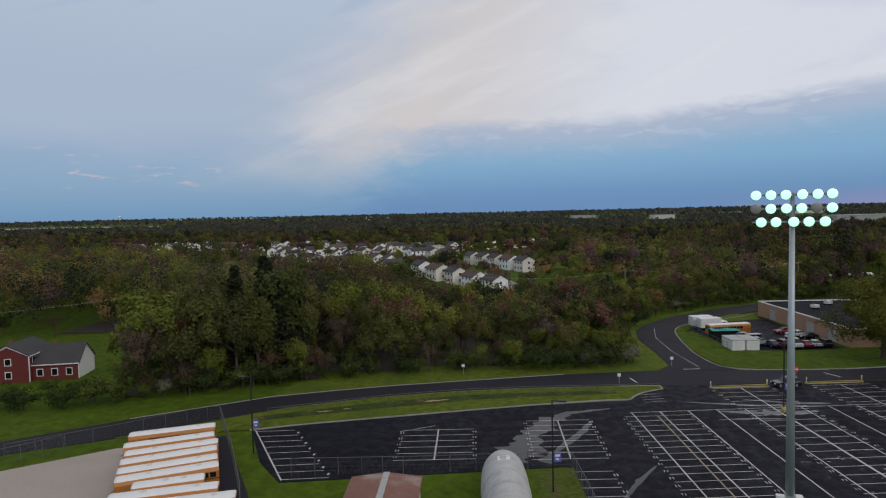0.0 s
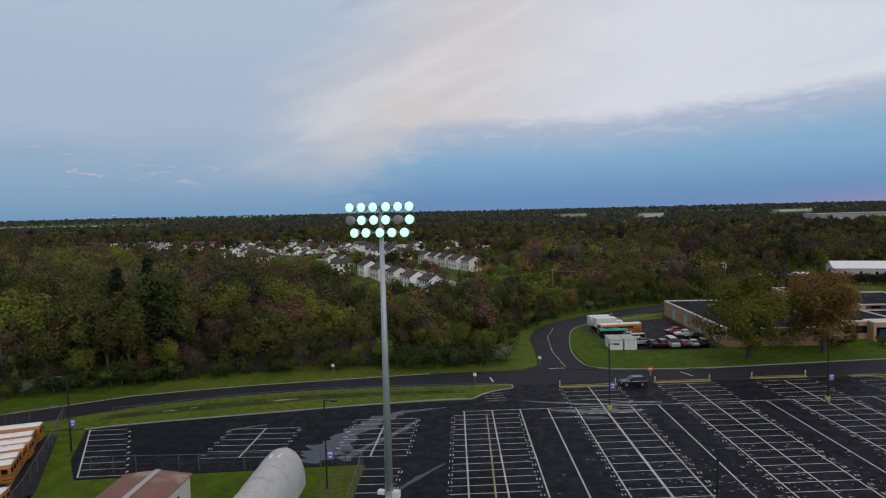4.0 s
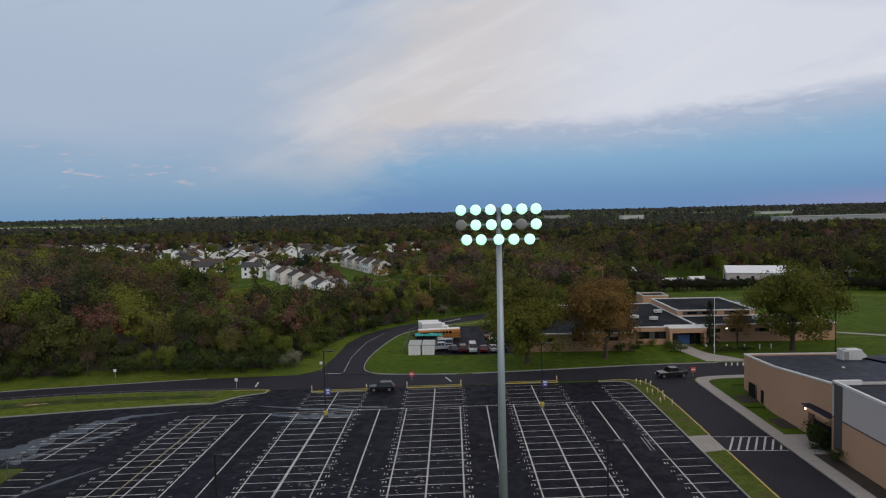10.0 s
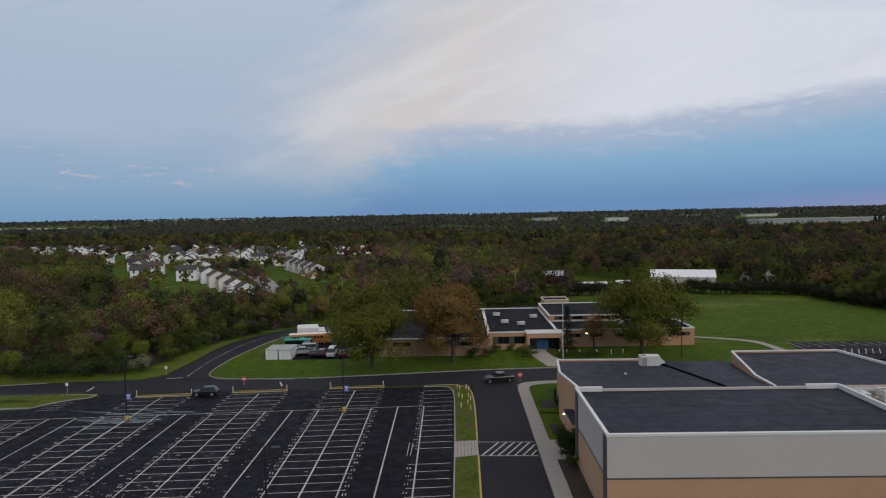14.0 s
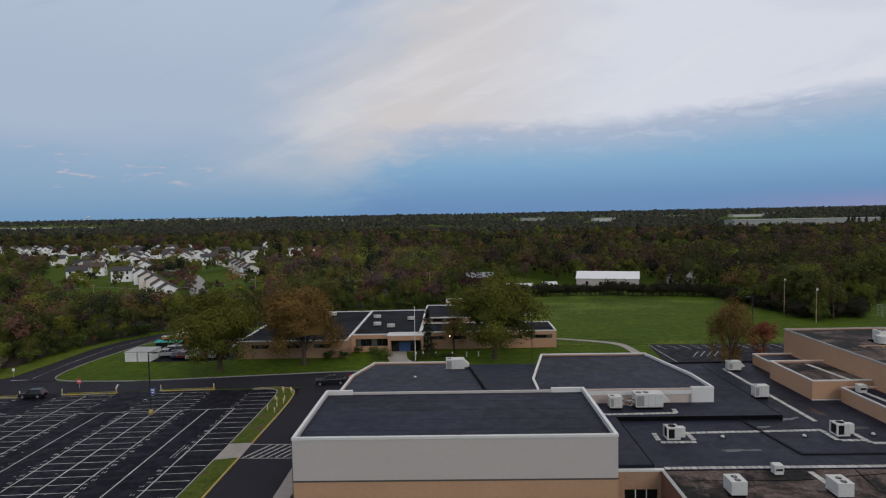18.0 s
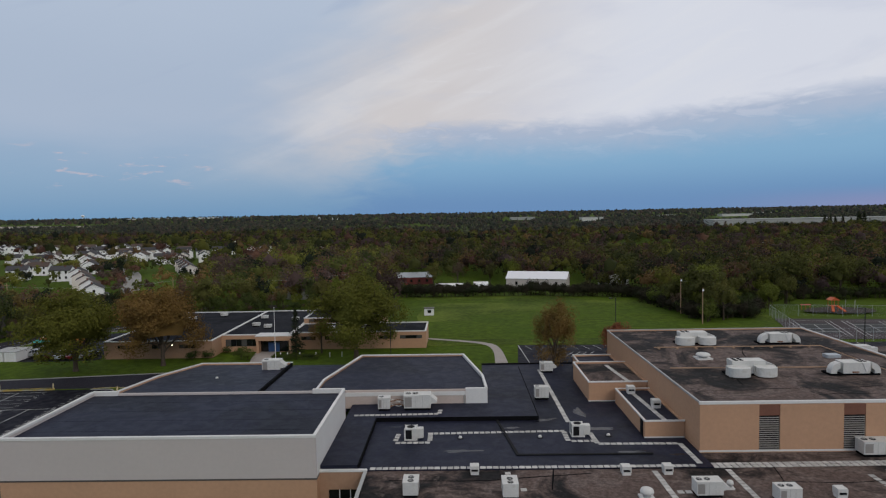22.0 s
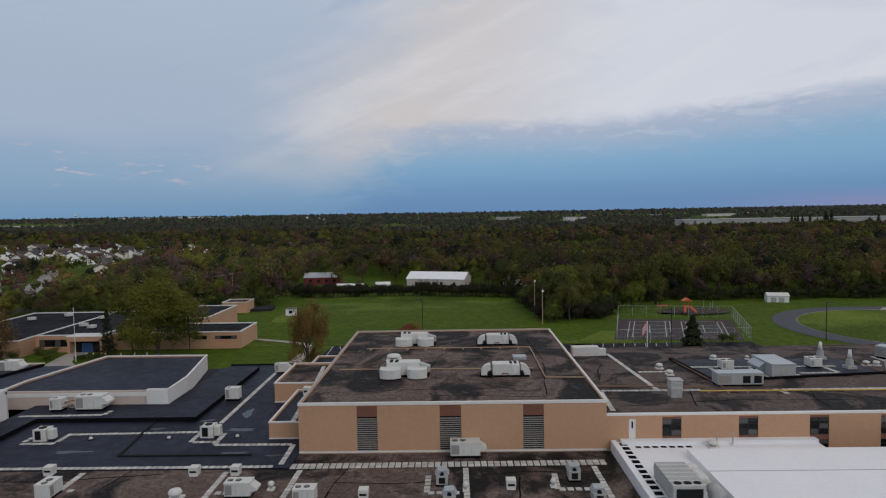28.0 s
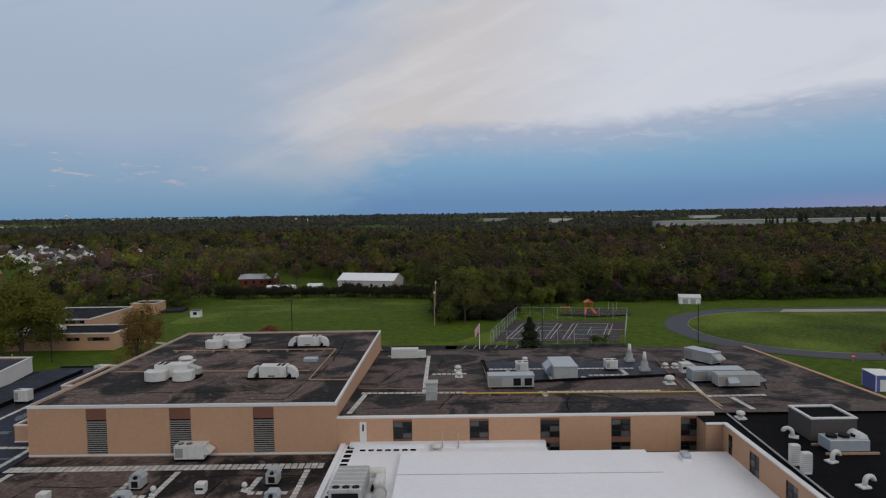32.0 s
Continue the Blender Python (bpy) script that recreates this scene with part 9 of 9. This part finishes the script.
for _ in range(150):
    x = rt.uniform(-62, 58)
    y = float(np.interp(x, [p[0] for p in edge_line], [p[1] for p in edge_line])) + rt.uniform(2, 46)
    kind = rt.choice(("shrub", "shrub", "green", "brown", "olive"))
    s = rt.uniform(0.9, 1.6) if kind == "shrub" else rt.uniform(0.4, 0.62)
    plant(rt.choice(wood_kinds[kind]), x, y, s, rt.uniform(0, 360), s * rt.uniform(0.9, 1.2))
for x, y, k_, s in ((-76, 214, "tall_brown", 1.25), (-69, 208, "tall_brown", 1.15), (-61, 212, "tall_green", 1.1), (-54, 206, "tall_olive", 1.08), (-48, 203, "ochre", 1.75), (-41, 204, "ochre", 1.7), (-35, 208, "tall_green", 1.02), (-29, 205, "tall_brown", 0.98), (-23, 212, "tall_green", 0.92)):
    plant(rt.choice(wood_kinds[k_]), x, y, s, rt.uniform(0, 360))
for x, y in ((-46, 262), (-38, 280), (-30, 262), (-20, 271), (-8, 256), (1, 260), (-27, 292), (-14, 262)):
    plant(rt.choice(wood_kinds[rt.choice(("green", "olive", "brown"))]), x, y, rt.uniform(0.42, 0.58), rt.uniform(0, 360))
# trees before the low school and round the hall
big_a = broad_tree("oak_tree", 101, 17.0, 8.8, 24000, 0.38, "leaf_big", "large spreading oak in olive-gold leaf", clumps=60, low=0.04, spread=0.27, trunk=0.42, group="lawn trees", ring=8, core=0.5)
big_b = broad_tree("oak_tree", 102, 17.0, 8.6, 24000, 0.38, "leaf_gold", "large oak in golden-brown leaf", clumps=60, low=0.04, spread=0.27, trunk=0.42, group="lawn trees", ring=8, core=0.5)
plant(big_a, 86.2, 130.5, 1.22, 20, 1.05)
plant(big_b, 104.0, 134.5, 1.2, 0, 1.08)
plant(big_a, 147.6, 139.5, 1.06, 140, 1.1)
sparse = broad_tree("bare_tree", 103, 12.5, 5.4, 7000, 0.42, "leaf_gold", "bare-limbed tree with sparse brown leaf", clumps=44, low=0.12, spread=0.24, trunk=0.3, group="lawn trees", ring=0, slim=0.35)
young = broad_tree("hazy_tree", 104, 17.4, 4.7, 15000, 0.34, "leaf_gold", "upright tree in thin golden-brown leaf", clumps=60, low=0.16, spread=0.24, trunk=0.3, group="lawn trees", ring=0, slim=0.5)
plant(young, 189.8, 111.4, 1.0, 40)
plant(broad_tree("small_tree", 105, 7.6, 3.2, 3600, 0.3, "leaf_rust", "small tree in rust-red leaf", clumps=22, low=0.15, spread=0.34, group="lawn trees", ring=0), 207.5, 135.0, 1.12, 0)
plant(sparse, 138.0, 146.0, 0.72, 120)
slim = conifer(110, 11.0, 2.7, 1300, "slim dark spruce by the school entrance")
plant(slim, 131.6, 146.4, 1.0)
plant(conifer(111, 13.0, 4.9, 6000, "broad dark spruce behind the classroom wing"), 263.6, 115.2, 1.0)
plant(wood_kinds["shrub"][0], 283.5, 148.4, 0.95, 30)
for x, y, s in ((120.2, 76.6, 0.45), (120.2, 139.8, 0.75), (122.0, 139.0, 0.6), (286.2, 149.2, 0.6), (108.5, 139.6, 0.6), (112.0, 140.4, 0.6), (114.5, 146.0, 0.5), (118.0, 146.4, 0.45)):
    plant(wood_kinds["shrub"][1], x, y, s, rt.uniform(0, 360))
plant(broad_tree("shrub", 66, 3.6, 1.7, 3200, 0.24, "shrub", "dense dark evergreen bush by the hall wall", clumps=12, low=0.0, spread=0.5, group="undergrowth", core=0.8), 119.9, 80.8)
for i in range(9):
    plant(wood_kinds["shrub"][2], 128.4 + i * 1.25, 139.4, 0.42, i * 40, 0.36)
plant(sparse, 337.0, 122.0, 0.62, 10)
for i in range(16):
    plant(wood_kinds["conifer"][i % 2], 700 + 7 * i + rt.uniform(-3, 3) + (60 if i > 9 else 0), 900 + rt.uniform(-14, 14), rt.uniform(1.0, 1.5), rt.uniform(0, 360))
# clump of wood at the end of the playing field, and hedges
clump = [(rt.uniform(244, 268), rt.uniform(178, 228)) for _ in range(70)] + [(rt.uniform(262, 300), rt.uniform(206, 232)) for _ in range(26)]
for x, y in clump:
    if (x > 262 and y < 204) or (x - 244) * 0.9 > y - 174:
        continue
    kind = rt.choice(("green", "olive", "green", "brown", "shrub"))
    s = rt.uniform(0.85, 1.3)
    plant(rt.choice(wood_kinds[kind]), x, y, s if kind != "shrub" else s * 1.4, rt.uniform(0, 360))
for i in range(34):
    x = 244 + i * 0.75 + rt.uniform(-0.6, 0.6)
    plant(rt.choice(wood_kinds["thicket"]), x, 186.5 + max(0.0, x - 262) * 1.5 + rt.uniform(0, 4), rt.uniform(0.7, 1.1), rt.uniform(0, 360))
    plant(rt.choice(wood_kinds["thicket"]), 243.2 + rt.uniform(0, 4), 188 + i * 1.9, rt.uniform(0.8, 1.3), rt.uniform(0, 360))
for i in range(14):
    x, y = 247 + rt.uniform(0, 16), 192 + i * 3.2 + rt.uniform(-1, 1)
    plant(rt.choice(wood_kinds[("tall_green", "tall_olive", "tall_green", "tall_brown")[i % 4]]), x, y, rt.uniform(0.62, 0.86), rt.uniform(0, 360))
for i in range(50):
    x = 150 + i * 1.9
    plant(rt.choice(wood_kinds["thicket"]), x, 259.5 - max(0.0, x - 205) * 0.28 + rt.uniform(-1, 1), rt.uniform(0.95, 1.3), rt.uniform(0, 360))
for i in range(44):
    x, y = rt.uniform(142, 246), rt.uniform(264, 276)
    if 190 < x < 232 and y > 271:
        continue
    plant(rt.choice(wood_kinds["thicket"]), x, y, rt.uniform(0.6, 0.95), rt.uniform(0, 360))
for x, y, k_, q in ((148, 268, "brown", 0.7), (160, 300, "olive", 0.9), (172, 300, "tall_brown", 0.7), (188, 303, "tall_olive", 0.62), (192, 268, "brown", 0.55), (177, 272, "brown", 0.6), (230, 272, "brown", 0.9), (236, 268, "olive", 0.9), (233, 282, "tall_olive", 0.6), (240, 276, "tall_brown", 0.66), (243, 262, "olive", 1.0), (198, 304, "tall_green", 0.66), (216, 305, "tall_brown", 0.7), (226, 300, "tall_green", 0.6), (141, 290, "tall_olive", 0.6)):
    plant(rt.choice(wood_kinds[k_]), x, y, q, rt.uniform(0, 360))
# the tall edge of the wood behind the courts and the track
for i in range(46):
    x = 268 + i * 4.4 + rt.uniform(-1.5, 1.5)
    y = 236 + rt.uniform(0, 9) + 3 * math.sin(i)
    kind = rt.choice(("green", "olive", "green", "brown", "olive", "green"))
    s = rt.uniform(1.0, 1.5)
    plant(rt.choice(wood_kinds[kind]), x, y, s, rt.uniform(0, 360), s * 1.12)
    for k_ in (0, 1):
        plant(rt.choice(wood_kinds["thicket" if k_ else "shrub"]), x + 2.2 * k_, 233.5 + rt.uniform(-1, 1) + 2 * math.sin(i), rt.uniform(0.9, 1.3), rt.uniform(0, 360))
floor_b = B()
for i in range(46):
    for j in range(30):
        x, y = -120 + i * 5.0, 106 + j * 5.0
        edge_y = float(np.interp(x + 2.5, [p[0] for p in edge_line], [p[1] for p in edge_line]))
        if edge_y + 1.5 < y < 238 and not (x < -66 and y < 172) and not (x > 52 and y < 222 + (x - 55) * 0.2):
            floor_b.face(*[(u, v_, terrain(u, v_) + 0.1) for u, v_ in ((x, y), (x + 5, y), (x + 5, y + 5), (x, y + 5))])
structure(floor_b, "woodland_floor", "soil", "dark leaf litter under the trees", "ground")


def clear_of(x, y):
    """Which far places carry no wood (arrays of x and y)."""
    out = (x > 150) & (x < 246) & (y < 257)
    out |= (x > 140) & (x < 236) & (y > 256) & (y < 304)
    out |= (x > -30) & (x < 4) & (y > 258) & (y < 296 - 0.9 * (x + 18))
    out |= (x > 38) & (x < 62) & (y > 330) & (y < 400)
    out |= (x > 262) & (x < 480) & (y < 230)
    out |= (x > 560) & (x < 1300) & (y > 975) & (y < 1050)
    for cx, cy, hw, hd in ((470, 470, 40, 42), (330, 560, 55, 45), (520, 640, 60, 55), (700, 560, 60, 60), (120, 560, 45, 38), (-210, 470, 60, 45), (-360, 760, 110, 70), (250, 800, 90, 60), (-700, 1100, 180, 130), (100, 1250, 150, 90), (900, 1500, 200, 120), (-1300, 1900, 420, 260)):
        out |= (((x - cx) / hw) ** 2 + ((y - cy) / hd) ** 2) < 1.0
    out |= (np.abs(x + 1671 * y / 4000 - 60) < 420 * y / 4000) & (y > 3200) & (y < 4060)
    for bx, by, half in far_sites:
        out |= (np.abs(x - bx * y / by) < half) & (y > by - 420) & (y < by + 30)
    out |= (x > 55) & (x < 128) & (y < 215 + (x - 55) * 0.2)
    return out


hx = np.array([p[0] for p in spots])
hy = np.array([p[1] for p in spots])


def patches(x, y, seed):
    """Broad drifts of one kind of tree."""
    return 0.5 + 0.22 * np.sin(x / 27.0 + 1.3 * np.sin(y / 41.0 + seed)) + 0.2 * np.sin(y / 33.0 + 1.1 * np.sin(x / 53.0 + 2 * seed)) + 0.14 * np.sin((x + y) / 13.0 + seed)


def wood_mesh(name, X, Y, H, R, leaves, size, mat, seed, label, **shape):
    rg = np.random.default_rng(seed + 500)
    Z = np.array([terrain(a_, b_) for a_, b_ in zip(X, Y)])
    tint = np.mod(0.55 * patches(X, Y, seed) + 0.62 * rg.uniform(0, 1, len(X)), 0.999)
    v, f, tree, _ = crowns(X, Y, Z, H, R, leaves, size, seed, slim=np.where(tint < 0.16, 0.6, 1.0), **shape)
    ob = new(name, arrays_mesh(name, v, f, mat, tint[tree]))
    return tagged(ob, label, "woods", kind="stuff")


def woods(name, y0, y1, step, leaves, size, h, mat, seed, gap, label, x0=-1e5, x1=1e5, **shape):
    """The trees of one depth of wood."""
    rg = np.random.default_rng(seed)
    X, Y = [], []
    for y in np.arange(y0, y1, step):
        xs = np.arange(-0.80 * y - 40, 260 + 0.74 * y + 40, step)
        X.append(xs + rg.uniform(-0.45, 0.45, len(xs)) * step)
        Y.append(y + rg.uniform(-0.45, 0.45, len(xs)) * step)
    X, Y = np.concatenate(X), np.concatenate(Y)
    keep = ~clear_of(X, Y) & (X >= x0) & (X < x1)
    wave = np.sin(X / 61.0 + seed) * np.sin(Y / 83.0 - seed) + 0.6 * np.sin(X / 23.0 + Y / 31.0)
    keep &= (wave > gap) | (rg.uniform(0, 1, len(X)) < 0.25)
    if y0 < 700:
        near = np.min((X[:, None] - hx) ** 2 + (Y[:, None] - hy) ** 2, axis=1)
        keep &= near > 9.0 ** 2
        front = np.min(np.where((hy - Y[:, None] > 0) & (hy - Y[:, None] < 40), np.abs(X[:, None] + 0.10 * (hy - Y[:, None]) - hx), 1e3), axis=1)
        keep &= (front > 7.0) | (rg.uniform(0, 1, len(X)) < 0.05)
        # streets of the estate
        estate = (X > -140) & (X < 50) & (Y > 270) & (Y < 580)
        keep &= ~estate | (rg.uniform(0, 1, len(X)) < 0.75)
    X, Y = X[keep], Y[keep]
    n = len(X)
    H = h * rg.uniform(0.5, 1.0, n) ** 0.8 * np.where(rg.uniform(0, 1, n) < 0.16, 1.45, 1.08)
    if y0 < 300:
        H *= np.where((X > -140) & (X < 50) & (Y > 240) & (Y < 600), 0.62, 1.0)
        H *= np.where((X > -32) & (X < 64) & (Y < 275), 0.5, 1.0)
    R = H * rg.uniform(0.40, 0.54, n)
    return wood_mesh(name, X, Y, H, R, leaves, size, mat, seed, label, **shape)


def wood_fill():
    """The body of the near wood behind its edge trees."""
    rg = np.random.default_rng(77)
    pts = []
    for y in np.arange(140, 236, 7.8):
        for x in np.arange(-185, 150, 7.8):
            x_, y_ = x + rg.uniform(-3, 3), y + rg.uniform(-3, 3)
            lim = np.interp(x_, [p[0] for p in edge_line], [p[1] for p in edge_line]) + 15
            if x_ < -70:
                lim = 176 + 10 * math.sin(x_ / 9)
            if y_ > lim and not (-40 < x_ < 20 and y_ > 232) and not (45 < x_ < 128 and y_ > 212 + (x_ - 45) * 0.2 and y_ < 216 + (x_ - 55) * 0.2):
                pts.append((x_, y_))
    return pts


rg_ = np.random.default_rng(4)
fill = wood_fill()
XX, YY = np.array([p[0] for p in fill]), np.array([p[1] for p in fill])
HH = 11.5 * rg_.uniform(0.72, 1.15, len(XX)) * np.array([height_at(a_, b_) for a_, b_ in fill])
wood_mesh("near_woods", XX, YY, HH, np.maximum(HH * rg_.uniform(0.36, 0.48, len(XX)), 3.6), 760, 0.62, "woodland_near", 11, "dense mixed spring woodland behind the road", lumps=14, ring=0, lump_r=0.30)
woods("middle_woods", 236, 420, 7.6, 230, 0.95, 13.5, "woodland_near", 1, -1.1, "mixed spring woodland round the estate", x1=135, lumps=11, ring=5, rings=3, core=0.45, lump_r=0.34)
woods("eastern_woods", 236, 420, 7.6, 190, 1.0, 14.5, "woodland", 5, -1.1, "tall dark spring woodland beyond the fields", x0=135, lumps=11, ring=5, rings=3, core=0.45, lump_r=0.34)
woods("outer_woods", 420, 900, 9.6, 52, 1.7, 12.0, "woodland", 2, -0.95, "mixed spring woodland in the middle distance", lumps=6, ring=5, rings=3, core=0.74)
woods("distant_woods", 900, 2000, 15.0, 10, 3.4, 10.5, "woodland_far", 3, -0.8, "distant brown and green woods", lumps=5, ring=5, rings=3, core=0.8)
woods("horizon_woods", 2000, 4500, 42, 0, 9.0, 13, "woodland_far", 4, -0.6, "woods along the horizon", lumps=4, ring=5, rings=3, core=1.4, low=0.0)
for x, y, k_, s in ((-61, 112, "green", 0.95), (-66, 124, "green", 1.1), (-62, 119, "green", 1.25), (-68, 133, "brown", 1.1), (-62, 128, "green", 1.35), (-58, 300, "green", 0.7), (-68, 296, "olive", 0.8), (-76, 305, "green", 0.75), (-48, 296, "green", 0.6), (-86, 312, "olive", 0.8), (-57, 122, "brown", 1.2), (-52, 121, "olive", 1.25), (-118, 172, "brown", 0.9), (-100, 196, "olive", 1.2), (-136, 176, "green", 1.2), (-90, 204, "green", 1.3), (-152, 188, "olive", 1.2)):
    plant(rt.choice(wood_kinds[k_]), x, y, s, rt.uniform(0, 360), s * 1.1)
# tall single trees that stand out of the wood
for x, y, k_, s in ((-84, 236, "brown", 2.1), (-79, 240, "brown", 1.7), (-90, 240, "brown", 1.8), (-46, 199, "ochre", 1.35), (-40, 201, "ochre", 1.3), (-34, 206, "olive", 1.4), (-52, 224, "green", 1.4), (-58, 232, "green", 1.5), (-46, 236, "green", 1.45), (-64, 228, "green", 1.5), (-70, 222, "green", 1.3), (-100, 200, "green", 1.4), (-112, 190, "green", 1.3), (-120, 206, "green", 1.4), (-92, 186, "green", 1.2), (-78, 180, "olive", 1.3)):
    if s > 1.2 and "tall_" + k_ in wood_kinds:
        k_, s = "tall_" + k_, s * 0.58
    plant(rt.choice(wood_kinds[k_]), x, y, s, rt.uniform(0, 360))
